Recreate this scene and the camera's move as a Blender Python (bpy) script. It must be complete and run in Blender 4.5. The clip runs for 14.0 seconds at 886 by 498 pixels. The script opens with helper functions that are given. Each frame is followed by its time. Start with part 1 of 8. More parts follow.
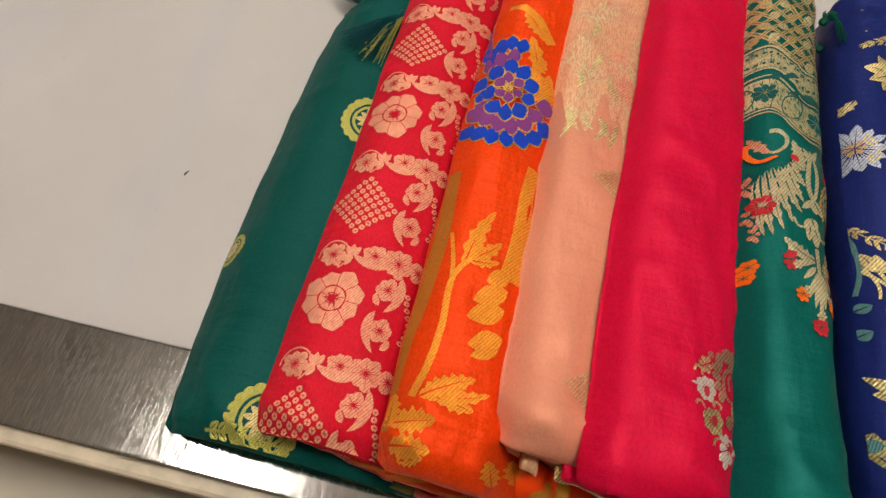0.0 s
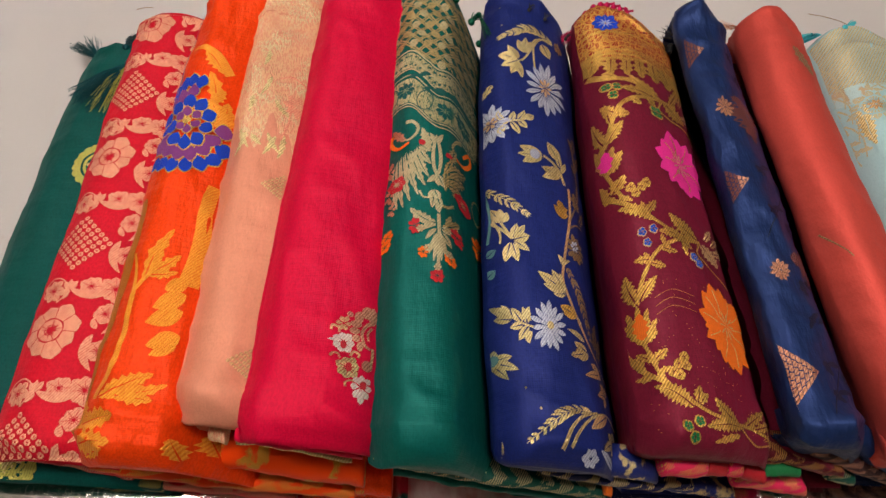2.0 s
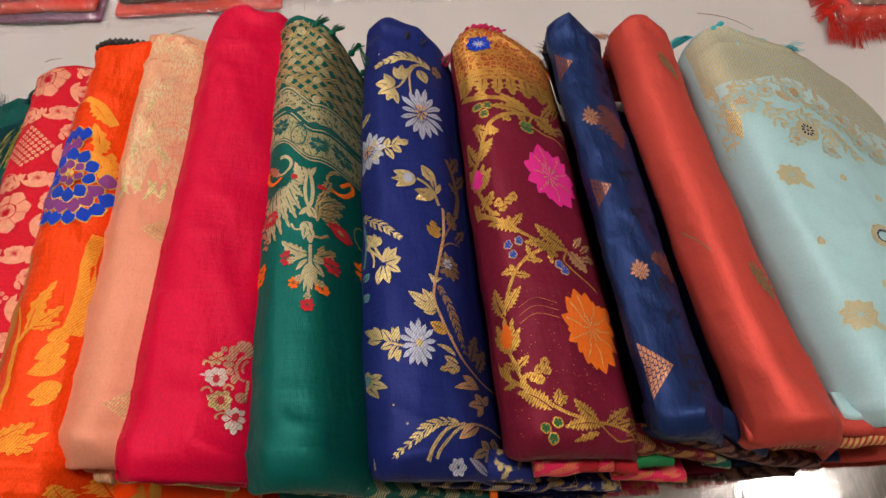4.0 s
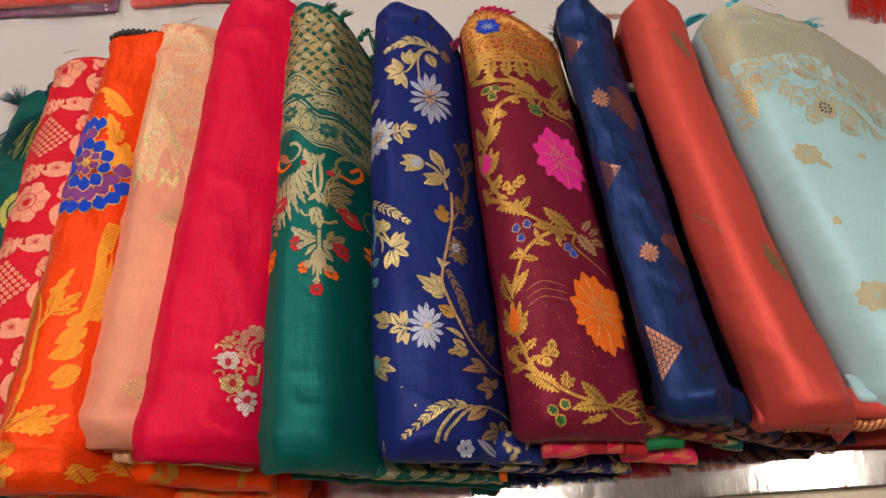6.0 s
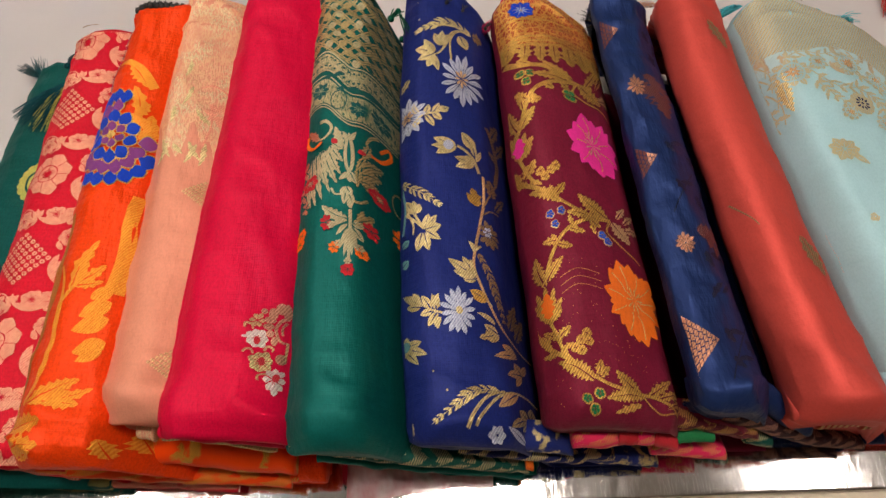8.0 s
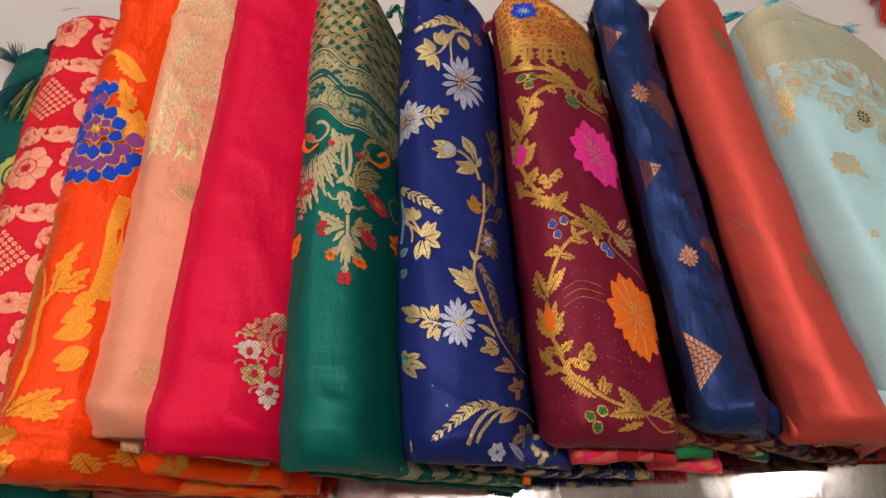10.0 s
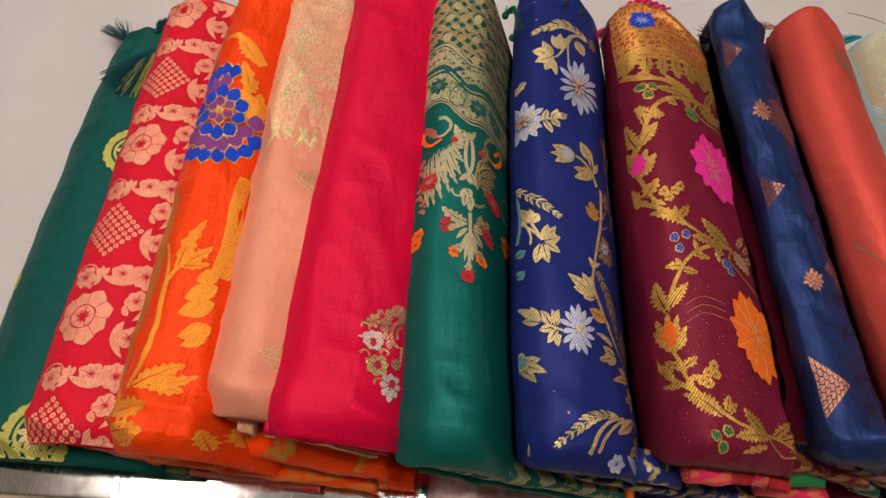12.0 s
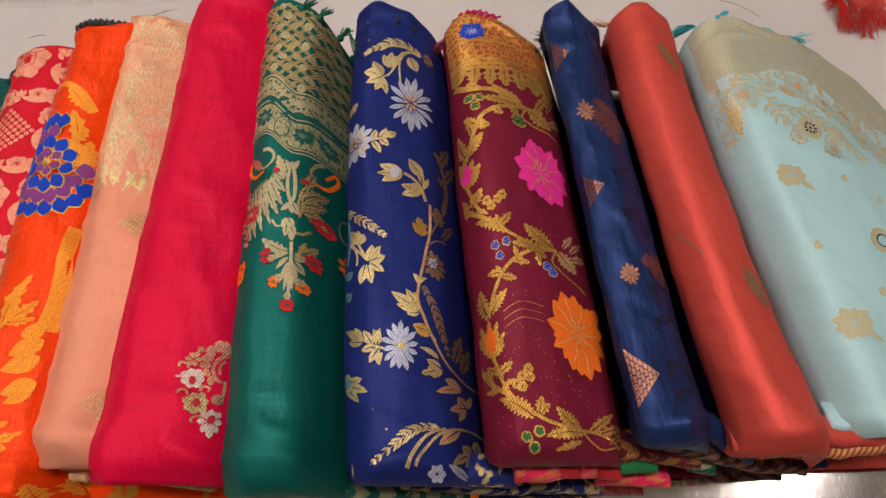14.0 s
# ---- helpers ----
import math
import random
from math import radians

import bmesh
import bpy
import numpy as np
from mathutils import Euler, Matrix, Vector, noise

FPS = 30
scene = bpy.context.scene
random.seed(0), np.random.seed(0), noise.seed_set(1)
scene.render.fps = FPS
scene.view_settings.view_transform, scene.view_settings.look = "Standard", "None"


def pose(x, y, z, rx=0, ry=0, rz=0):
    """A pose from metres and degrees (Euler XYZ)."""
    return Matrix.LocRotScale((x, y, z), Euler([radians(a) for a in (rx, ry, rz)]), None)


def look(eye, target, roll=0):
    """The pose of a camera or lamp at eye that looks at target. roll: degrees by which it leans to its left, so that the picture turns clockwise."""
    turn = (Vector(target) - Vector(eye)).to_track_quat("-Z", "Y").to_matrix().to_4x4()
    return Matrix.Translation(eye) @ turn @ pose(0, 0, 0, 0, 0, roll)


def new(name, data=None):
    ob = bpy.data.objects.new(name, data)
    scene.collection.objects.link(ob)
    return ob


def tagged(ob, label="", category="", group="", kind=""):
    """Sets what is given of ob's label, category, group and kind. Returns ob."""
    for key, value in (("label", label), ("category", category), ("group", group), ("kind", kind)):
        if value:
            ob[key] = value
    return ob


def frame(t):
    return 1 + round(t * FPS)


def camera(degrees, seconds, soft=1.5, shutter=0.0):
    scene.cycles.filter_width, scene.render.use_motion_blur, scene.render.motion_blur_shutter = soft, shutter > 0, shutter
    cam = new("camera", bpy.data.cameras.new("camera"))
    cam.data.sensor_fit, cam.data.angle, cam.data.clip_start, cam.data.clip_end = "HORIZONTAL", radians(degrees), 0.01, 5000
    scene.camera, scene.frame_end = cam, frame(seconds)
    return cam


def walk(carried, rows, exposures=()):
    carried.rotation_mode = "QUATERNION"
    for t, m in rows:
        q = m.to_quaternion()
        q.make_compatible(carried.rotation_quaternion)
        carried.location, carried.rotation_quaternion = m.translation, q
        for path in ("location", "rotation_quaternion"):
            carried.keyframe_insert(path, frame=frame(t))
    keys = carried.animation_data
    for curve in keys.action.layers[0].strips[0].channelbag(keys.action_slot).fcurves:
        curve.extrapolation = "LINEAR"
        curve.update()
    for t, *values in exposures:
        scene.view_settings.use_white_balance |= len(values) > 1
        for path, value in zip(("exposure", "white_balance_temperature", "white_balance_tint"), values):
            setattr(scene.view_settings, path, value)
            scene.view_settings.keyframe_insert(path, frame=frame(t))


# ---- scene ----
cam = camera(72.0, 14.0)
PATH = [
    (0, (0.071, -0.014, 0.711), (-0.118, 0.878, -1.069), 1.3),
    (0.5, (0.071, -0.008, 0.698), (-0.127, 0.857, -1.095), -0.1),
    (1, (0.141, -0.001, 0.72), (0.063, 0.901, -1.063), 2.4),
    (1.5, (0.207, -0.006, 0.742), (0.235, 0.922, -1.03), 4.8),
    (2, (0.247, -0.035, 0.769), (0.28, 0.912, -0.992), 3.2),
    (2.5, (0.284, -0.052, 0.792), (0.354, 0.909, -0.961), 2.6),
    (3, (0.31, -0.041, 0.798), (0.382, 0.951, -0.938), 1.0),
    (3.2, (0.316, -0.039, 0.795), (0.393, 0.941, -0.947), 1.2),
    (5.3, (0.354, -0.035, 0.794), (0.367, 0.915, -0.966), -3.6),
    (5.5, (0.35, -0.037, 0.792), (0.365, 0.902, -0.974), -3.0),
    (6, (0.347, -0.039, 0.795), (0.331, 0.891, -0.976), -4.8),
    (6.5, (0.339, -0.043, 0.793), (0.309, 0.888, -0.977), -5.0),
    (7, (0.327, -0.045, 0.792), (0.292, 0.881, -0.981), -4.8),
    (7.5, (0.327, -0.045, 0.792), (0.294, 0.879, -0.982), -4.6),
    (8, (0.321, -0.042, 0.784), (0.31, 0.875, -0.994), -2.8),
    (8.2, (0.318, -0.04, 0.781), (0.315, 0.871, -0.999), -2.4),
    (10.3, (0.3, -0.022, 0.779), (0.356, 0.859, -1.016), 2.7),
    (10.5, (0.281, -0.026, 0.777), (0.313, 0.861, -1.015), 2.4),
    (11, (0.238, -0.031, 0.772), (0.228, 0.86, -1.018), 2.8),
    (11.5, (0.223, -0.03, 0.768), (0.218, 0.86, -1.024), 3.9),
    (12, (0.233, -0.025, 0.773), (0.231, 0.872, -1.015), 3.1),
    (12.5, (0.265, -0.022, 0.786), (0.257, 0.894, -0.991), 0.7),
    (13, (0.299, -0.023, 0.792), (0.303, 0.89, -0.987), -0.5),
    (13.5, (0.323, -0.02, 0.792), (0.343, 0.88, -0.993), -0.2),
    (14, (0.351, -0.013, 0.793), (0.396, 0.873, -1.0), 0.2),
]
walk(cam, [(t, look(eye, target, roll)) for t, eye, target, roll in PATH],
     [(0, 0.33, 6500, 10), (0.8, 0.31, 6500, 12), (1.6, 0.30, 6500, 15), (11, 0.32, 6500, 17), (14, 0.26, 6500, 18)])

# ---------------------------------------------------------------- light
world = bpy.data.worlds.new("world")
scene.world = world
world.use_nodes = True
wb = world.node_tree.nodes["Background"]
wb.inputs[0].default_value = (1.0, 0.95, 0.9, 1)
wb.inputs[1].default_value = 0.03

T = 0.25          # height of the platform top
CEIL = 2.75


# ---------------------------------------------------------------- materials
def mat(name):
    m = bpy.data.materials.new(name)
    m.use_nodes = True
    nt = m.node_tree
    return m, nt, nt.nodes["Principled BSDF"]


def link(nt, a, b):
    nt.links.new(a, b)


def mixrgb(nt, fac, a, b, mode="MIX"):
    n = nt.nodes.new("ShaderNodeMix")
    n.data_type = "RGBA"
    n.blend_type = mode
    for sock, v in ((n.inputs[0], fac), (n.inputs[6], a), (n.inputs[7], b)):
        if hasattr(v, "is_output"):
            nt.links.new(v, sock)
        else:
            sock.default_value = v if not isinstance(v, tuple) else (*v[:3], 1)
    return n.outputs[2]


def ramp(nt, fac, lo, hi):
    n = nt.nodes.new("ShaderNodeMapRange")
    n.inputs[1].default_value, n.inputs[2].default_value = lo, hi
    nt.links.new(fac, n.inputs[0])
    return n.outputs[0]


def coords(nt, scale=(1, 1, 1), turn=0.0):
    tc = nt.nodes.new("ShaderNodeTexCoord")
    mp = nt.nodes.new("ShaderNodeMapping")
    mp.inputs["Scale"].default_value = scale
    mp.inputs["Rotation"].default_value = (0, 0, turn)
    nt.links.new(tc.outputs["Object"], mp.inputs[0])
    return mp.outputs[0]


def noise_tex(nt, vec, scale, detail=3.0):
    n = nt.nodes.new("ShaderNodeTexNoise")
    n.inputs["Scale"].default_value, n.inputs["Detail"].default_value = scale, detail
    nt.links.new(vec, n.inputs["Vector"])
    return n.outputs[0]


def wave(nt, vec, scale, axis="X", distortion=0.0):
    n = nt.nodes.new("ShaderNodeTexWave")
    n.bands_direction = axis
    n.inputs["Scale"].default_value, n.inputs["Distortion"].default_value = scale, distortion
    n.inputs["Detail"].default_value = 1.0
    nt.links.new(vec, n.inputs["Vector"])
    return n.outputs[1]


def add(nt, a, b, op="ADD"):
    n = nt.nodes.new("ShaderNodeMath")
    n.operation = op
    for s, v in ((n.inputs[0], a), (n.inputs[1], b)):
        if hasattr(v, "is_output"):
            nt.links.new(v, s)
        else:
            s.default_value = v
    return n.outputs[0]


def bump(nt, b, height, strength, distance):
    n = nt.nodes.new("ShaderNodeBump")
    n.inputs["Strength"].default_value, n.inputs["Distance"].default_value = strength, distance
    nt.links.new(height, n.inputs["Height"])
    nt.links.new(n.outputs[0], b.inputs["Normal"])


def fabric(name, col, col2=None, rough=0.6, satin=0.15, slub=0.2, shot=None, crush=0.35, grain=0.85):
    """Woven silk: warp and weft threads, slubs along the weft, soft colour drift, small crush marks. satin: share of coloured gloss."""
    m, nt, b = mat(name)
    col2 = col2 or tuple(c * 0.72 for c in col)
    v = coords(nt)
    big = noise_tex(nt, v, 14, 4)
    slubs = noise_tex(nt, coords(nt, (60, 900, 60)), 1.0, 2)
    warp = noise_tex(nt, coords(nt, (700, 40, 300)), 1.0, 2)
    f = add(nt, add(nt, ramp(nt, big, 0.3, 0.7), 0.5, "MULTIPLY"), add(nt, ramp(nt, slubs, 0.35, 0.75), slub, "MULTIPLY"))
    speck = noise_tex(nt, coords(nt, (1.0, 0.5, 1.0)), 850, 2)
    c = mixrgb(nt, f, col, col2)
    c = mixrgb(nt, add(nt, ramp(nt, speck, 0.40, 0.66), 0.34 * grain, "MULTIPLY"), c, tuple(q * 0.50 for q in col2))
    if shot:
        c = mixrgb(nt, add(nt, ramp(nt, warp, 0.4, 0.62), 0.55, "MULTIPLY"), c, shot)
    link(nt, c, b.inputs["Base Color"])
    b.inputs["Roughness"].default_value = rough
    b.inputs["Metallic"].default_value = satin
    b.inputs["Specular IOR Level"].default_value = 0.12
    soft = noise_tex(nt, coords(nt, (55, 18, 40), 0.35), 1.0, 4)
    pucker = noise_tex(nt, coords(nt, (30, 160, 60), -0.15), 1.0, 3)
    h = add(nt, add(nt, wave(nt, v, 260, "Y"), wave(nt, v, 210, "X"), "ADD"), add(nt, slubs, 1.5, "MULTIPLY"))
    h = add(nt, add(nt, h, 0.060 * grain, "MULTIPLY"), add(nt, add(nt, soft, crush * 16.0, "MULTIPLY"), add(nt, pucker, crush * 4.0 * grain, "MULTIPLY")))
    bump(nt, b, h, 0.55, 0.0009)
    return m


def zari(name, col, col2, metal=0.78, rough=0.36, lines=190, turn=0.6):
    """Metal thread brocade: tight slanting thread rows with glints and worn, duller places."""
    m, nt, b = mat(name)
    v = coords(nt, turn=turn)
    w = wave(nt, v, lines, "X", 0.35)
    n = noise_tex(nt, coords(nt), 160, 3)
    g = noise_tex(nt, coords(nt), 1400, 1)
    st = noise_tex(nt, coords(nt, (1.0, 0.55, 1.0), turn), 760, 2)
    f = add(nt, add(nt, w, 0.52, "MULTIPLY"), add(nt, ramp(nt, n, 0.3, 0.7), 0.18, "MULTIPLY"))
    f = add(nt, f, add(nt, ramp(nt, st, 0.40, 0.62), 0.30, "MULTIPLY"))
    link(nt, mixrgb(nt, f, col2, col), b.inputs["Base Color"])
    b.inputs["Metallic"].default_value = metal
    link(nt, add(nt, add(nt, g, 0.3, "MULTIPLY"), rough - 0.12, "ADD"), b.inputs["Roughness"])
    b.inputs["Specular IOR Level"].default_value = 0.2
    bump(nt, b, add(nt, w, add(nt, g, 1.6, "MULTIPLY")), 0.6, 0.0005)
    return m


def plain(name, col, rough=0.5, metal=0.0, scale=60.0, vary=0.25):
    m, nt, b = mat(name)
    n = noise_tex(nt, coords(nt), scale, 4)
    link(nt, mixrgb(nt, ramp(nt, n, 0.3, 0.7), col, tuple(c * (1 - vary) for c in col)), b.inputs["Base Color"])
    b.inputs["Roughness"].default_value = rough
    b.inputs["Metallic"].default_value = metal
    bump(nt, b, n, 0.15, 0.001)
    return m


def cloth_white():
    """White cotton sheet: fine weave, faint greyish-blue crease shade painted into the colour and a few specks."""
    m, nt, b = mat("white_sheet_cotton")
    v = coords(nt)
    big = noise_tex(nt, v, 5, 4)
    fold = noise_tex(nt, coords(nt, (9, 2.2, 1), 0.5), 1.0, 3)
    c = mixrgb(nt, ramp(nt, big, 0.35, 0.7), (0.51, 0.478, 0.452), (0.465, 0.433, 0.41))
    # bluish-grey mix paints the shade of soft creases into the colour
    c = mixrgb(nt, add(nt, ramp(nt, fold, 0.56, 0.68), 0.4, "MULTIPLY"), c, (0.44, 0.43, 0.46))
    vo = nt.nodes.new("ShaderNodeTexVoronoi")
    vo.inputs["Scale"].default_value = 16
    link(nt, v, vo.inputs["Vector"])
    spot = add(nt, vo.outputs["Distance"], 0.035, "LESS_THAN")
    c = mixrgb(nt, add(nt, spot, 0.5, "MULTIPLY"), c, (0.45, 0.40, 0.36))
    link(nt, c, b.inputs["Base Color"])
    b.inputs["Roughness"].default_value = 0.85
    b.inputs["Sheen Weight"].default_value = 0.2
    h = add(nt, add(nt, wave(nt, v, 330, "X"), wave(nt, v, 330, "Y")), add(nt, fold, 8.0, "MULTIPLY"))
    bump(nt, b, h, 0.18, 0.0006)
    return m


def steel():
    """Stainless strip, brushed along its length and scored by fine slanting scratches."""
    m, nt, b = mat("scratched_stainless_steel")
    br = noise_tex(nt, coords(nt, (30, 900, 30), 0.12), 1.0, 3)
    sc = noise_tex(nt, coords(nt, (900, 130, 30), 0.55), 1.0, 3)
    sc2 = noise_tex(nt, coords(nt, (1000, 150, 30), -0.30), 1.0, 3)
    sc3 = noise_tex(nt, coords(nt, (1200, 38, 30), 1.15), 1.0, 2)
    sc4 = noise_tex(nt, coords(nt, (1000, 42, 30), -0.95), 1.0, 2)
    cloud = noise_tex(nt, coords(nt), 18, 4)
    c = mixrgb(nt, ramp(nt, cloud, 0.3, 0.7), (0.56, 0.54, 0.51), (0.47, 0.455, 0.43))
    marks = add(nt, ramp(nt, sc, 0.56, 0.66), ramp(nt, sc2, 0.57, 0.67), "MAXIMUM")
    marks = add(nt, marks, add(nt, ramp(nt, sc3, 0.58, 0.66), ramp(nt, sc4, 0.58, 0.66), "MAXIMUM"), "MAXIMUM")
    link(nt, mixrgb(nt, add(nt, marks, 0.7, "MULTIPLY"), c, (0.74, 0.72, 0.68)), b.inputs["Base Color"])
    b.inputs["Metallic"].default_value = 1.0
    link(nt, add(nt, add(nt, cloud, 0.05, "MULTIPLY"), add(nt, add(nt, marks, 0.12, "MULTIPLY"), 0.035), "ADD"), b.inputs["Roughness"])
    bump(nt, b, add(nt, add(nt, marks, 0.8, "MULTIPLY"), br), 0.02, 0.0002)
    return m


def film_plastic():
    """Thin clear wrapping film, crinkled: see-through, with bright glints."""
    m, nt, b = mat("clear_film")
    nt.nodes.remove(b)
    out = nt.nodes["Material Output"]
    clear = nt.nodes.new("ShaderNodeBsdfTransparent")
    gloss = nt.nodes.new("ShaderNodeBsdfGlossy")
    gloss.inputs["Roughness"].default_value = 0.12
    n = noise_tex(nt, coords(nt, (1, 1, 2)), 70, 3)
    bp = nt.nodes.new("ShaderNodeBump")
    bp.inputs["Strength"].default_value, bp.inputs["Distance"].default_value = 1.0, 0.012
    link(nt, n, bp.inputs["Height"])
    link(nt, bp.outputs[0], gloss.inputs["Normal"])
    mx = nt.nodes.new("ShaderNodeMixShader")
    mx.inputs[0].default_value = 0.16
    link(nt, clear.outputs[0], mx.inputs[1])
    link(nt, gloss.outputs[0], mx.inputs[2])
    link(nt, mx.outputs[0], out.inputs["Surface"])
    return m


GOLD = zari("gold_zari", (1.0, 0.62, 0.15), (0.24, 0.10, 0.014))
PALEGOLD = zari("pale_gold_zari", (1.0, 0.84, 0.42), (0.30, 0.20, 0.06))
ANTIQUE = zari("antique_gold_zari", (0.70, 0.50, 0.22), (0.16, 0.15, 0.06), 0.6, 0.42)
SILVER = zari("silver_zari", (0.74, 0.77, 0.84), (0.22, 0.25, 0.40), 0.5)
COPPER = zari("copper_zari", (0.80, 0.42, 0.26), (0.28, 0.10, 0.06))
ROSEGOLD = zari("rose_gold_zari", (0.92, 0.50, 0.30), (0.62, 0.15, 0.10), 0.35, 0.42)
BEIGEGOLD = zari("beige_gold_thread", (0.62, 0.46, 0.20), (0.40, 0.46, 0.36), 0.35, 0.45)
OLDGOLD = zari("old_gold_zari", (0.82, 0.56, 0.26), (0.42, 0.20, 0.10), 0.6, 0.4)
ORANGEGOLD = zari("orange_gold_zari", (0.95, 0.44, 0.05), (0.74, 0.17, 0.010), 0.5, 0.40)
BRONZE = zari("bronze_orange_thread", (0.60, 0.20, 0.02), (0.42, 0.11, 0.008), 0.3, 0.45)
DULLGOLD = zari("dull_bronze_zari", (0.38, 0.24, 0.10), (0.18, 0.10, 0.06), 0.6, 0.45)
OLIVE = zari("olive_gold_thread", (0.62, 0.56, 0.14), (0.28, 0.30, 0.06), 0.4, 0.5)

SHEET, STEEL, FILM = cloth_white(), steel(), film_plastic()
BOARD = plain("cream_laminate_edge", (0.62, 0.52, 0.38), 0.5)
TILE = plain("beige_glazed_tile", (0.58, 0.52, 0.43), 0.22, 0.0, 9.0, 0.14)
GROUT = plain("brown_grout", (0.24, 0.16, 0.11), 0.9)
PAINT = plain("white_wall_paint", (0.80, 0.78, 0.74), 0.8, 0.0, 30.0, 0.05)
WALLPAINT = plain("brown_unseen_wall", (0.42, 0.37, 0.32), 0.6, 0.0, 6.0, 0.2)
LAMPFRAME = plain("white_enamel", (0.8, 0.8, 0.8), 0.4)
GLOW, gnt, gb = mat("lamp_diffuser")
gb.inputs["Base Color"].default_value = (0.9, 0.9, 0.9, 1)
gb.inputs["Emission Color"].default_value = (1.0, 0.93, 0.84, 1)
gb.inputs["Emission Strength"].default_value = 39.0


# ---------------------------------------------------------------- mesh helpers
def mesh_ob(name, verts, faces, material, parent=None, label="", smooth=True):
    me = bpy.data.meshes.new(name)
    me.from_pydata([tuple(v) for v in verts], [], faces)
    me.validate()
    if smooth:
        me.polygons.foreach_set("use_smooth", [True] * len(me.polygons))
    me.materials.append(material)
    ob = new(name, me)
    if parent is not None:
        ob.parent = parent
        ob.matrix_parent_inverse = parent.matrix_world.inverted()
    if label:
        ob["label"] = label
    return ob


def part(name, bm, material, parent=None, label="", smooth=False):
    me = bpy.data.meshes.new(name)
    bm.to_mesh(me)
    bm.free()
    if smooth:
        me.polygons.foreach_set("use_smooth", [True] * len(me.polygons))
    me.materials.append(material)
    ob = new(name, me)
    if parent is not None:
        ob.parent = parent
        ob.matrix_parent_inverse = parent.matrix_world.inverted()
    if label:
        ob["label"] = label
    return ob


def box(x0, x1, y0, y1, z0, z1, bevel=0.0, seg=2):
    bm = bmesh.new()
    bmesh.ops.create_cube(bm, size=1.0)
    for v in bm.verts:
        v.co = Vector(((x0 + x1) / 2 + v.co.x * (x1 - x0), (y0 + y1) / 2 + v.co.y * (y1 - y0), (z0 + z1) / 2 + v.co.z * (z1 - z0)))
    if bevel:
        bmesh.ops.bevel(bm, geom=list(bm.edges), offset=bevel, segments=seg, affect="EDGES", profile=0.5)
    return bm


def thing(name, at, label, category, group="", kind=""):
    e = new(name)
    e.empty_display_size = 0.02
    e.location = at
    bpy.context.view_layer.update()
    return tagged(e, label, category, group, kind)


def tube(verts, faces, pts, r0, r1, sides=4):
    """A thin tapered thread through pts, added to verts and faces."""
    base = len(verts)
    n = len(pts)
    for i, p in enumerate(pts):
        a = Vector(pts[max(0, i - 1)])
        b = Vector(pts[min(n - 1, i + 1)])
        d = (b - a).normalized()
        u = d.orthogonal().normalized()
        w = d.cross(u)
        r = r0 + (r1 - r0) * i / (n - 1)
        for k in range(sides):
            q = 2 * math.pi * k / sides
            verts.append(Vector(p) + r * (math.cos(q) * u + math.sin(q) * w))
    for i in range(n - 1):
        for k in range(sides):
            a, b = base + i * sides + k, base + i * sides + (k + 1) % sides
            faces.append((a, b, b + sides, a + sides))


# ---------------------------------------------------------------- the room
tagged(part("ceiling", box(-3, 4, -3, 4, CEIL, CEIL + 0.1), PAINT), "plain white painted ceiling", "ceiling", kind="structure")
# unseen walls added to close the room; brown keeps the bounce light down
for nm, b in (("wall_north", (-3, 4, 4, 4.12, 0, CEIL)), ("wall_south", (-3, 4, -3.12, -3, 0, CEIL)),
              ("wall_west", (-3.12, -3, -3, 4, 0, CEIL)), ("wall_east", (4, 4.12, -3, 4, 0, CEIL))):
    tagged(part(nm, box(*b), WALLPAINT), "plain brown wall, out of view, closing the room", "wall", kind="structure")
floor = tagged(part("floor", box(-3, 4, -3, 4, -0.1, -0.003), GROUT), "beige tiled floor with thin brown joints", "floor", kind="structure")


def ceiling_lamp(x, y, s=0.42):
    t = thing("ceiling_light", (x, y, CEIL), "square white LED ceiling panel, switched on", "ceiling light", "row of ceiling panels")
    part("frame", box(x - s / 2 - 0.02, x + s / 2 + 0.02, y - s / 2 - 0.02, y + s / 2 + 0.02, CEIL - 0.02, CEIL - 0.001, 0.004), LAMPFRAME, t)
    part("diffuser", box(x - s / 2, x + s / 2, y - s / 2, y + s / 2, CEIL - 0.024, CEIL - 0.021), GLOW, t, "glowing frosted panel")


# the last panel, at y 1.9, is an unseen extra added as fill
for lx, ly, ls in ((-0.92, 0.2, 0.35), (0.42, 0.25, 0.48), (1.92, 0.3, 0.22), (-0.92, 1.9, 0.38)):
    ceiling_lamp(lx, ly, ls)

# ---------------------------------------------------------------- the platform
platform = thing("platform", (0.3, 1.0, 0), "low white-sheeted display platform with a steel front strip", "platform", kind="structure")
part("body", box(-2.2, 2.8, 0.004, 2.6, 0.0, T - 0.012), BOARD, platform, "cream laminate platform body")
part("front_trim", box(-2.2, 2.8, -0.012, 0.006, T - 0.045, T - 0.009, 0.004), BOARD, platform, "cream laminate edge moulding")
part("steel_strip", box(-2.2, 2.8, 0.0, 0.10, T - 0.011, T, 0.0025, 3), STEEL, platform, "scratched stainless steel edging strip")


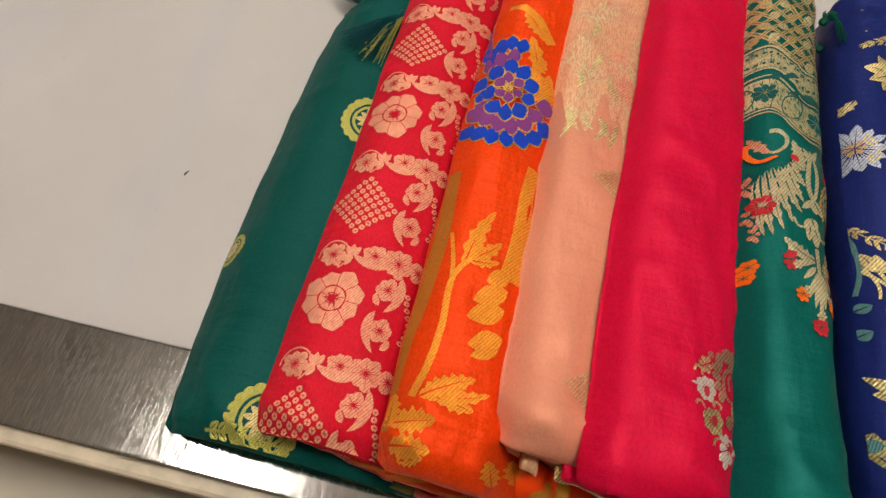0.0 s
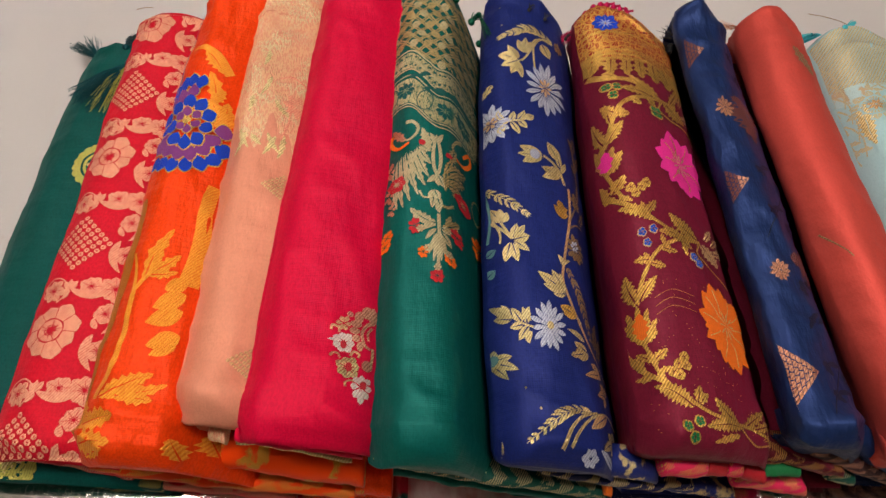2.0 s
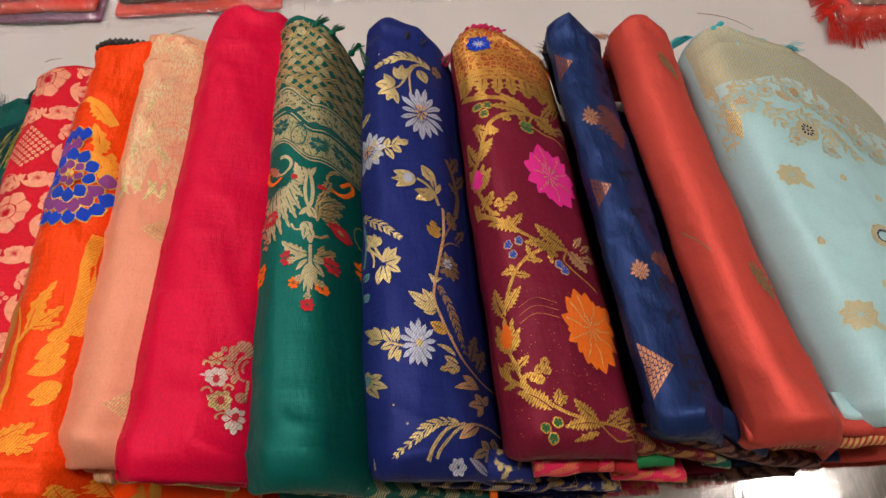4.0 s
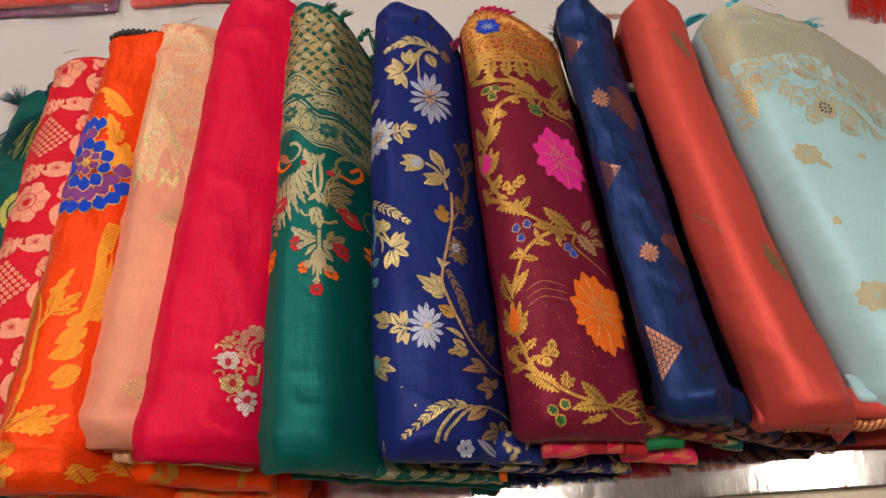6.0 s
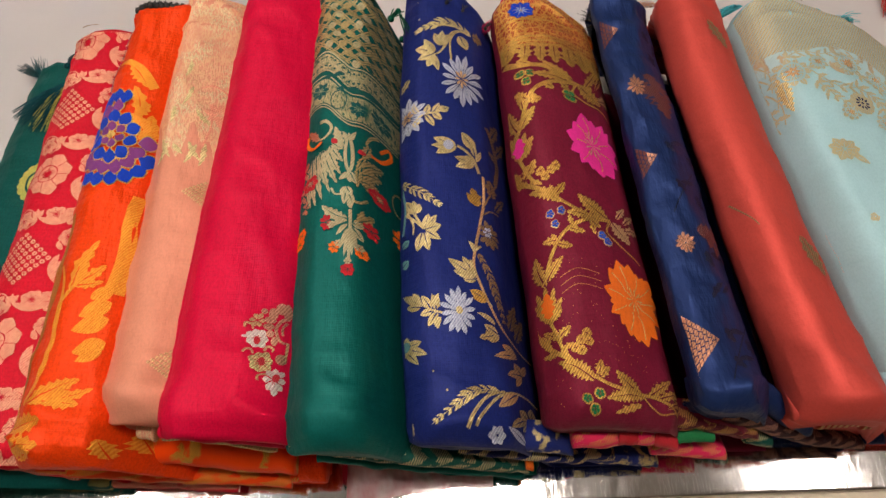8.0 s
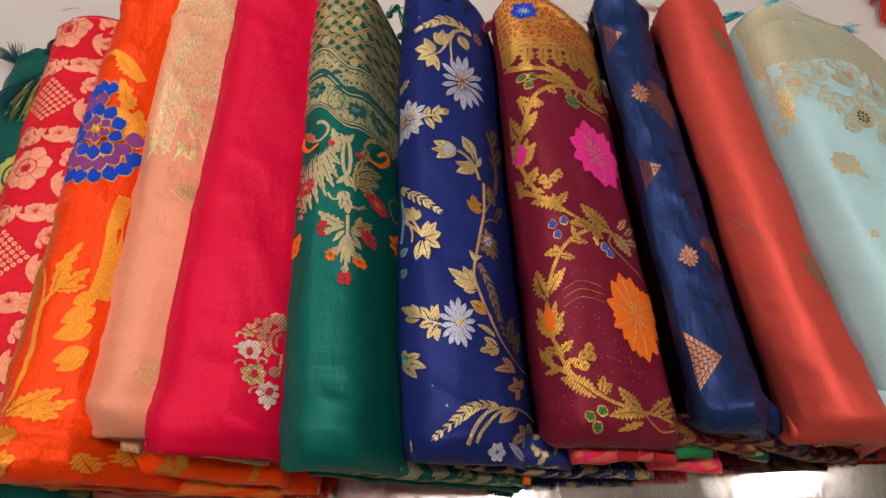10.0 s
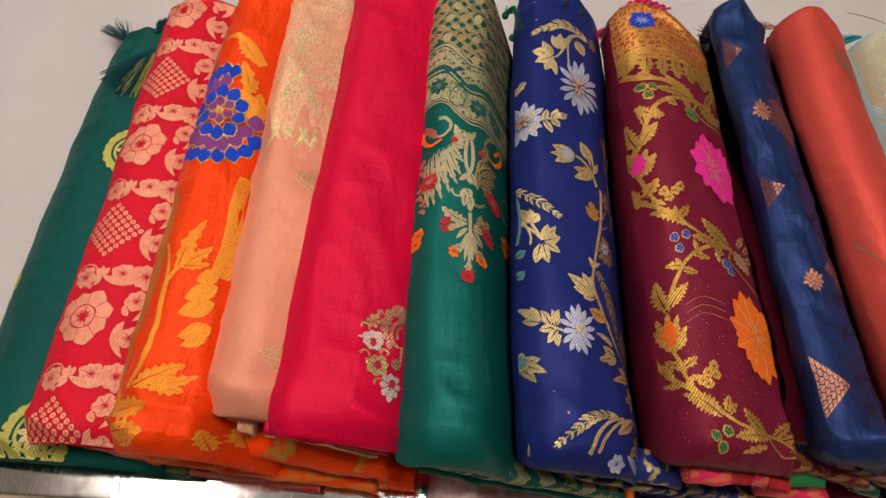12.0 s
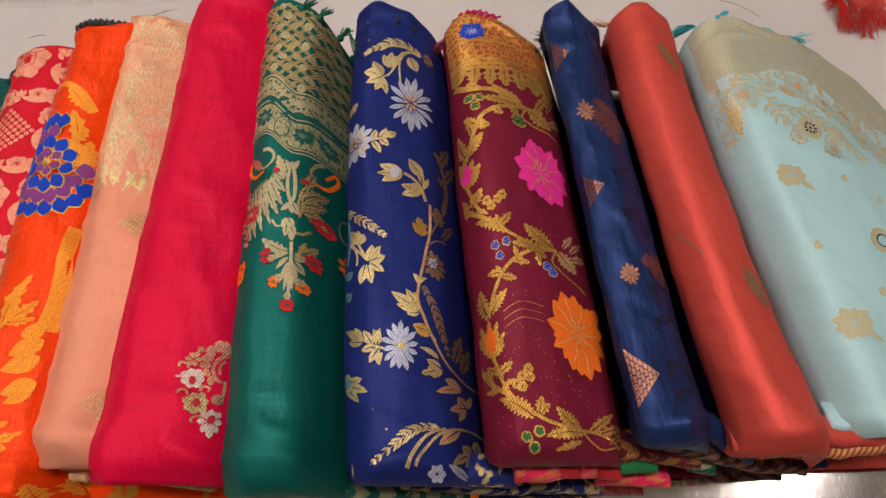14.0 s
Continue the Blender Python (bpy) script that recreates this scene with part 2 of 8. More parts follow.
def sheet_height(x, y):
    p = Vector((x * 2.1 + 3, y * 1.3, 0))
    a = 0.0025 * noise.noise(p * 1.7) + 0.0012 * noise.noise(p * 5)
    # slanting soft creases
    s = (x * 0.86 - y * 0.5)
    c = 0.0
    for k, (pos, amp, wid) in enumerate(((-0.62, 0.003, 0.012), (-0.47, 0.004, 0.016), (-0.335, 0.003, 0.011), (-0.26, 0.0035, 0.014), (0.06, 0.002, 0.01), (0.42, 0.003, 0.014), (0.75, 0.003, 0.013))):
        q = (s - pos + 0.02 * noise.noise(Vector((y * 3, k * 7.0, 0)))) / wid
        c += 2.6 * amp * math.exp(-q * q) * (0.5 + 0.5 * noise.noise(Vector((k * 3.1, y * 4, 1))))
    return a + c


def build_sheet():
    nx, ny = 220, 120
    verts, faces = [], []
    for j in range(ny + 1):
        for i in range(nx + 1):
            x = -2.2 + 5.0 * i / nx
            f = j / ny
            y = 0.086 + 2.5 * f ** 1.6
            edge = min(1.0, (y - 0.086) / 0.02)
            lip = -0.004 * (1 - edge) ** 2
            verts.append((x, y + 0.0012 * math.sin(x * 9), T + 0.0065 + lip + sheet_height(x, y) * edge))
    w = nx + 1
    for j in range(ny):
        for i in range(nx):
            a = j * w + i
            faces.append((a, a + 1, a + w + 1, a + w))
    b = len(verts)
    for i in range(nx + 1):
        x, y, z = verts[i]
        verts.append((x, y + 0.001, T + 0.0003))
    for i in range(nx):
        faces.append((i + 1, i, b + i, b + i + 1))
    ob = mesh_ob("white_sheet", verts, faces, SHEET)
    tagged(ob, "creased white cotton sheet spread over the platform", "sheet", kind="structure")


build_sheet()

# ---------------------------------------------------------------- folded sarees: heights in plan
# left edge at front and back, front and back ends, crown height over the platform, width, fall of the top, slant of the back edge
SAREES = {
    "green1": dict(xf=-0.1383, xb=-0.1377, bow=0.0079, yf=0.026, yb=0.440, zp=0.056, W=0.19, fall=0.12, kb=0.0, lift=0.044, round=0.060),
    "red": dict(xf=-0.0573, xb=-0.0554, bow=0, yf=0.034, yb=0.449, zp=0.09, W=0.20, fall=0.34, kb=0.0, lift=0.016, roll=0.072, round=0.030),
    "orange": dict(xf=0.0286, xb=0.0335, bow=0.0047, yf=0.026, yb=0.430, zp=0.1370, W=0.19, fall=0.36, kb=0.02, lift=0.016, roll=0.052, round=0.024, rumple=2),
    "peach": dict(xf=0.0888, xb=0.0836, bow=0.0019, yf=0.050, yb=0.436, zp=0.1390, W=0.17, fall=0.44, kb=0.05, lift=0.012, round=0.018, rumple=1.7),
    "crimson": dict(xf=0.1317, xb=0.1466, bow=0.0013, yf=0.037, yb=0.452, zp=0.1500, W=0.19, fall=0.36, kb=0.10, lift=0.014, roll=0.070, round=0.022, rumple=1.9),
    "green2": dict(xf=0.2095, xb=0.2056, bow=0.0038, yf=0.027, yb=0.439, zp=0.148, W=0.18, fall=0.45, kb=0.35, lift=0.026, roll=0.048, round=0.028, rumple=1.6),
    "navy": dict(xf=0.2909, xb=0.2906, bow=0.0048, yf=0.031, yb=0.452, zp=0.1320, W=0.19, fall=0.45, kb=0.45, lift=0.018, roll=0.066, round=0.022),
    "maroon": dict(xf=0.3869, xb=0.3743, bow=0.0009, yf=0.039, yb=0.432, zp=0.133, W=0.19, fall=0.42, kb=0.25, lift=0.022, roll=0.084, round=0.022),
    "navy2": dict(xf=0.4878, xb=0.4672, bow=0.0006, yf=0.046, yb=0.437, zp=0.1300, W=0.17, fall=0.95, kb=0.25, lift=0.008, roll=0.05, round=0.014, rumple=2.6, tuck=0.020),
    "coral": dict(xf=0.5621, xb=0.5325, bow=0.0075, yf=0.038, yb=0.438, zp=0.1300, W=0.18, fall=0.65, kb=0.20, lift=0.02, roll=0.052, round=0.022, tuck=0.018),
    "aqua": dict(xf=0.6479, xb=0.6185, bow=0.0040, yf=0.049, yb=0.442, zp=0.1080, W=0.21, fall=0.15, kb=0.26, lift=0.026, round=0.024, tuck=0.016),
}
ORDER = list(SAREES)


def left_edge(s, y):
    f = (y - s["yf"]) / (s["yb"] - s["yf"])
    return s["xf"] + (s["xb"] - s["xf"]) * f - s.get("bow", 0.0) * 4 * f * (1 - f) + 0.0006 * math.sin(y * 31 + s["xf"] * 90) + 0.0004 * math.sin(y * 83 + s["zp"] * 300)


def crown(s, d):
    """Height of the upper cloth over the platform at d metres in from the left edge."""
    r = s["round"]
    if d < r:
        return s["zp"] - s["lift"] * (1 - max(d, 0.0) / r) ** 2
    e = d - r
    k = 18.0 * s["fall"]
    drop = k * e * e if e < 0.045 else k * (0.09 * e - 0.002025)
    if e > 0.075:
        drop += 0.25 * (e - 0.075)
    q = d - s.get("roll", 9.0)
    if q > 0:
        drop += 65.0 * q * q if q < 0.014 else 65.0 * (0.028 * q - 0.000196)
    return s["zp"] - drop


def height(name, x, y):
    s = SAREES[name]
    d = x - left_edge(s, y)
    q = (y - front_end(s, d)) / 0.012
    nose = 0.008 * (1 - max(q, 0.0)) ** 2 if q < 1 else 0.0
    return T + max(0.012, crown(s, d) - nose)


def back_end(s, d):
    y = s["yb"] - 0.007 * max(0.0, 1 - d / 0.018) ** 2 - s["kb"] * max(0.0, d - 0.025)
    if d > s["W"] - 0.06:
        y -= 9.0 * (d - s["W"] + 0.06) ** 2
    return y


def front_end(s, d):
    return s["yf"] + 0.005 * max(0.0, 1 - d / 0.01) ** 2 - 0.02 * d


def under(name, x, y):
    """Height of whatever lies beneath this saree at x, y."""
    z = T + 0.0005
    for other in ORDER[:ORDER.index(name)]:
        s = SAREES[other]
        d = x - left_edge(s, y)
        if 0 <= d <= s["W"]:
            z = max(z, height(other, x, y))
    return z


def wrinkle(s, x, y):
    p = Vector((x * 22 + s["xf"] * 40, y * 9, s["zp"] * 70))
    ridge = 1 - abs(noise.noise(Vector((x * 26 + y * 16 + s["zp"] * 50, y * 15 - x * 9, s["xf"] * 30))))
    pull = 1 - abs(noise.noise(Vector((x * 14 - y * 8, y * 34 + x * 10, s["xf"] * 50 + 4))))
    end = math.exp(-((y - s["yf"]) / 0.035) ** 2) + math.exp(-((y - s["yb"]) / 0.03) ** 2)
    return s.get("rumple", 1.25) * (0.0014 * noise.noise(p) + 0.0007 * noise.noise(p * 2.7) + 0.0011 * ridge ** 6 + (0.0009 + 0.0034 * end) * pull ** 6)


def top_at(name, x, y):
    s = SAREES[name]
    return height(name, x, y) + wrinkle(s, x, y)


def saree_body(name, material, parent, layers=6):
    """The folded cloth: crowned upper side, rounded left fold, layered cut ends, all in one closed skin."""
    s = SAREES[name]
    cols = [0.0, 0.0012, 0.003, 0.0055, 0.0085, 0.012, 0.016, 0.020, 0.024]
    while cols[-1] < s["W"] - 0.004:
        cols.append(cols[-1] + 0.004)
    nr = 96
    verts, faces = [], []
    w = len(cols)
    for j in range(nr + 1):
        v = j / nr
        for d in cols:
            y = front_end(s, d) + v * (back_end(s, d) - front_end(s, d))
            x = left_edge(s, y) + d
            verts.append(Vector((x, y, top_at(name, x, y))))
    for j in range(nr):
        for i in range(w - 1):
            a = j * w + i
            faces.append((a, a + 1, a + w + 1, a + w))
    # boundary, counter-clockwise, with outward directions
    loop = [(i, (0, -1)) for i in range(w)]
    loop += [(j * w + w - 1, (1, 0)) for j in range(1, nr + 1)]
    loop += [(nr * w + i, (0, 1)) for i in range(w - 2, -1, -1)]
    loop += [(j * w, (-1, 0)) for j in range(nr - 1, 0, -1)]
    prev = [i for i, o in loop]
    K = 18
    lay = layers + 0.0
    for k in range(1, K + 1):
        f = k / K
        ring = []
        for i, o in loop:
            p = verts[i]
            zb = min(under(name, p.x, p.y), p.z - 0.004)
            ripple = abs(math.sin(math.pi * (f * lay + 0.12 * math.sin(p.x * 40 + k)))) * 0.0026
            shift = 0.0030 * noise.noise(Vector((p.x * 18, k * 1.7, s["zp"] * 90)))
            top_round = 0.004 * math.sqrt(max(0.0, 1 - (1 - min(1.0, f / 0.22)) ** 2))
            if o == (-1, 0):
                off = 0.0022 * math.sin(min(1.0, f * 1.6) * math.pi) - s.get("tuck", 0.003) * f * f
            elif o == (1, 0):
                off = 0.004 * math.sin(f * math.pi)
            else:
                off = 0.45 * top_round + 1.1 * ripple + shift * f * (0.3 if o == (0, -1) else 1.0)
                if o == (0, -1):
                    off -= 0.014 * max(0.0, f - 0.12)
            verts.append(Vector((p.x + o[0] * off, p.y + o[1] * off, p.z + (zb - p.z) * f)))
            ring.append(len(verts) - 1)
        n = len(loop)
        for q in range(n):
            faces.append((prev[(q + 1) % n], prev[q], ring[q], ring[(q + 1) % n]))
        prev = ring
    faces.append(tuple(prev))
    return mesh_ob("body", verts, faces, material, parent)


FAB = {
    "green1": fabric("bottle_green_silk", (0.001, 0.080, 0.068), (0.001, 0.056, 0.047), 0.6, 0.1),
    "red": fabric("rose_red_silk", (0.66, 0.008, 0.026), (0.52, 0.006, 0.020), 0.6, 0.1, crush=0.5),
    "orange": fabric("bright_orange_silk", (0.88, 0.060, 0.002), (0.76, 0.040, 0.002), 0.48, 0.22, crush=0.8),
    "peach": fabric("peach_silk", (0.70, 0.275, 0.170), (0.64, 0.24, 0.145), 0.5, 0.15, grain=0.45),
    "crimson": fabric("crimson_silk", (0.66, 0.003, 0.042), (0.56, 0.002, 0.034), 0.55, 0.15),
    "green2": fabric("emerald_green_silk", (0.001, 0.120, 0.100), (0.001, 0.088, 0.074), 0.48, 0.34, grain=0.8),
    "navy": fabric("royal_navy_silk", (0.013, 0.024, 0.150), (0.009, 0.017, 0.118), 0.50, 0.22),
    "maroon": fabric("maroon_silk", (0.190, 0.012, 0.034), (0.150, 0.009, 0.026), 0.5, 0.2),
    "navy2": fabric("midnight_blue_satin", (0.016, 0.036, 0.125), (0.011, 0.022, 0.088), 0.46, 0.45, slub=0.10, crush=0.7, grain=0.3),
    "coral": fabric("coral_shot_satin", (0.60, 0.078, 0.058), (0.50, 0.062, 0.046), 0.56, 0.42, slub=0.10, crush=0.35, grain=0.4),
    "aqua": fabric("pale_aqua_satin", (0.37, 0.58, 0.60), (0.33, 0.53, 0.555), 0.55, 0.10, slub=0.2, crush=0.12, grain=0.35),
}
LABEL = {
    "green1": "folded bottle-green silk saree with gold medallions, on the white sheet",
    "red": "folded rose-red silk saree with woven rose-gold creepers and dotted diamonds",
    "orange": "folded orange silk saree with blue-purple lotus and gold vines",
    "peach": "folded peach silk saree with a broad gold brocade end",
    "crimson": "folded plain crimson silk saree with a small silver and gold spray",
    "green2": "folded emerald silk saree with gold peacock brocade end",
    "navy": "folded navy blue silk saree with gold leaves and silver flowers",
    "maroon": "folded maroon silk saree with gold vine, pink and orange flowers",
    "navy2": "folded midnight blue satin saree with copper motifs",
    "coral": "folded plain coral shot satin saree",
    "aqua": "folded pale aqua satin saree with a gold brocade end",
}
PACK = {}
for nm in ORDER:
    s = SAREES[nm]
    PACK[nm] = thing("folded_saree", ((s["xf"] + s["W"] / 2), s["yf"] + 0.2, T), LABEL[nm], "saree", "row of overlapping folded sarees")
    saree_body(nm, FAB[nm], PACK[nm])


# ---------------------------------------------------------------- woven motifs
class Motif:
    """Raised thread work laid on one saree's upper cloth; places are in plan, in metres."""

    def __init__(self, saree, material, lift=0.00055):
        self.saree, self.material, self.lift = saree, material, lift
        self.verts, self.faces = [], []

    def at(self, x, y, up=0.0):
        s = SAREES[self.saree]
        y0, y1 = s["yf"] - 0.004, s["yb"] - 0.001
        y = min(max(y, y0), y1)
        x = max(x, left_edge(s, y) + 0.0006)
        over = back_end(s, x - left_edge(s, y)) - 0.0015
        y = min(y, over)
        self.verts.append((x, y, top_at(self.saree, x, y) + self.lift + up))
        return len(self.verts) - 1

    def strip(self, rows):
        """rows of three points each: left edge, ridge, right edge."""
        idx = [(self.at(*a), self.at(*b, 0.0003), self.at(*c)) for a, b, c in rows]
        for p, q in zip(idx, idx[1:]):
            self.faces.append((p[0], p[1], q[1], q[0]))
            self.faces.append((p[1], p[2], q[2], q[1]))
        return self

    def petal(self, x, y, ang, length, wid, bend=0.0, blunt=0.8, saw=0, n=8, vein=0.00045):
        """A petal or leaf from its base, pointing at ang degrees; saw: teeth along each side."""
        rows, other = [], []
        a = radians(ang)
        px, py = x, y
        if saw:
            n = saw * 2
        for i in range(n + 1):
            t = i / n
            w = wid / 2 * math.sin(math.pi * min(1.0, max(0.0, t)) ** blunt) ** 0.75 if 0 < t < 1 else wid * 0.04
            if saw and 0 < i < n:
                w *= 1.16 if i % 2 else 0.66
            nx, ny = -math.sin(a), math.cos(a)
            g = vein * (1 - t) if wid >= 0.005 else 0.0
            rows.append(((px + nx * w, py + ny * w), (px + nx * (w + g) / 2, py + ny * (w + g) / 2), (px + nx * g, py + ny * g)))
            other.append(((px - nx * g, py - ny * g), (px - nx * (w + g) / 2, py - ny * (w + g) / 2), (px - nx * w, py - ny * w)))
            px += math.cos(a) * length / n
            py += math.sin(a) * length / n
            a += radians(bend) / n
        if vein == 0 or wid < 0.005:
            return self.strip([(a[0], a[2], b[2]) for a, b in zip(rows, other)])
        self.strip(other)
        return self.strip(rows)

    def ribbon(self, pts, w0, w1=None, n=6):
        """A tapering stem through pts (smoothed)."""
        w1 = w0 if w1 is None else w1
        P = [pts[0]] + list(pts) + [pts[-1]]
        line = []
        for k in range(1, len(P) - 2):
            for i in range(n):
                t = i / n
                line.append(tuple(0.5 * (2 * P[k][c] + (P[k + 1][c] - P[k - 1][c]) * t
                                         + (2 * P[k - 1][c] - 5 * P[k][c] + 4 * P[k + 1][c] - P[k + 2][c]) * t * t
                                         + (3 * P[k][c] - P[k - 1][c] - 3 * P[k + 1][c] + P[k + 2][c]) * t ** 3) for c in (0, 1)))
        line.append(tuple(pts[-1]))
        rows = []
        for i, (x, y) in enumerate(line):
            ax, ay = line[max(0, i - 1)]
            bx, by = line[min(len(line) - 1, i + 1)]
            d = math.hypot(bx - ax, by - ay) or 1.0
            nx, ny = -(by - ay) / d, (bx - ax) / d
            w = (w0 + (w1 - w0) * i / (len(line) - 1)) / 2
            rows.append(((x + nx * w, y + ny * w), (x, y), (x - nx * w, y - ny * w)))
        self.line = line
        return self.strip(rows)

    def disc(self, x, y, r, sides=10, squash=1.0):
        c = self.at(x, y, 0.0004)
        ring = [self.at(x + r * math.cos(2 * math.pi * k / sides), y + r * squash * math.sin(2 * math.pi * k / sides)) for k in range(sides)]
        for k in range(sides):
            self.faces.append((c, ring[k], ring[(k + 1) % sides]))
        return self

    def ring(self, x, y, r0, r1, sides=14, squash=1.0, arc=360.0, start=0.0, beads=0):
        """A flat ring or arc; beads: lobes along its outer side."""
        rows = []
        n = max(sides, beads * 4)
        for k in range(n + 1):
            f = k / n
            q = radians(start + arc * f)
            ro = r1 * (1 + 0.07 * abs(math.sin(math.pi * f * beads))) if beads else r1
            rows.append(tuple((x + r * math.cos(q), y + r * squash * math.sin(q)) for r in (ro, (ro + r0) / 2, r0)))
        return self.strip(rows)

    def flower(self, x, y, r, n, wid=0.75, turn=0.0, squash=1.0, inner=0.12, blunt=1.0, vein=0.0003):
        for k in range(n):
            a = turn + 360.0 * k / n
            q = radians(a)
            rr = r * (1 + 0.08 * math.sin(k * 2.4))
            ex, ey = math.cos(q) * rr, math.sin(q) * rr * squash
            ln = math.hypot(ex, ey)
            self.petal(x + ex * inner, y + ey * inner, math.degrees(math.atan2(ey, ex)), ln * (1 - inner), 2 * math.pi * r / n * wid * 0.84, 0, blunt * 1.15, n=6, vein=vein)
        return self

    def rays(self, x, y, r0, r1, n, turn=0.0, squash=1.0, w=0.0007):
        """Fine ground-coloured lines between the petals of a flower."""
        for k in range(n):
            q = radians(turn + 360.0 * (k + 0.5) / n)
            c, s = math.cos(q), math.sin(q) * squash
            self.ribbon([(x + r0 * c, y + r0 * s), (x + (r0 + r1) / 2 * c, y + (r0 + r1) / 2 * s), (x + r1 * c, y + r1 * s)], w, w, 4)
        return self

    def fern(self, pts, w, leaf, count):
        """A plume: a stem with slanting leaflets packed along both sides."""
        self.ribbon(pts, w * 0.13, w * 0.10, 8)
        line = self.line
        for k in range(count):
            i = int((k + 0.5) / count * (len(line) - 2))
            (x, y), (bx, by) = line[i], line[i + 1]
            a = math.degrees(math.atan2(by - y, bx - x))
            f = 1 - 0.55 * abs(2 * k / count - 0.8)
            self.petal(x, y, a + 38, leaf * f, leaf * 0.21, -25, 0.9, n=5)
            self.petal(x, y, a - 38, leaf * f, leaf * 0.21, 25, 0.9, n=5)
        return self

    def sprig(self, pts, w, leaves, saw=3):
        """A stem with leaves: each (share of the stem's length, turn from it, length, width)."""
        self.ribbon(pts, w, w * 0.6, 8)
        line = self.line
        for f, turn, ln, wd in leaves:
            i = min(len(line) - 2, int(f * (len(line) - 1)))
            (x, y), (bx, by) = line[i], line[i + 1]
            a = math.degrees(math.atan2(by - y, bx - x))
            self.petal(x, y, a + turn, ln, wd, -turn * 0.4, 0.8, saw)
        return self

    def done(self, name, label=""):
        ob = mesh_ob(name, self.verts, self.faces, self.material, PACK[self.saree], label)
        if name in ("triangle_motif", "gold_fleck", "sequin_fleck", "dotted_diamond", "dotted_line", "bead_row"):
            ob["kind"] = "stuff"
        return ob


def panel(saree, name, material, d0, d1, low, high=None, lift=0.0004, nc=44, nr=34, label=""):
    """A brocaded field of the upper cloth between two lines across it (functions of d)."""
    s = SAREES[saree]
    verts, faces = [], []
    for j in range(nr + 1):
        for i in range(nc + 1):
            d = d0 + (d1 - d0) * i / nc
            y0 = low(d)
            y1 = high(d) if high else back_end(s, d) - 0.0005
            y = y0 + (y1 - y0) * j / nr
            x = left_edge(s, y) + max(d, 0.0004)
            verts.append((x, y, top_at(saree, x, y) + lift))
    for j in range(nr):
        for i in range(nc):
            a = j * (nc + 1) + i
            faces.append((a, a + 1, a + nc + 2, a + nc + 1))
    return mesh_ob(name, verts, faces, material, PACK[saree], label)


def brocade(name, ground, thread, kind, scale, cover=0.5, metal=0.7, thread2=None):
    """Cloth with metal thread worked all over it: lattice, twill, scroll or scatter."""
    m, nt, b = mat(name)
    v = coords(nt)
    if kind == "lattice":
        a = wave(nt, coords(nt, turn=0.78), scale, "X", 0.4)
        c = wave(nt, coords(nt, turn=-0.78), scale, "X", 0.4)
        f = ramp(nt, add(nt, a, c, "MAXIMUM"), 0.93, 0.96)
    elif kind == "twill":
        f = ramp(nt, wave(nt, coords(nt, turn=0.6), scale, "X", 0.6), cover - 0.1, cover + 0.1)
    elif kind == "scroll":
        n = nt.nodes.new("ShaderNodeTexVoronoi")
        n.feature = "DISTANCE_TO_EDGE"
        n.inputs["Scale"].default_value = scale
        link(nt, v, n.inputs["Vector"])
        w = wave(nt, coords(nt, turn=0.4), scale * 1.1, "X", 9.0)
        f = add(nt, ramp(nt, n.outputs[0], 0.12, 0.08), ramp(nt, w, 0.70, 0.78), "MAXIMUM")
    elif kind == "braid":
        hatch = wave(nt, coords(nt, turn=0.5), scale, "X", 3.0)
        gaps = noise_tex(nt, coords(nt, (1, 2.2, 2.2)), 75, 2)
        lines = wave(nt, coords(nt, turn=0.0), 46, "Z", 1.5)
        f = add(nt, ramp(nt, hatch, 0.42, 0.55), add(nt, ramp(nt, gaps, 0.40, 0.46), ramp(nt, lines, 0.25, 0.4), "MULTIPLY"), "MULTIPLY")
    elif kind == "fleck":
        fine = noise_tex(nt, coords(nt, (900, 260, 300), 0.3), 1.0, 2)
        swirl = noise_tex(nt, coords(nt, (1, 0.6, 1)), scale, 4)
        f = add(nt, ramp(nt, fine, cover, cover + 0.12), ramp(nt, swirl, 0.30, 0.44), "MULTIPLY")
    else:
        n = noise_tex(nt, coords(nt, (1, 0.7, 1)), scale, 3)
        f = ramp(nt, n, cover, cover + 0.06)
    threads = wave(nt, coords(nt, turn=0.5), 460, "X", 0.8)
    glint = noise_tex(nt, v, 1300, 1)
    wear = noise_tex(nt, v, 45, 3)
    t = mixrgb(nt, threads, tuple(q * 0.5 for q in thread), thread)
    if thread2:
        t = mixrgb(nt, ramp(nt, wear, 0.45, 0.55), t, thread2)
    link(nt, mixrgb(nt, f, ground, t), b.inputs["Base Color"])
    link(nt, add(nt, f, metal, "MULTIPLY"), b.inputs["Metallic"])
    link(nt, add(nt, add(nt, glint, 0.3, "MULTIPLY"), 0.25), b.inputs["Roughness"])
    b.inputs["Specular IOR Level"].default_value = 0.12
    bump(nt, b, add(nt, add(nt, f, 2.0, "MULTIPLY"), add(nt, threads, glint)), 0.5, 0.0005)
    return m


def thread(name, col):
    return zari(name, col, tuple(c * 0.75 for c in col), 0.0, 0.55, 300, 0.2)


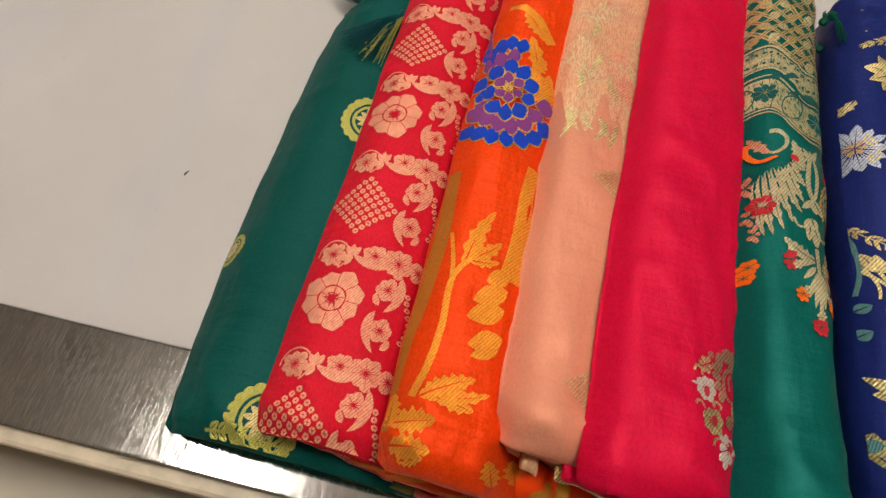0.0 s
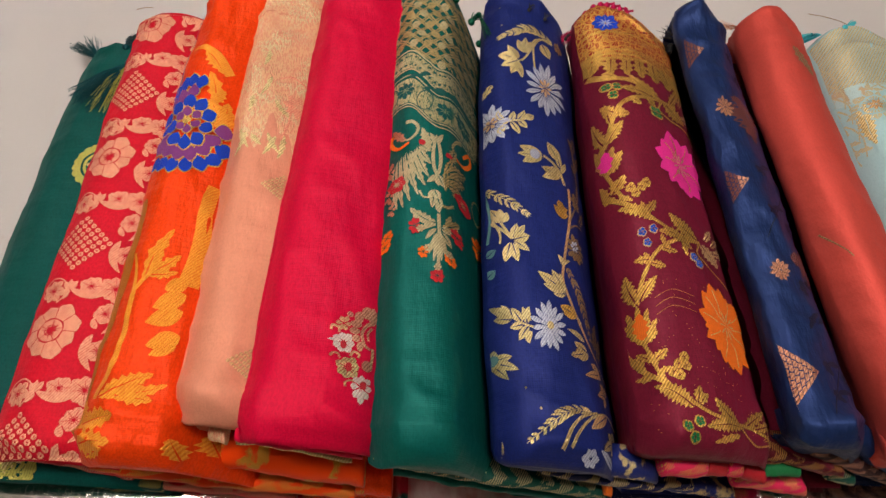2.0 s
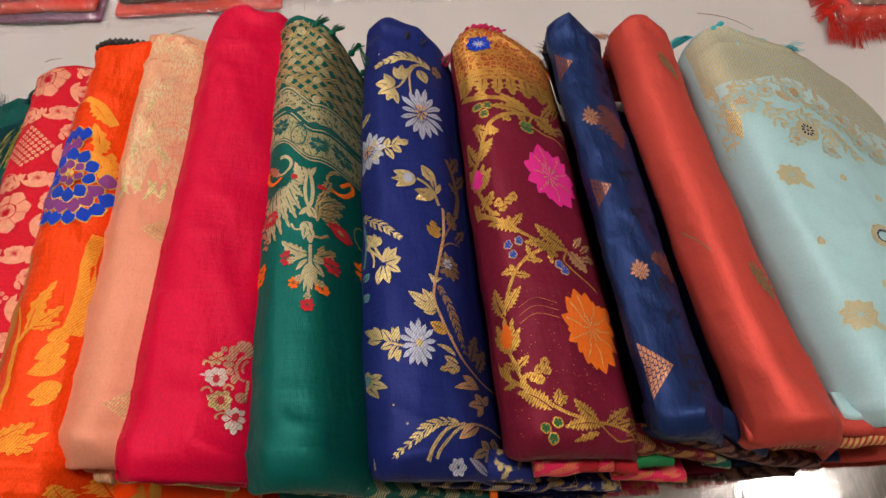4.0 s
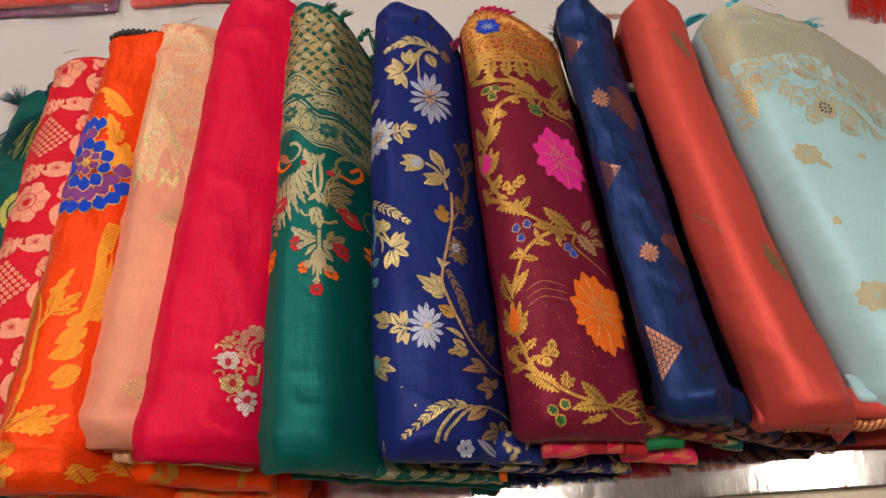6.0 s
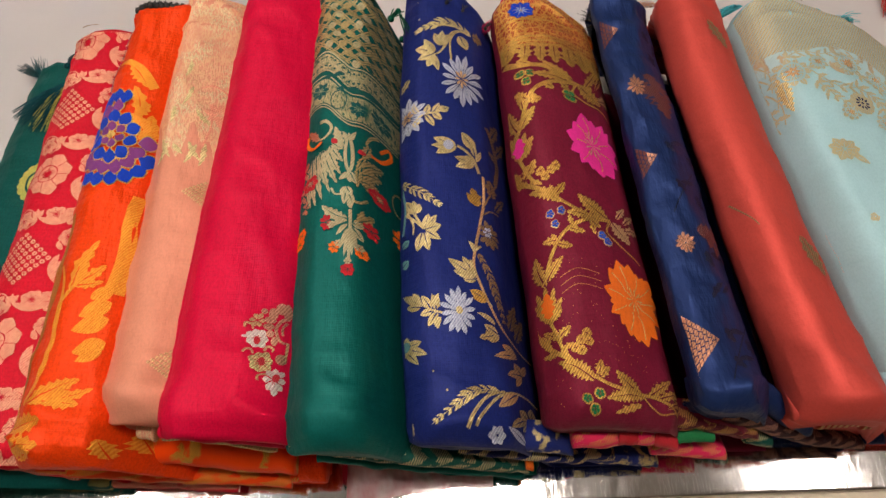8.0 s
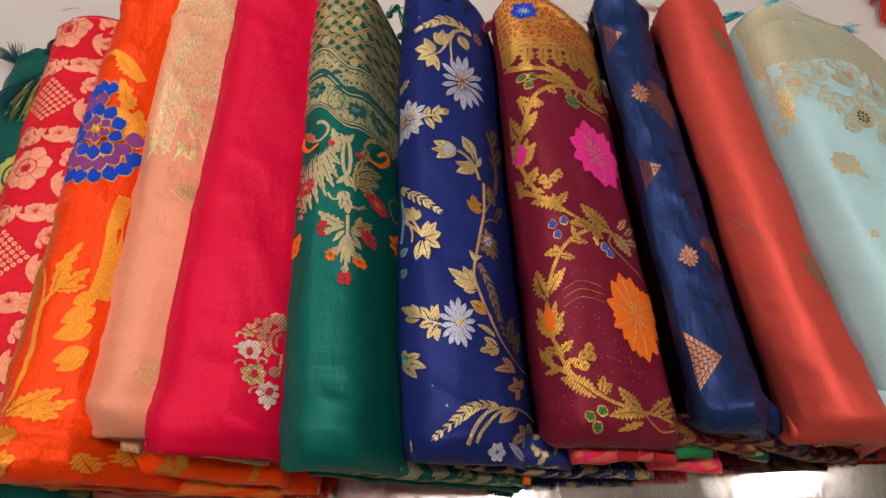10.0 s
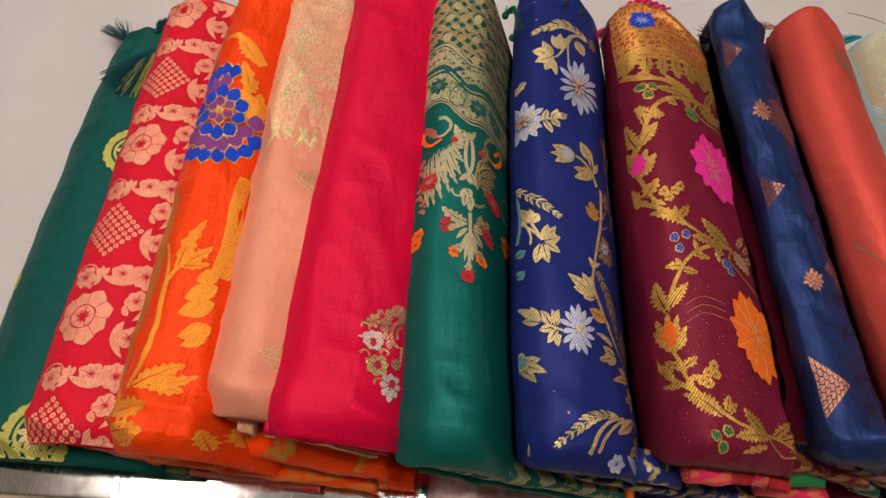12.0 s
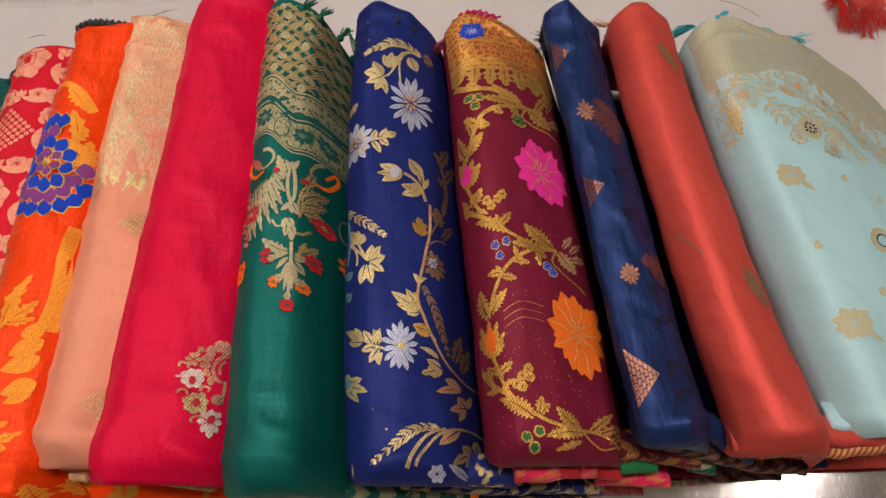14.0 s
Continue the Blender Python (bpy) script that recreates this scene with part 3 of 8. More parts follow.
T_PINK, T_ORANGE = thread("magenta_thread", (0.85, 0.03, 0.30)), thread("orange_thread", (0.90, 0.17, 0.01))
T_BLUE, T_PURPLE = thread("cobalt_thread", (0.004, 0.055, 0.52)), thread("violet_thread", (0.26, 0.05, 0.24))
T_GREEN, T_RED = thread("leaf_green_thread", (0.01, 0.20, 0.06)), thread("red_thread", (0.55, 0.02, 0.03))
T_INK, T_TEAL = thread("ink_blue_thread", (0.02, 0.03, 0.10)), thread("teal_thread", (0.003, 0.10, 0.09))
T_MID = thread("mid_blue_thread", (0.02, 0.09, 0.50))
T_SAGE = thread("sage_thread", (0.10, 0.24, 0.24))

def leaf(saree, m, x, y, ang, ln, wd, bend=0.0, saw=0, name="leaf", lift=0.0006, label=""):
    Motif(saree, m, lift).petal(x, y, ang, ln, wd, bend, 0.85 if name != "lotus_petal" and name != "petal_outline" else 1.15, saw, vein=0.0006 if name in ("leaf", "feather", "gold_leaf", "palm_leaf") else 0.0).done(name, label)


def stem(saree, m, w0, w1, pts, name="stem", lift=0.0005):
    Motif(saree, m, lift).ribbon(pts, w0, w1, 8).done(name)


def bloom(saree, m, x, y, r, n, squash, wid, turn, name="flower", label="", lift=0.0006):
    Motif(saree, m, lift).flower(x, y, r, n, wid, turn, squash, blunt=1.45).done(name, label)


def plume(saree, m, w, ln, count, pts, label):
    Motif(saree, m).fern(pts, w, ln, count).done("plume", label)


def dot(saree, m, x, y, r, squash, name, lift):
    Motif(saree, m, lift).disc(x, y, r, 10, squash).done(name)


def block(saree, m, a, b, c, d):
    mo = Motif(saree, m, 0.0007)
    mo.strip([(a, tuple((u + v) / 2 for u, v in zip(a, b)), b), (d, tuple((u + v) / 2 for u, v in zip(d, c)), c)]).done("woven_block")


# green saree with gold medallions
for mx, my, r in ((-0.056, 0.291, 0.025), (-0.056, 0.040, 0.025), (-0.140, 0.165, 0.014)):
    Motif("green1", OLIVE).ring(mx, my, r * 0.76, r, 20, 0.95, beads=20).ring(mx, my, r * 0.58, r * 0.68, 20, 0.95).done("medallion_ring", "olive-gold beaded medallion")
    Motif("green1", PALEGOLD).flower(mx, my, r * 0.56, 12, 0.8).done("medallion_flower")
Motif("green1", OLIVE).sprig([(-0.095, 0.0265), (-0.07, 0.028), (-0.04, 0.0265)], 0.002, [(q / 8, s * 50, 0.008, 0.005) for q in range(1, 8) for s in (1, -1)], 0).done("border_sprig")


# red saree: creepers, dotted diamonds and large flowers, repeating along the cloth
def red_cloth():
    p = 0.0785
    for k in range(-1, 6):
        y = 0.0771 + p * k                      # level of a creeper knot
        bloom("red", ROSEGOLD, 0.0045, y, 0.0105, 8, 1.05, 1.0, 11, "creeper_knot")
        bloom("red", ROSEGOLD, 0.0180, y - 0.001, 0.0065, 5, 1.1, 0.95, 40, "creeper_knot")
        # running creeper: a petal cluster held by a crescent, turned right and left
        for x, dy, side in ((0.0032, -0.0205, 1), (0.0040, -0.0490, -1)):
            bloom("red", ROSEGOLD, x - side * 0.0006, y + dy, 0.0078, 6, 1.1, 1.0, 15, "creeper_flower")
            leaf("red", ROSEGOLD, x + side * 0.0055, y + dy + 0.0120, -90 + side * 22, 0.030, 0.0062, -side * 75, name="crescent")
            leaf("red", ROSEGOLD, x - side * 0.004, y + dy - 0.012, 90 + side * 45, 0.009, 0.0045, -side * 50, name="tendril")
        # cross scroll at the level of the knot
        bloom("red", ROSEGOLD, -0.0118, y + 0.0002, 0.0088, 7, 0.95, 1.0, 5, "scroll_flower")
        leaf("red", ROSEGOLD, 0.0005, y - 0.0030, 205, 0.0285, 0.0072, -62, name="crescent")
        for a in (60, 95, 130, 215, 250):
            leaf("red", ROSEGOLD, -0.0270, y - 0.0030, a, 0.0085, 0.0046, name="fan_petal")
        bloom("red", ROSEGOLD, -0.0405, y - 0.0040, 0.0098, 7, 0.95, 0.85, 0, "scroll_flower")
        Motif("red", ROSEGOLD).ring(-0.0405, y - 0.0040, 0.0108, 0.0120, 18, 0.95, 250, -60).done("scroll_ring")
        yc = y - 0.0395
        if k % 2:
            Motif("red", ROSEGOLD).flower(-0.0310, yc + 0.0035, 0.0215, 8, 1.15, 20, 1.0, 0.15, 1.3, vein=0).done("large_flower", "woven rose-gold flower")
            Motif("red", FAB["red"], 0.0011).rays(-0.0310, yc + 0.0035, 0.0095, 0.0195, 8, 20, 1.0, 0.0005).ring(-0.0310, yc + 0.0035, 0.0088, 0.0094, 12, beads=5).ring(-0.0310, yc + 0.0035, 0.0038, 0.0043, 12, beads=5).rays(-0.0310, yc + 0.0035, 0.0045, 0.0085, 5, 50, 1.0, 0.0005).done("flower_line")
        else:
            dots = Motif("red", ROSEGOLD)
            for a in range(7):
                for b in range(7):
                    u, w = (a - 3) * 0.0052, (b - 3) * 0.0052
                    dx, dy = (u - w) * 0.72, (u + w) * 0.70
                    dots.ring(-0.0310 + dx - 0.02 * dy, yc - 0.0015 + dy, 0.0006, 0.0022, 7)
            dots.done("dotted_diamond", "diamond of small gold rings")
        dots = Motif("red", ROSEGOLD)
        for q in range(8):
            dots.ring(0.0185 + 0.0025 * math.sin(q * 0.7), y - 0.052 + 0.0045 * q, 0.0006, 0.0020, 7)
        dots.done("dotted_line")


red_cloth()


# orange saree: layered lotus and gold vines
O = "orange"
leaf(O, GOLD, 0.0355, 0.2459, -132, 0.0118, 0.0188, name="petal_outline", lift=0.0006)
leaf(O, T_BLUE, 0.0351, 0.2456, -132, 0.0108, 0.0156, name="lotus_petal", lift=0.001, label="cobalt blue lotus petal")
leaf(O, GOLD, 0.0426, 0.2446, -110, 0.0147, 0.0147, name="petal_outline", lift=0.0006)
leaf(O, T_BLUE, 0.0424, 0.2440, -110, 0.0134, 0.0123, name="lotus_petal", lift=0.001, label="cobalt blue lotus petal")
leaf(O, GOLD, 0.0498, 0.2444, -95, 0.0172, 0.0116, name="petal_outline", lift=0.0006)
leaf(O, T_BLUE, 0.0497, 0.2437, -95, 0.0156, 0.0097, name="lotus_petal", lift=0.001, label="cobalt blue lotus petal")
leaf(O, GOLD, 0.0572, 0.2451, -81, 0.0173, 0.0114, name="petal_outline", lift=0.0006)
leaf(O, T_BLUE, 0.0573, 0.2444, -81, 0.0157, 0.0095, name="lotus_petal", lift=0.001, label="cobalt blue lotus petal")
leaf(O, GOLD, 0.0649, 0.2464, -66, 0.0157, 0.0126, name="petal_outline", lift=0.0006)
leaf(O, T_BLUE, 0.0652, 0.2461, -66, 0.0144, 0.0105, name="lotus_petal", lift=0.001, label="cobalt blue lotus petal")
leaf(O, GOLD, 0.0713, 0.2504, -50, 0.0143, 0.0144, name="petal_outline", lift=0.0006)
leaf(O, T_BLUE, 0.0717, 0.2499, -49, 0.0128, 0.0120, name="lotus_petal", lift=0.001, label="cobalt blue lotus petal")
leaf(O, GOLD, 0.0759, 0.2560, -14, 0.0119, 0.0171, name="petal_outline", lift=0.0006)
leaf(O, T_BLUE, 0.0764, 0.2555, -13, 0.0108, 0.0143, name="lotus_petal", lift=0.001, label="cobalt blue lotus petal")
leaf(O, GOLD, 0.0389, 0.2580, -142, 0.0121, 0.0190, name="petal_outline", lift=0.0011)
leaf(O, T_PURPLE, 0.0385, 0.2578, -142, 0.0110, 0.0158, name="lotus_petal", lift=0.0015, label="violet lotus petal")
leaf(O, GOLD, 0.0461, 0.2569, -109, 0.0158, 0.0145, name="petal_outline", lift=0.0011)
leaf(O, T_PURPLE, 0.0459, 0.2563, -110, 0.0142, 0.0121, name="lotus_petal", lift=0.0015, label="violet lotus petal")
leaf(O, GOLD, 0.0517, 0.2563, -92, 0.0177, 0.0116, name="petal_outline", lift=0.0011)
leaf(O, T_PURPLE, 0.0517, 0.2556, -92, 0.0161, 0.0097, name="lotus_petal", lift=0.0015, label="violet lotus petal")
leaf(O, GOLD, 0.0574, 0.2563, -76, 0.0173, 0.0117, name="petal_outline", lift=0.0011)
leaf(O, T_PURPLE, 0.0575, 0.2556, -76, 0.0157, 0.0098, name="lotus_petal", lift=0.0015, label="violet lotus petal")
leaf(O, GOLD, 0.0632, 0.2596, -56, 0.0157, 0.0137, name="petal_outline", lift=0.0011)
leaf(O, T_PURPLE, 0.0636, 0.2590, -56, 0.0141, 0.0114, name="lotus_petal", lift=0.0015, label="violet lotus petal")
leaf(O, GOLD, 0.0679, 0.2647, -31, 0.0140, 0.0144, name="petal_outline", lift=0.0011)
leaf(O, T_PURPLE, 0.0684, 0.2642, -31, 0.0127, 0.0120, name="lotus_petal", lift=0.0015, label="violet lotus petal")
leaf(O, GOLD, 0.0725, 0.2704, 9, 0.0143, 0.0155, name="petal_outline", lift=0.0011)
leaf(O, T_PURPLE, 0.0731, 0.2706, 6, 0.0129, 0.0129, name="lotus_petal", lift=0.0015, label="violet lotus petal")
leaf(O, GOLD, 0.0435, 0.2650, -141, 0.0128, 0.0182, name="petal_outline", lift=0.0011)
leaf(O, T_PURPLE, 0.0432, 0.2644, -140, 0.0117, 0.0152, name="lotus_petal", lift=0.0015, label="violet lotus petal")
leaf(O, GOLD, 0.0443, 0.2870, 118, 0.0265, 0.0126, name="petal_outline", lift=0.0011)
leaf(O, T_PURPLE, 0.0438, 0.2879, 119, 0.0237, 0.0105, name="lotus_petal", lift=0.0015, label="violet lotus petal")
leaf(O, GOLD, 0.0391, 0.2855, 105, 0.1336, 0.0127, name="petal_outline", lift=0.0011)
leaf(O, T_PURPLE, 0.0385, 0.2861, 104, 0.1321, 0.0106, name="lotus_petal", lift=0.0015, label="violet lotus petal")
leaf(O, GOLD, 0.0391, 0.3002, 113, 0.0261, 0.0121, name="petal_outline", lift=0.0011)
leaf(O, T_BLUE, 0.0386, 0.3012, 113, 0.0231, 0.0099, name="lotus_petal", lift=0.0015, label="cobalt blue lotus petal")
leaf(O, GOLD, 0.0435, 0.3078, 104, 0.0211, 0.0121, name="petal_outline", lift=0.0011)
leaf(O, T_BLUE, 0.0433, 0.3085, 104, 0.0188, 0.0100, name="lotus_petal", lift=0.0015, label="cobalt blue lotus petal")
leaf(O, GOLD, 0.0484, 0.3110, 96, 0.0183, 0.0121, name="petal_outline", lift=0.0011)
leaf(O, T_BLUE, 0.0483, 0.3118, 96, 0.0160, 0.0099, name="lotus_petal", lift=0.0015, label="cobalt blue lotus petal")
leaf(O, GOLD, 0.0549, 0.3092, 86, 0.0171, 0.0120, name="petal_outline", lift=0.0011)
leaf(O, T_BLUE, 0.0549, 0.3100, 86, 0.0152, 0.0099, name="lotus_petal", lift=0.0015, label="cobalt blue lotus petal")
leaf(O, GOLD, 0.0461, 0.2930, 109, 0.0208, 0.0114, name="petal_outline", lift=0.0014)
leaf(O, T_PURPLE, 0.0458, 0.2937, 109, 0.0185, 0.0093, name="lotus_petal", lift=0.0018, label="violet lotus petal")
leaf(O, GOLD, 0.0515, 0.2966, 92, 0.0180, 0.0114, name="petal_outline", lift=0.0014)
leaf(O, T_PURPLE, 0.0514, 0.2974, 92, 0.0161, 0.0093, name="lotus_petal", lift=0.0018, label="violet lotus petal")
leaf(O, GOLD, 0.0374, 0.2800, 143, 0.0155, 0.0147, name="petal_outline", lift=0.0014)
leaf(O, T_BLUE, 0.0368, 0.2804, 141, 0.0141, 0.0124, name="lotus_petal", lift=0.0018, label="cobalt blue lotus petal")
leaf(O, GOLD, 0.0405, 0.2713, 172, 0.0105, 0.0162, name="petal_outline", lift=0.0014)
leaf(O, T_BLUE, 0.0399, 0.2713, 172, 0.0091, 0.0130, name="lotus_petal", lift=0.0018, label="cobalt blue lotus petal")
leaf(O, GOLD, 0.0516, 0.2864, 94, 0.0165, 0.0120, name="petal_outline", lift=0.0018)
leaf(O, T_BLUE, 0.0515, 0.2872, 94, 0.0147, 0.0100, name="lotus_petal", lift=0.0022, label="cobalt blue lotus petal")
leaf(O, GOLD, 0.0472, 0.2822, 124, 0.0191, 0.0120, name="petal_outline", lift=0.0018)
leaf(O, T_BLUE, 0.0467, 0.2827, 123, 0.0171, 0.0099, name="lotus_petal", lift=0.0022, label="cobalt blue lotus petal")
leaf(O, GOLD, 0.0567, 0.2848, 64, 0.0156, 0.0124, name="petal_outline", lift=0.0018)
leaf(O, T_BLUE, 0.0570, 0.2854, 64, 0.0140, 0.0102, name="lotus_petal", lift=0.0022, label="cobalt blue lotus petal")
leaf(O, GOLD, 0.0614, 0.2802, 27, 0.0132, 0.0147, name="petal_outline", lift=0.0018)
leaf(O, T_BLUE, 0.0620, 0.2804, 28, 0.0119, 0.0121, name="lotus_petal", lift=0.0022, label="cobalt blue lotus petal")
leaf(O, GOLD, 0.0610, 0.2733, -15, 0.0120, 0.0141, name="petal_outline", lift=0.0018)
leaf(O, T_BLUE, 0.0616, 0.2730, -14, 0.0106, 0.0116, name="lotus_petal", lift=0.0022, label="cobalt blue lotus petal")
leaf(O, GOLD, 0.0591, 0.2655, -56, 0.0135, 0.0127, name="petal_outline", lift=0.0018)
leaf(O, T_BLUE, 0.0595, 0.2649, -56, 0.0119, 0.0105, name="lotus_petal", lift=0.0022, label="cobalt blue lotus petal")
leaf(O, GOLD, 0.0534, 0.2640, -85, 0.0152, 0.0114, name="petal_outline", lift=0.0018)
leaf(O, T_BLUE, 0.0534, 0.2632, -85, 0.0135, 0.0094, name="lotus_petal", lift=0.0022, label="cobalt blue lotus petal")
leaf(O, GOLD, 0.0480, 0.2655, -114, 0.0134, 0.0140, name="petal_outline", lift=0.0018)
leaf(O, T_BLUE, 0.0478, 0.2648, -114, 0.0118, 0.0116, name="lotus_petal", lift=0.0022, label="cobalt blue lotus petal")
leaf(O, GOLD, 0.0463, 0.2733, -179, 0.0117, 0.0179, name="petal_outline", lift=0.0018)
leaf(O, T_BLUE, 0.0457, 0.2734, -178, 0.0104, 0.0141, name="lotus_petal", lift=0.0022, label="cobalt blue lotus petal")
leaf(O, GOLD, 0.0519, 0.2796, 98, 0.0111, 0.0090, name="petal_outline", lift=0.0024)
leaf(O, T_PURPLE, 0.0518, 0.2803, 98, 0.0093, 0.0070, name="lotus_petal", lift=0.0028, label="violet lotus petal")
leaf(O, GOLD, 0.0499, 0.2777, 139, 0.0107, 0.0100, name="petal_outline", lift=0.0024)
leaf(O, T_PURPLE, 0.0494, 0.2780, 139, 0.0089, 0.0077, name="lotus_petal", lift=0.0028, label="violet lotus petal")
leaf(O, GOLD, 0.0508, 0.2747, -140, 0.0084, 0.0110, name="petal_outline", lift=0.0024)
leaf(O, T_PURPLE, 0.0503, 0.2743, -139, 0.0071, 0.0085, name="lotus_petal", lift=0.0028, label="violet lotus petal")
leaf(O, GOLD, 0.0528, 0.2736, -80, 0.0106, 0.0088, name="petal_outline", lift=0.0024)
leaf(O, T_PURPLE, 0.0530, 0.2728, -80, 0.0089, 0.0068, name="lotus_petal", lift=0.0028, label="violet lotus petal")
leaf(O, GOLD, 0.0553, 0.2750, -19, 0.0084, 0.0107, name="petal_outline", lift=0.0024)
leaf(O, T_PURPLE, 0.0558, 0.2748, -18, 0.0070, 0.0083, name="lotus_petal", lift=0.0028, label="violet lotus petal")
leaf(O, GOLD, 0.0552, 0.2792, 49, 0.0098, 0.0099, name="petal_outline", lift=0.0024)
leaf(O, T_PURPLE, 0.0557, 0.2797, 48, 0.0080, 0.0076, name="lotus_petal", lift=0.0028, label="violet lotus petal")
dot(O, GOLD, 0.0523, 0.2763, 0.0036, 0.97, name="lotus_heart", lift=0.0034)
stem(O, ORANGEGOLD, 0.0046, 0.0081, [(0.0395, 0.3596), (0.0514, 0.3569), (0.0635, 0.3478), (0.0753, 0.3288)], name="gold_leaf")
leaf(O, ORANGEGOLD, 0.0526, 0.3543, -46, 0.0299, 0.0140, -20, 5, name="gold_leaf")
leaf(O, ORANGEGOLD, 0.0696, 0.2983, 98, 0.0325, 0.0120, 20, 4, name="gold_leaf")
leaf(O, ORANGEGOLD, 0.0681, 0.2949, 72, 0.0189, 0.0097, 0, 4, name="gold_leaf")
leaf(O, ORANGEGOLD, 0.0786, 0.2743, 116, 0.0290, 0.0167, 0, 4, name="gold_leaf")
leaf(O, ORANGEGOLD, 0.0805, 0.2704, 94, 0.0299, 0.0132, 0, 4, name="gold_leaf")
leaf(O, ORANGEGOLD, 0.0727, 0.2919, 156, 0.0147, 0.0097, 0, 4, name="gold_leaf")
stem(O, ORANGEGOLD, 0.0047, 0.0033, [(0.0401, 0.0587), (0.0450, 0.0799), (0.0468, 0.1020), (0.0458, 0.1250), (0.0487, 0.1372), (0.0577, 0.1483)], name="gold_vine")
stem(O, ORANGEGOLD, 0.0031, 0.0021, [(0.0467, 0.1251), (0.0439, 0.1436), (0.0393, 0.1613)], name="gold_vine")
leaf(O, ORANGEGOLD, 0.0510, 0.1393, 83, 0.0429, 0.0102, -20, 5, name="gold_leaf")
leaf(O, ORANGEGOLD, 0.0558, 0.1457, 38, 0.0212, 0.0088, 20, 4, name="gold_leaf")
leaf(O, ORANGEGOLD, 0.0543, 0.1431, 7, 0.0177, 0.0068, 20, 4, name="gold_leaf")
leaf(O, ORANGEGOLD, 0.0572, 0.1455, 93, 0.0227, 0.0055, -10, name="gold_leaf")
leaf(O, ORANGEGOLD, 0.0787, 0.1423, -144, 0.0151, 0.0111, name="gold_lobe")
leaf(O, ORANGEGOLD, 0.0793, 0.1319, -148, 0.0214, 0.0124, name="gold_lobe")
leaf(O, ORANGEGOLD, 0.0795, 0.1198, -153, 0.0226, 0.0136, name="gold_lobe")
leaf(O, ORANGEGOLD, 0.0817, 0.1020, -155, 0.0200, 0.0133, name="gold_lobe")
leaf(O, ORANGEGOLD, 0.0804, 0.0950, -153, 0.0160, 0.0073, name="gold_lobe")
leaf(O, ORANGEGOLD, 0.0445, 0.0589, 37, 0.0319, 0.0121, -12, 7, name="gold_leaf")
leaf(O, ORANGEGOLD, 0.0475, 0.0594, 8, 0.0349, 0.0086, 20, 6, name="gold_leaf")
leaf(O, ORANGEGOLD, 0.0552, 0.0606, -5, 0.0189, 0.0093, 0, 4, name="gold_leaf")
leaf(O, ORANGEGOLD, 0.0317, 0.0440, 11, 0.0244, 0.0142, 0, 5, name="gold_leaf")
leaf(O, ORANGEGOLD, 0.0344, 0.0327, 1, 0.0220, 0.0134, 0, 5, name="gold_leaf")
leaf(O, ORANGEGOLD, 0.0304, 0.0416, 90, 0.0186, 0.0120, 0, 5, name="gold_leaf")
leaf(O, ORANGEGOLD, 0.0407, 0.0263, 11, 0.0134, 0.0063, 0, 5, name="gold_leaf")
stem(O, ORANGEGOLD, 0.0077, 0.0132, [(0.0805, 0.2222), (0.0794, 0.1991), (0.0804, 0.1787), (0.0804, 0.1585), (0.0787, 0.1385)], name="gold_border")
stem(O, BRONZE, 0.0081, 0.0117, [(0.0310, 0.2091), (0.0319, 0.1864), (0.0332, 0.1604), (0.0311, 0.1221), (0.0272, 0.0902), (0.0260, 0.0634), (0.0272, 0.0384)], name="bronze_border", lift=0.0004)
leaf(O, ORANGEGOLD, 0.0918, 0.0267, 113, 0.0117, 0.0123, 0, 4, name="gold_leaf")
leaf(O, ORANGEGOLD, 0.1068, 0.0339, 116, 0.0124, 0.0161, 0, 4, name="gold_leaf")
leaf(O, ORANGEGOLD, 0.1254, 0.0430, 117, 0.0139, 0.0202, 0, 4, name="gold_leaf")

# peach saree: brocade end and small triangles
PEACH_BROCADE = brocade("peach_gold_brocade", (0.74, 0.33, 0.20), (0.98, 0.76, 0.42), "fleck", 60, 0.42, 0.5, (0.80, 0.48, 0.26))
panel("peach", "brocade_end", PEACH_BROCADE, 0.0, 0.075, lambda d: 0.268 + 0.014 * math.sin(d * 190 + 1.0) + 0.008 * math.sin(d * 430), label="gold brocade end of the saree")
for x, y, a, ln in ((0.094, 0.272, -75, 0.022), (0.099, 0.268, -95, 0.022), (0.104, 0.266, -60, 0.014), (0.116, 0.268, -70, 0.020), (0.122, 0.266, -100, 0.020), (0.128, 0.268, -85, 0.022), (0.099, 0.305, -80, 0.018), (0.112, 0.325, -100, 0.020), (0.105, 0.355, -85, 0.018), (0.118, 0.300, -60, 0.018)):
    leaf("peach", PALEGOLD, x, y, a, ln, 0.0045, 25 if a > -80 else -25, 5, "brocade_leaf", 0.0007)
m = Motif("peach", ROSEGOLD, 0.0008)
m.ribbon([(0.118, 0.325), (0.128, 0.329), (0.140, 0.322)], 0.002, 0.002).flower(0.135, 0.300, 0.012, 8, 0.7).ribbon([(0.128, 0.31), (0.130, 0.285), (0.127, 0.265)], 0.0015).done("copper_sprig")
for y in (0.221, 0.084):
    m = Motif("peach", OLDGOLD)
    for k in range(7):
        for q in range(k + 1):
            m.petal(0.1175 + 0.0023 * k, y + (q - k / 2) * 0.0034, 0, 0.0027, 0.0026)
    m.done("triangle_motif", "small woven gold triangle")

WARMSILVER = zari("warm_silver_zari", (0.82, 0.72, 0.62), (0.50, 0.36, 0.32), 0.4)
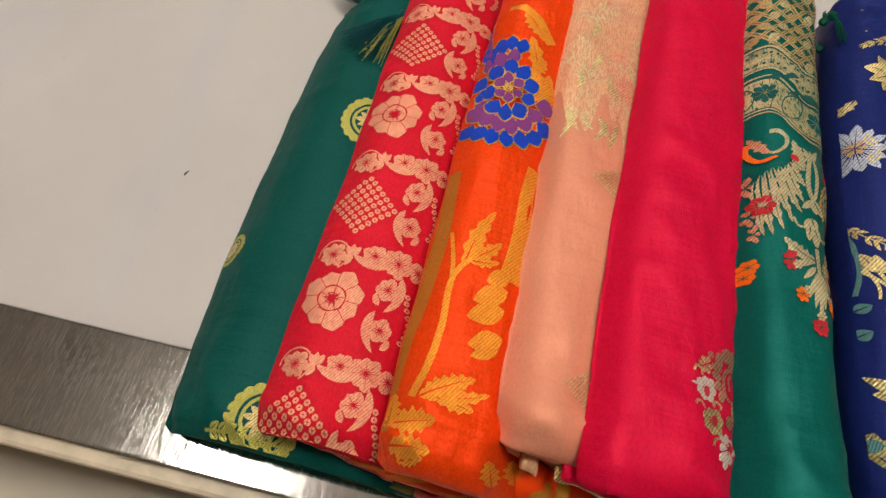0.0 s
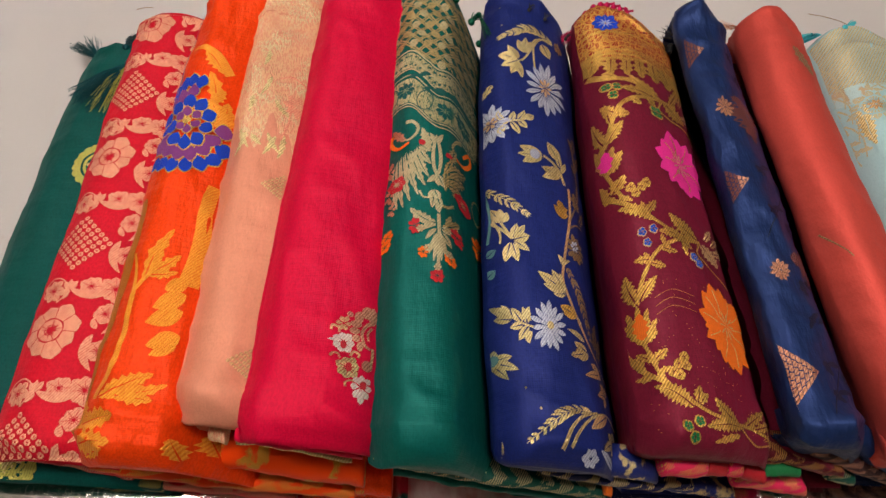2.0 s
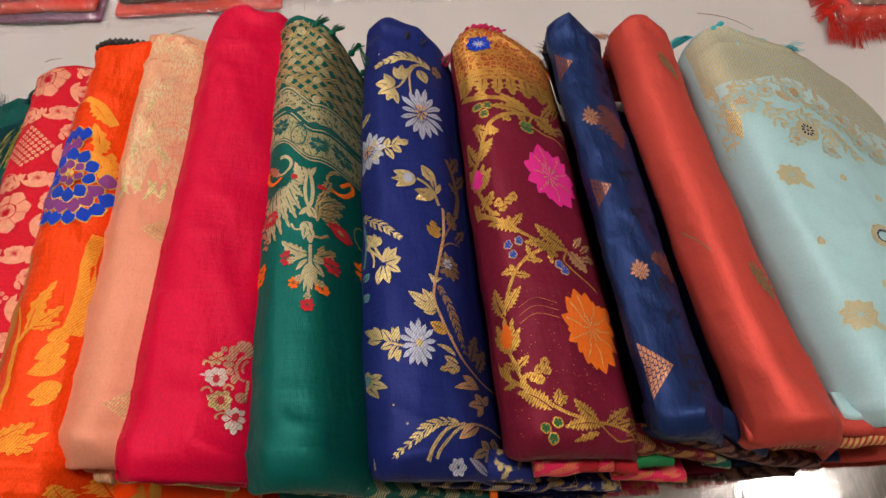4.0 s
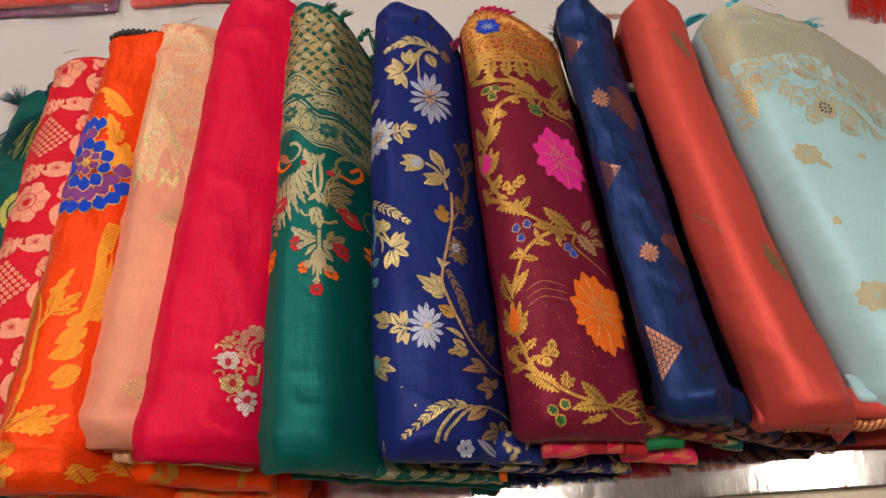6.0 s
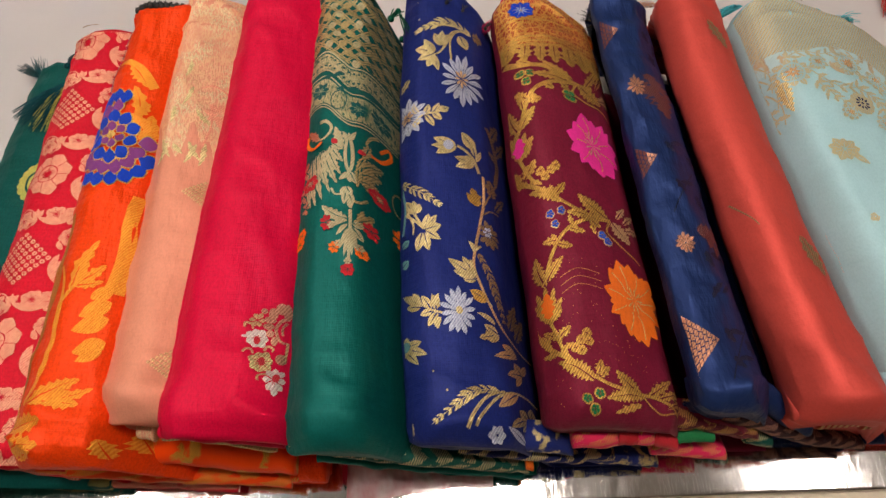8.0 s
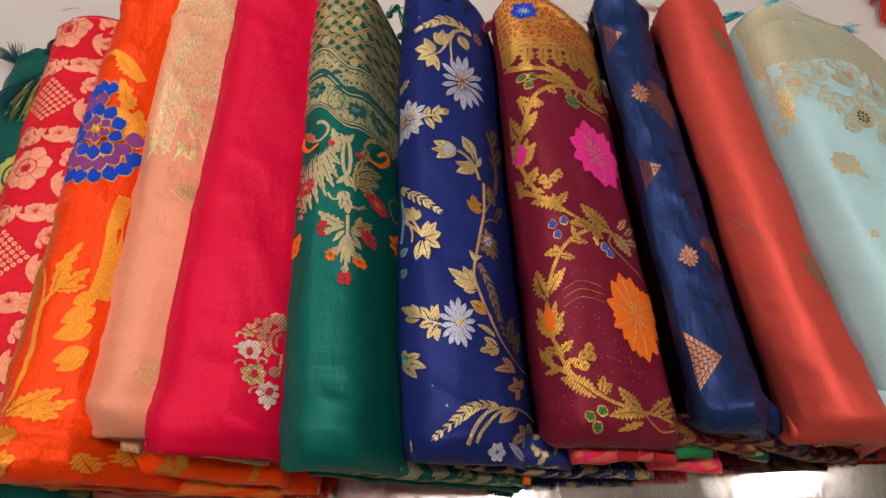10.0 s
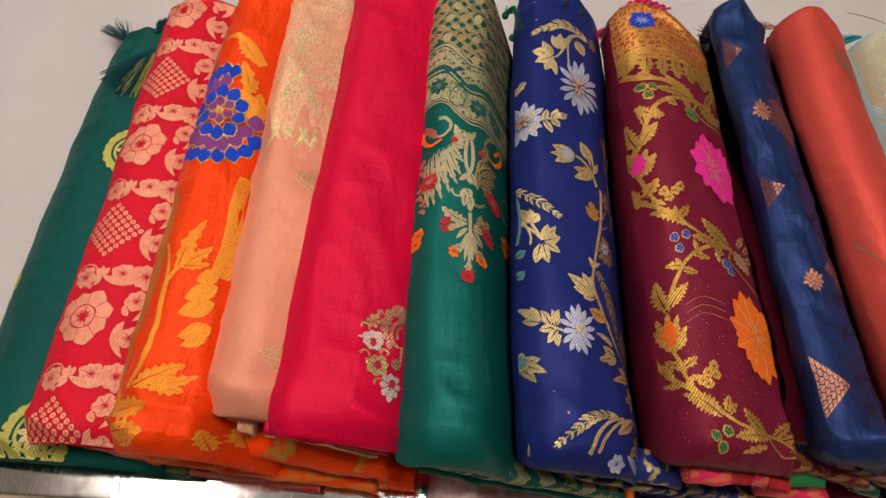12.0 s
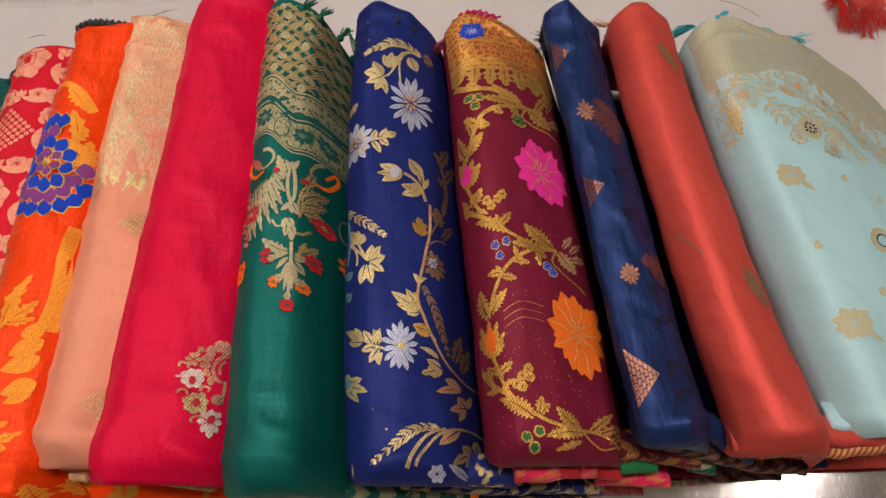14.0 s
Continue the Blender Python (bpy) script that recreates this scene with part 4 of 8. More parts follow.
# crimson saree: one spray near the front
C = "crimson"
bloom(C, WARMSILVER, 0.1909, 0.0972, 0.0067, 7, 1.06, 0.98, 0, name="silver_flower", label="silver woven flower")
leaf(C, WARMSILVER, 0.1867, 0.0981, -176, 0.0055, 0.0019)
bloom(C, PALEGOLD, 0.1951, 0.0808, 0.0070, 7, 1.12, 0.98, 10, name="gold_flower", label="gold woven flower")
bloom(C, WARMSILVER, 0.2040, 0.0688, 0.0062, 8, 1.47, 0.98, 0, name="silver_flower", label="silver woven flower")
dot(C, T_RED, 0.1911, 0.0956, 0.0019, 1.56, name="flower_centre", lift=0.0014)
dot(C, T_RED, 0.1957, 0.0809, 0.0019, 1.56, name="flower_centre", lift=0.0014)
dot(C, T_RED, 0.2054, 0.0703, 0.0019, 1.56, name="flower_centre", lift=0.0014)
bloom(C, OLDGOLD, 0.1900, 0.1101, 0.0046, 6, 1.27, 0.80, 0)
dot(C, COPPER, 0.1935, 0.1173, 0.0021, 1.00, name="copper_bud", lift=0.0007)
dot(C, COPPER, 0.1991, 0.1163, 0.0030, 1.43, name="copper_bud", lift=0.0007)
dot(C, COPPER, 0.1976, 0.1113, 0.0038, 0.67, name="copper_bud", lift=0.0007)
dot(C, COPPER, 0.2041, 0.1204, 0.0038, 1.11, name="copper_bud", lift=0.0007)
dot(C, COPPER, 0.1973, 0.1063, 0.0034, 0.75, name="copper_bud", lift=0.0007)
dot(C, COPPER, 0.1984, 0.1014, 0.0025, 1.00, name="copper_bud", lift=0.0007)
dot(C, COPPER, 0.2011, 0.0964, 0.0021, 1.60, name="copper_bud", lift=0.0007)
dot(C, COPPER, 0.2064, 0.0838, 0.0033, 1.12, name="copper_bud", lift=0.0007)
dot(C, COPPER, 0.2078, 0.1185, 0.0026, 2.33, name="copper_bud", lift=0.0007)
stem(C, OLDGOLD, 0.0017, 0.0013, [(0.1829, 0.1041), (0.1836, 0.1071), (0.1872, 0.1065), (0.1879, 0.1035)], name="curl")
stem(C, OLDGOLD, 0.0017, 0.0012, [(0.1840, 0.0864), (0.1852, 0.0888), (0.1882, 0.0891), (0.1900, 0.0859)], name="curl")
stem(C, OLDGOLD, 0.0016, 0.0012, [(0.1948, 0.0678), (0.1950, 0.0707), (0.1984, 0.0726), (0.1998, 0.0712)], name="curl")
stem(C, OLDGOLD, 0.0017, 0.0012, [(0.1957, 0.0889), (0.1975, 0.0923), (0.2010, 0.0910), (0.2004, 0.0886)], name="curl")
stem(C, COPPER, 0.0025, 0.0017, [(0.2083, 0.1144), (0.2041, 0.1114), (0.2018, 0.1052), (0.2038, 0.0979), (0.2078, 0.0955)], name="copper_scroll")
stem(C, COPPER, 0.0017, 0.0013, [(0.2079, 0.1109), (0.2055, 0.1066), (0.2061, 0.1010)], name="copper_scroll")
stem(C, PALEGOLD, 0.0017, 0.0013, [(0.2090, 0.0966), (0.2089, 0.0884), (0.2086, 0.0824)])

# emerald saree: latticed end, banded border, peacocks and bouquet
PEACOCK = zari("soft_gold_zari", (0.66, 0.56, 0.34), (0.26, 0.24, 0.12), 0.45, 0.42)
BANDS = brocade("emerald_gold_bands", (0.006, 0.11, 0.075), (0.62, 0.52, 0.27), "fleck", 70, 0.36, 0.5)
G2 = "green2"


def arch(d):
    """Lower line of the border: a round arch near the fold that drops to a flat run."""
    if d < 0.020:
        return 0.290 - 14.0 * (0.020 - d) ** 2
    if d < 0.046:
        return 0.269 + 0.021 * (0.5 + 0.5 * math.cos(math.pi * (d - 0.020) / 0.026))
    return 0.269 + 0.30 * max(0.0, d - 0.050)


def g2x(d, y):
    return left_edge(SAREES[G2], y) + d


panel(G2, "band", BANDS, 0.0, 0.085, lambda d: arch(d) + 0.007, lambda d: arch(d) + 0.032, label="gold banded border")
panel(G2, "bead_band", BANDS, 0.0, 0.085, lambda d: arch(d) + 0.043, lambda d: arch(d) + 0.060, label="gold beaded band")
ARCH_STEPS = (0.001, 0.008, 0.016, 0.022, 0.028, 0.034, 0.040, 0.046, 0.055, 0.065, 0.078)
for o, w in ((0.002, 0.0012), (0.0050, 0.0012), (0.0350, 0.0012), (0.0415, 0.0014), (0.0510, 0.0016), (0.0620, 0.0016)):
    Motif(G2, PEACOCK, 0.0007).ribbon([(g2x(d, arch(d)), arch(d) + o) for d in ARCH_STEPS], w, w, 6).done("border_line")
for row in (0.0450, 0.0545):
    dots = Motif(G2, T_TEAL, 0.0009)
    for k in range(20):
        d = 0.0015 + 0.0040 * k
        dots.disc(g2x(d, arch(d)), arch(d) + row + 0.0015, 0.0012, 6)
    dots.done("bead_row")
for d in (0.018, 0.050, 0.066):
    bloom(G2, T_TEAL, g2x(d, 0.3), arch(d) + 0.0195, 0.0075, 8, 1.1, 0.8, 0, "border_flower", lift=0.0010)
for d in (0.006, 0.034):
    Motif(G2, T_TEAL, 0.0009).ring(g2x(d, 0.3), arch(d) + 0.0195, 0.0062, 0.0070, 12, 1.5).done("border_cell")
for d in (0.028, 0.040, 0.052, 0.064):
    leaf(G2, T_TEAL, g2x(d, 0.3), arch(d) + 0.037, 20, 0.011, 0.0046, -30, name="border_leaf", lift=0.0009)
    leaf(G2, T_TEAL, g2x(d, 0.3), arch(d) + 0.037, 160, 0.008, 0.0040, 30, name="border_leaf", lift=0.0009)
# diamond trellis of doubled gold lines, a floret in every other diamond
for sgn in (-1, 1):
    for k in range(-9, 13):
        for off in (0.0, 0.0026):
            line = []
            for q in range(30):
                d = 0.003 * q
                y = 0.345 + 0.0118 * k + sgn * (d + off)
                if arch(d) + 0.064 < y < back_end(SAREES[G2], d) - 0.003 and d < 0.084:
                    line.append((g2x(d, y), y))
            if len(line) > 2:
                Motif(G2, ANTIQUE, 0.0006).ribbon(line, 0.0012, 0.0012, 2).done("trellis_line")
for k in range(12):
    for q in range(8):
        y = 0.336 + 0.0118 * k
        d = 0.0059 + 0.0118 * (q + 0.5 * ((k + 1) % 2))
        if d < 0.08 and arch(d) + 0.066 < y < back_end(SAREES[G2], d) - 0.006:
            bloom(G2, PEACOCK if (k + q) % 2 else ANTIQUE, g2x(d, y), y, 0.0037, 4, 1.0, 1.0, 45 if k % 2 else 0, "floret", lift=0.0008)
stem(G2, PEACOCK, 0.0031, 0.0018, [(0.2236, 0.2759), (0.2289, 0.2754), (0.2331, 0.2704), (0.2321, 0.2638), (0.2263, 0.2590), (0.2205, 0.2620)], name="peacock_neck")
leaf(G2, PEACOCK, 0.2353, 0.2523, -39, 0.0098, 0.0058, 15, 6, name="feather", lift=0.0006)
leaf(G2, PEACOCK, 0.2333, 0.2501, -59, 0.0176, 0.0062, 15, 6, name="feather", lift=0.0007)
leaf(G2, PEACOCK, 0.2317, 0.2479, -72, 0.0258, 0.0063, 15, 6, name="feather", lift=0.0008)
leaf(G2, PEACOCK, 0.2283, 0.2472, -76, 0.0340, 0.0062, 15, 6, name="feather", lift=0.0009)
leaf(G2, PEACOCK, 0.2249, 0.2469, -82, 0.0404, 0.0058, 15, 6, name="feather", lift=0.001)
leaf(G2, PEACOCK, 0.2221, 0.2448, -87, 0.0438, 0.0058, 15, 6, name="feather", lift=0.0011)
leaf(G2, PEACOCK, 0.2193, 0.2419, -90, 0.0446, 0.0056, 15, 6, name="feather", lift=0.0012)
leaf(G2, PEACOCK, 0.2170, 0.2376, -92, 0.0407, 0.0050, 15, 6, name="feather", lift=0.0013)
leaf(G2, PEACOCK, 0.2262, 0.2401, 27, 0.0143, 0.0045, 20, 4, name="wing_feather", lift=0.0016)
leaf(G2, PEACOCK, 0.2231, 0.2359, 8, 0.0122, 0.0048, 20, 4, name="wing_feather", lift=0.0016)
leaf(G2, PEACOCK, 0.2227, 0.2291, -13, 0.0117, 0.0048, 20, 4, name="wing_feather", lift=0.0016)
leaf(G2, PEACOCK, 0.2428, 0.2482, 107, 0.0215, 0.0079, 0, 5, name="crest")
leaf(G2, T_RED, 0.2387, 0.2518, 131, 0.0062, 0.0052, name="eye", lift=0.0014, label="red thread")
stem(G2, T_ORANGE, 0.0035, 0.0018, [(0.2131, 0.2682), (0.2127, 0.2601), (0.2185, 0.2528), (0.2270, 0.2545)], name="peacock_breast", lift=0.0018)
leaf(G2, COPPER, 0.2233, 0.2587, 124, 0.0174, 0.0062, 0, 4, name="crest")
bloom(G2, T_RED, 0.2192, 0.2182, 0.0069, 6, 1.18, 0.95, 0, label="red thread flower", lift=0.002)
dot(G2, PEACOCK, 0.2192, 0.2182, 0.0020, 1.10, name="flower_centre", lift=0.0026)
bloom(G2, COPPER, 0.2132, 0.2351, 0.0037, 5, 2.12, 0.90, 0)
bloom(G2, COPPER, 0.2137, 0.2115, 0.0033, 5, 2.30, 0.90, 0)
bloom(G2, COPPER, 0.2163, 0.1991, 0.0029, 5, 2.38, 0.90, 0)
bloom(G2, T_ORANGE, 0.2142, 0.1771, 0.0046, 6, 1.15, 0.90, 0, label="orange thread flower", lift=0.0012)
bloom(G2, T_ORANGE, 0.2126, 0.1707, 0.0048, 6, 1.10, 0.90, 0, label="orange thread flower", lift=0.0012)
leaf(G2, PEACOCK, 0.2489, 0.2250, 92, 0.0384, 0.0086, name="vase")
leaf(G2, FAB["green2"], 0.2487, 0.2300, 92, 0.0259, 0.0030, name="vase_line", lift=0.0013)
leaf(G2, PEACOCK, 0.2460, 0.2544, 92, 0.0105, 0.0039, 40)
leaf(G2, PEACOCK, 0.2494, 0.2553, 88, 0.0107, 0.0041, -40)
leaf(G2, PEACOCK, 0.2488, 0.2270, -135, 0.0103, 0.0047)
leaf(G2, PEACOCK, 0.2492, 0.2273, -64, 0.0117, 0.0058)
leaf(G2, PEACOCK, 0.2484, 0.2259, -79, 0.0087, 0.0041)
leaf(G2, ANTIQUE, 0.2598, 0.2431, -112, 0.0157, 0.0050, 0, 5, name="feather")
leaf(G2, ANTIQUE, 0.2583, 0.2325, 46, 0.0191, 0.0081, 0, 5, name="feather")
leaf(G2, ANTIQUE, 0.2566, 0.2261, 32, 0.0166, 0.0088, 0, 5, name="feather")
leaf(G2, ANTIQUE, 0.2568, 0.2204, 17, 0.0125, 0.0087, 0, 5, name="feather")
leaf(G2, ANTIQUE, 0.2597, 0.2171, 22, 0.0123, 0.0080, 0, 5, name="feather")
leaf(G2, ANTIQUE, 0.2555, 0.2333, -91, 0.0188, 0.0052, 0, 5, name="feather")
leaf(G2, ANTIQUE, 0.2624, 0.2584, -101, 0.0187, 0.0063, 0, 5, name="feather")
stem(G2, ANTIQUE, 0.0022, 0.0013, [(0.2676, 0.2738), (0.2632, 0.2680), (0.2603, 0.2589), (0.2625, 0.2551)], name="peacock_neck")
stem(G2, T_ORANGE, 0.0029, 0.0019, [(0.2636, 0.2500), (0.2703, 0.2540), (0.2763, 0.2669), (0.2749, 0.2739), (0.2690, 0.2621)], name="peacock_breast", lift=0.0014)
leaf(G2, T_RED, 0.2588, 0.2442, 120, 0.0049, 0.0063, name="eye", lift=0.0012, label="red thread")
bloom(G2, T_RED, 0.2696, 0.2174, 0.0071, 6, 0.93, 0.95, 0, label="red thread flower", lift=0.0014)
dot(G2, ANTIQUE, 0.2696, 0.2174, 0.0021, 0.88, name="flower_centre", lift=0.002)
leaf(G2, PEACOCK, 0.2468, 0.2136, -117, 0.0083, 0.0048)
leaf(G2, PEACOCK, 0.2468, 0.2136, -56, 0.0080, 0.0060)
leaf(G2, PEACOCK, 0.2469, 0.2107, -96, 0.0117, 0.0052)
leaf(G2, PEACOCK, 0.2487, 0.2094, -69, 0.0105, 0.0055)
leaf(G2, PEACOCK, 0.2497, 0.2037, -82, 0.0083, 0.0046)
stem(G2, PEACOCK, 0.0018, 0.0013, [(0.2361, 0.2118), (0.2388, 0.2074), (0.2429, 0.2073)])
stem(G2, ANTIQUE, 0.0023, 0.0018, [(0.2531, 0.2019), (0.2575, 0.2026), (0.2620, 0.2077)])
stem(G2, PEACOCK, 0.0025, 0.0021, [(0.2505, 0.1945), (0.2512, 0.1760), (0.2509, 0.1514)])
leaf(G2, PEACOCK, 0.2487, 0.1864, 170, 0.0212, 0.0092, -40, 5)
leaf(G2, ANTIQUE, 0.2538, 0.1822, 38, 0.0193, 0.0080, 30, 4)
leaf(G2, ANTIQUE, 0.2563, 0.1854, 74, 0.0116, 0.0043, 0, 3)
leaf(G2, PEACOCK, 0.2488, 0.1846, 171, 0.0123, 0.0044)
leaf(G2, PEACOCK, 0.2489, 0.1818, -129, 0.0121, 0.0037)
leaf(G2, PEACOCK, 0.2499, 0.1784, -108, 0.0181, 0.0036)
leaf(G2, PEACOCK, 0.2508, 0.1760, -99, 0.0207, 0.0036)
leaf(G2, PEACOCK, 0.2526, 0.1828, -10, 0.0084, 0.0060)
leaf(G2, PEACOCK, 0.2527, 0.1791, -51, 0.0122, 0.0057)
leaf(G2, PEACOCK, 0.2524, 0.1763, -77, 0.0170, 0.0043)
leaf(G2, PEACOCK, 0.2517, 0.1738, -85, 0.0179, 0.0033)
leaf(G2, PEACOCK, 0.2480, 0.1854, -152, 0.0142, 0.0036)
bloom(G2, T_RED, 0.2336, 0.1823, 0.0044, 7, 1.56, 0.90, 0, label="red thread flower", lift=0.0012)
bloom(G2, T_RED, 0.2647, 0.1827, 0.0053, 7, 1.42, 0.90, 0, label="red thread flower", lift=0.0012)
bloom(G2, T_ORANGE, 0.2402, 0.1623, 0.0039, 7, 1.34, 0.90, 0, label="orange thread flower", lift=0.0012)
bloom(G2, T_ORANGE, 0.2597, 0.1591, 0.0048, 7, 0.98, 0.90, 0, label="orange thread flower", lift=0.0012)
bloom(G2, T_RED, 0.2504, 0.1450, 0.0051, 7, 1.07, 0.90, 0, label="red thread flower", lift=0.0012)
bloom(G2, T_ORANGE, 0.2840, 0.1978, 0.0067, 7, 1.55, 0.90, 0, label="orange thread flower", lift=0.0012)
bloom(G2, PEACOCK, 0.2377, 0.1801, 0.0028, 6, 1.14, 0.80, 0, name="flower_centre", lift=0.0016)
bloom(G2, PEACOCK, 0.2432, 0.1654, 0.0028, 6, 1.11, 0.80, 0, name="flower_centre", lift=0.0016)
bloom(G2, PEACOCK, 0.2583, 0.1626, 0.0036, 6, 0.84, 0.80, 0, name="flower_centre", lift=0.0016)
bloom(G2, PEACOCK, 0.2506, 0.1514, 0.0028, 6, 1.08, 0.80, 0, name="flower_centre", lift=0.0016)
Motif(G2, ANTIQUE, 0.0010).ring(0.282, 0.228, 0.0040, 0.0048, 14, 2.2).done("loop_motif")

# navy saree: plumes, tulips and silver flowers
N = "navy"
plume(N, PALEGOLD, 0.0083, 0.0113, 12, [(0.3510, 0.3918), (0.3408, 0.3989), (0.3267, 0.3999), (0.3135, 0.3937), (0.2992, 0.3889)], "gold woven plume")
stem(N, PALEGOLD, 0.0022, 0.0016, [(0.3500, 0.3924), (0.3395, 0.3930), (0.3318, 0.3798), (0.3319, 0.3562)])
stem(N, PALEGOLD, 0.0027, 0.0016, [(0.3406, 0.3938), (0.3331, 0.3887), (0.3285, 0.3757), (0.3220, 0.3645), (0.3163, 0.3593)])
leaf(N, PALEGOLD, 0.3403, 0.3876, -67, 0.0157, 0.0108)
leaf(N, DULLGOLD, 0.3526, 0.3925, 2, 0.0091, 0.0135, 0, 3)
leaf(N, PALEGOLD, 0.3233, 0.3713, 112, 0.0156, 0.0083)
leaf(N, PALEGOLD, 0.3233, 0.3713, 85, 0.0181, 0.0082)
leaf(N, PALEGOLD, 0.3233, 0.3713, 66, 0.0161, 0.0076)
leaf(N, PALEGOLD, 0.3169, 0.3620, 119, 0.0172, 0.0093)
leaf(N, PALEGOLD, 0.3169, 0.3620, 159, 0.0179, 0.0102)
leaf(N, PALEGOLD, 0.3168, 0.3606, -161, 0.0154, 0.0085)
leaf(N, PALEGOLD, 0.3163, 0.3600, -113, 0.0153, 0.0075)
leaf(N, PALEGOLD, 0.3163, 0.3600, -78, 0.0178, 0.0062)
leaf(N, PALEGOLD, 0.3163, 0.3600, -96, 0.0115, 0.0055)
bloom(N, SILVER, 0.3405, 0.3352, 0.0187, 15, 1.55, 0.80, 4, name="silver_flower", label="silver woven flower")
bloom(N, OLDGOLD, 0.3401, 0.3368, 0.0059, 8, 1.67, 0.60, 0, name="flower_centre", lift=0.0012)
leaf(N, PALEGOLD, 0.2938, 0.3379, -127, 0.0132, 0.0077, 0, 3)
bloom(N, SILVER, 0.2918, 0.2941, 0.0169, 13, 1.21, 0.82, 0, name="silver_flower", label="silver woven flower")
bloom(N, OLDGOLD, 0.2918, 0.2953, 0.0056, 6, 1.10, 0.60, 0, name="flower_centre", lift=0.0012)
stem(N, PALEGOLD, 0.0025, 0.0018, [(0.3004, 0.2892), (0.3074, 0.2936), (0.3162, 0.2951), (0.3235, 0.2987)])
leaf(N, PALEGOLD, 0.3025, 0.2947, 136, 0.0142, 0.0052, -60)
leaf(N, PALEGOLD, 0.3074, 0.2936, 62, 0.0101, 0.0059, 20)
leaf(N, PALEGOLD, 0.3138, 0.2950, 50, 0.0110, 0.0058, 20)
leaf(N, PALEGOLD, 0.3201, 0.2964, 34, 0.0088, 0.0073)
leaf(N, PALEGOLD, 0.3074, 0.2924, -50, 0.0139, 0.0059, -20)
leaf(N, PALEGOLD, 0.3138, 0.2943, -34, 0.0098, 0.0066, -20)
leaf(N, PALEGOLD, 0.3034, 0.2885, -150, 0.0104, 0.0070, 60)
leaf(N, PALEGOLD, 0.3320, 0.2620, 160, 0.0191, 0.0094)
leaf(N, PALEGOLD, 0.3320, 0.2620, -174, 0.0201, 0.0076)
leaf(N, PALEGOLD, 0.3320, 0.2620, -150, 0.0186, 0.0087)
leaf(N, PALEGOLD, 0.3320, 0.2620, -140, 0.0150, 0.0070)
dot(N, SILVER, 0.3260, 0.2615, 0.0043, 1.21, name="flower_centre", lift=0.0014)
stem(N, PALEGOLD, 0.0026, 0.0026, [(0.3330, 0.2622), (0.3407, 0.2583), (0.3464, 0.2511), (0.3499, 0.2384)])
leaf(N, PALEGOLD, 0.3470, 0.2618, 119, 0.0173, 0.0104, 10)
leaf(N, PALEGOLD, 0.3476, 0.2551, 98, 0.0167, 0.0053)
leaf(N, PALEGOLD, 0.3462, 0.2474, 170, 0.0158, 0.0086)
leaf(N, PALEGOLD, 0.3462, 0.2474, -158, 0.0162, 0.0078)
leaf(N, PALEGOLD, 0.3462, 0.2474, -141, 0.0112, 0.0058)
leaf(N, PALEGOLD, 0.3462, 0.2474, 135, 0.0094, 0.0066)
leaf(N, PALEGOLD, 0.3483, 0.2504, 69, 0.0122, 0.0044)
stem(N, DULLGOLD, 0.0041, 0.0033, [(0.3595, 0.2928), (0.3649, 0.2823), (0.3677, 0.2629), (0.3637, 0.2377)])
leaf(N, DULLGOLD, 0.3631, 0.2855, 73, 0.0293, 0.0070, 0, 3)
leaf(N, DULLGOLD, 0.3663, 0.2729, 70, 0.0335, 0.0055, 0, 3)
leaf(N, DULLGOLD, 0.3670, 0.2679, 168, 0.0072, 0.0074, 0, 3)
plume(N, PALEGOLD, 0.0060, 0.0091, 9, [(0.2862, 0.2345), (0.2965, 0.2221), (0.3077, 0.2120), (0.3191, 0.2029)], "gold woven plume")
leaf(N, PALEGOLD, 0.2972, 0.1989, 114, 0.0163, 0.0063)
leaf(N, PALEGOLD, 0.2972, 0.1989, 94, 0.0126, 0.0063)
leaf(N, PALEGOLD, 0.2972, 0.1989, 59, 0.0085, 0.0086)
stem(N, PALEGOLD, 0.0018, 0.0018, [(0.2900, 0.2014), (0.2977, 0.1925), (0.3045, 0.1833)])
stem(N, PALEGOLD, 0.0018, 0.0013, [(0.2911, 0.2040), (0.2962, 0.1900), (0.2961, 0.1807)])
stem(N, PALEGOLD, 0.0018, 0.0018, [(0.2972, 0.1989), (0.3010, 0.1908), (0.3054, 0.1835)])
leaf(N, PALEGOLD, 0.3054, 0.1831, 77, 0.0132, 0.0068)
leaf(N, PALEGOLD, 0.3063, 0.1835, 55, 0.0141, 0.0060)
leaf(N, PALEGOLD, 0.3054, 0.1826, 18, 0.0129, 0.0092)
leaf(N, PALEGOLD, 0.3063, 0.1815, -35, 0.0129, 0.0065)
leaf(N, PALEGOLD, 0.3031, 0.1802, -104, 0.0157, 0.0076)
leaf(N, PALEGOLD, 0.3045, 0.1799, -77, 0.0159, 0.0069)
stem(N, T_SAGE, 0.0020, 0.0020, [(0.2862, 0.2317), (0.2900, 0.2066), (0.2878, 0.1849)])
leaf(N, T_SAGE, 0.2867, 0.1748, 23, 0.0069, 0.0074)
leaf(N, T_SAGE, 0.2866, 0.1575, 28, 0.0066, 0.0081)
leaf(N, GOLD, 0.3472, 0.2070, 101, 0.0163, 0.0093, 10, 3, name="bud")
leaf(N, GOLD, 0.3467, 0.2067, 127, 0.0134, 0.0064, name="bud")
stem(N, OLDGOLD, 0.0023, 0.0019, [(0.3531, 0.2367), (0.3520, 0.2116), (0.3475, 0.1895), (0.3427, 0.1673), (0.3411, 0.1533), (0.3454, 0.1392), (0.3519, 0.1232), (0.3611, 0.1078), (0.3746, 0.1001), (0.3869, 0.0996)])
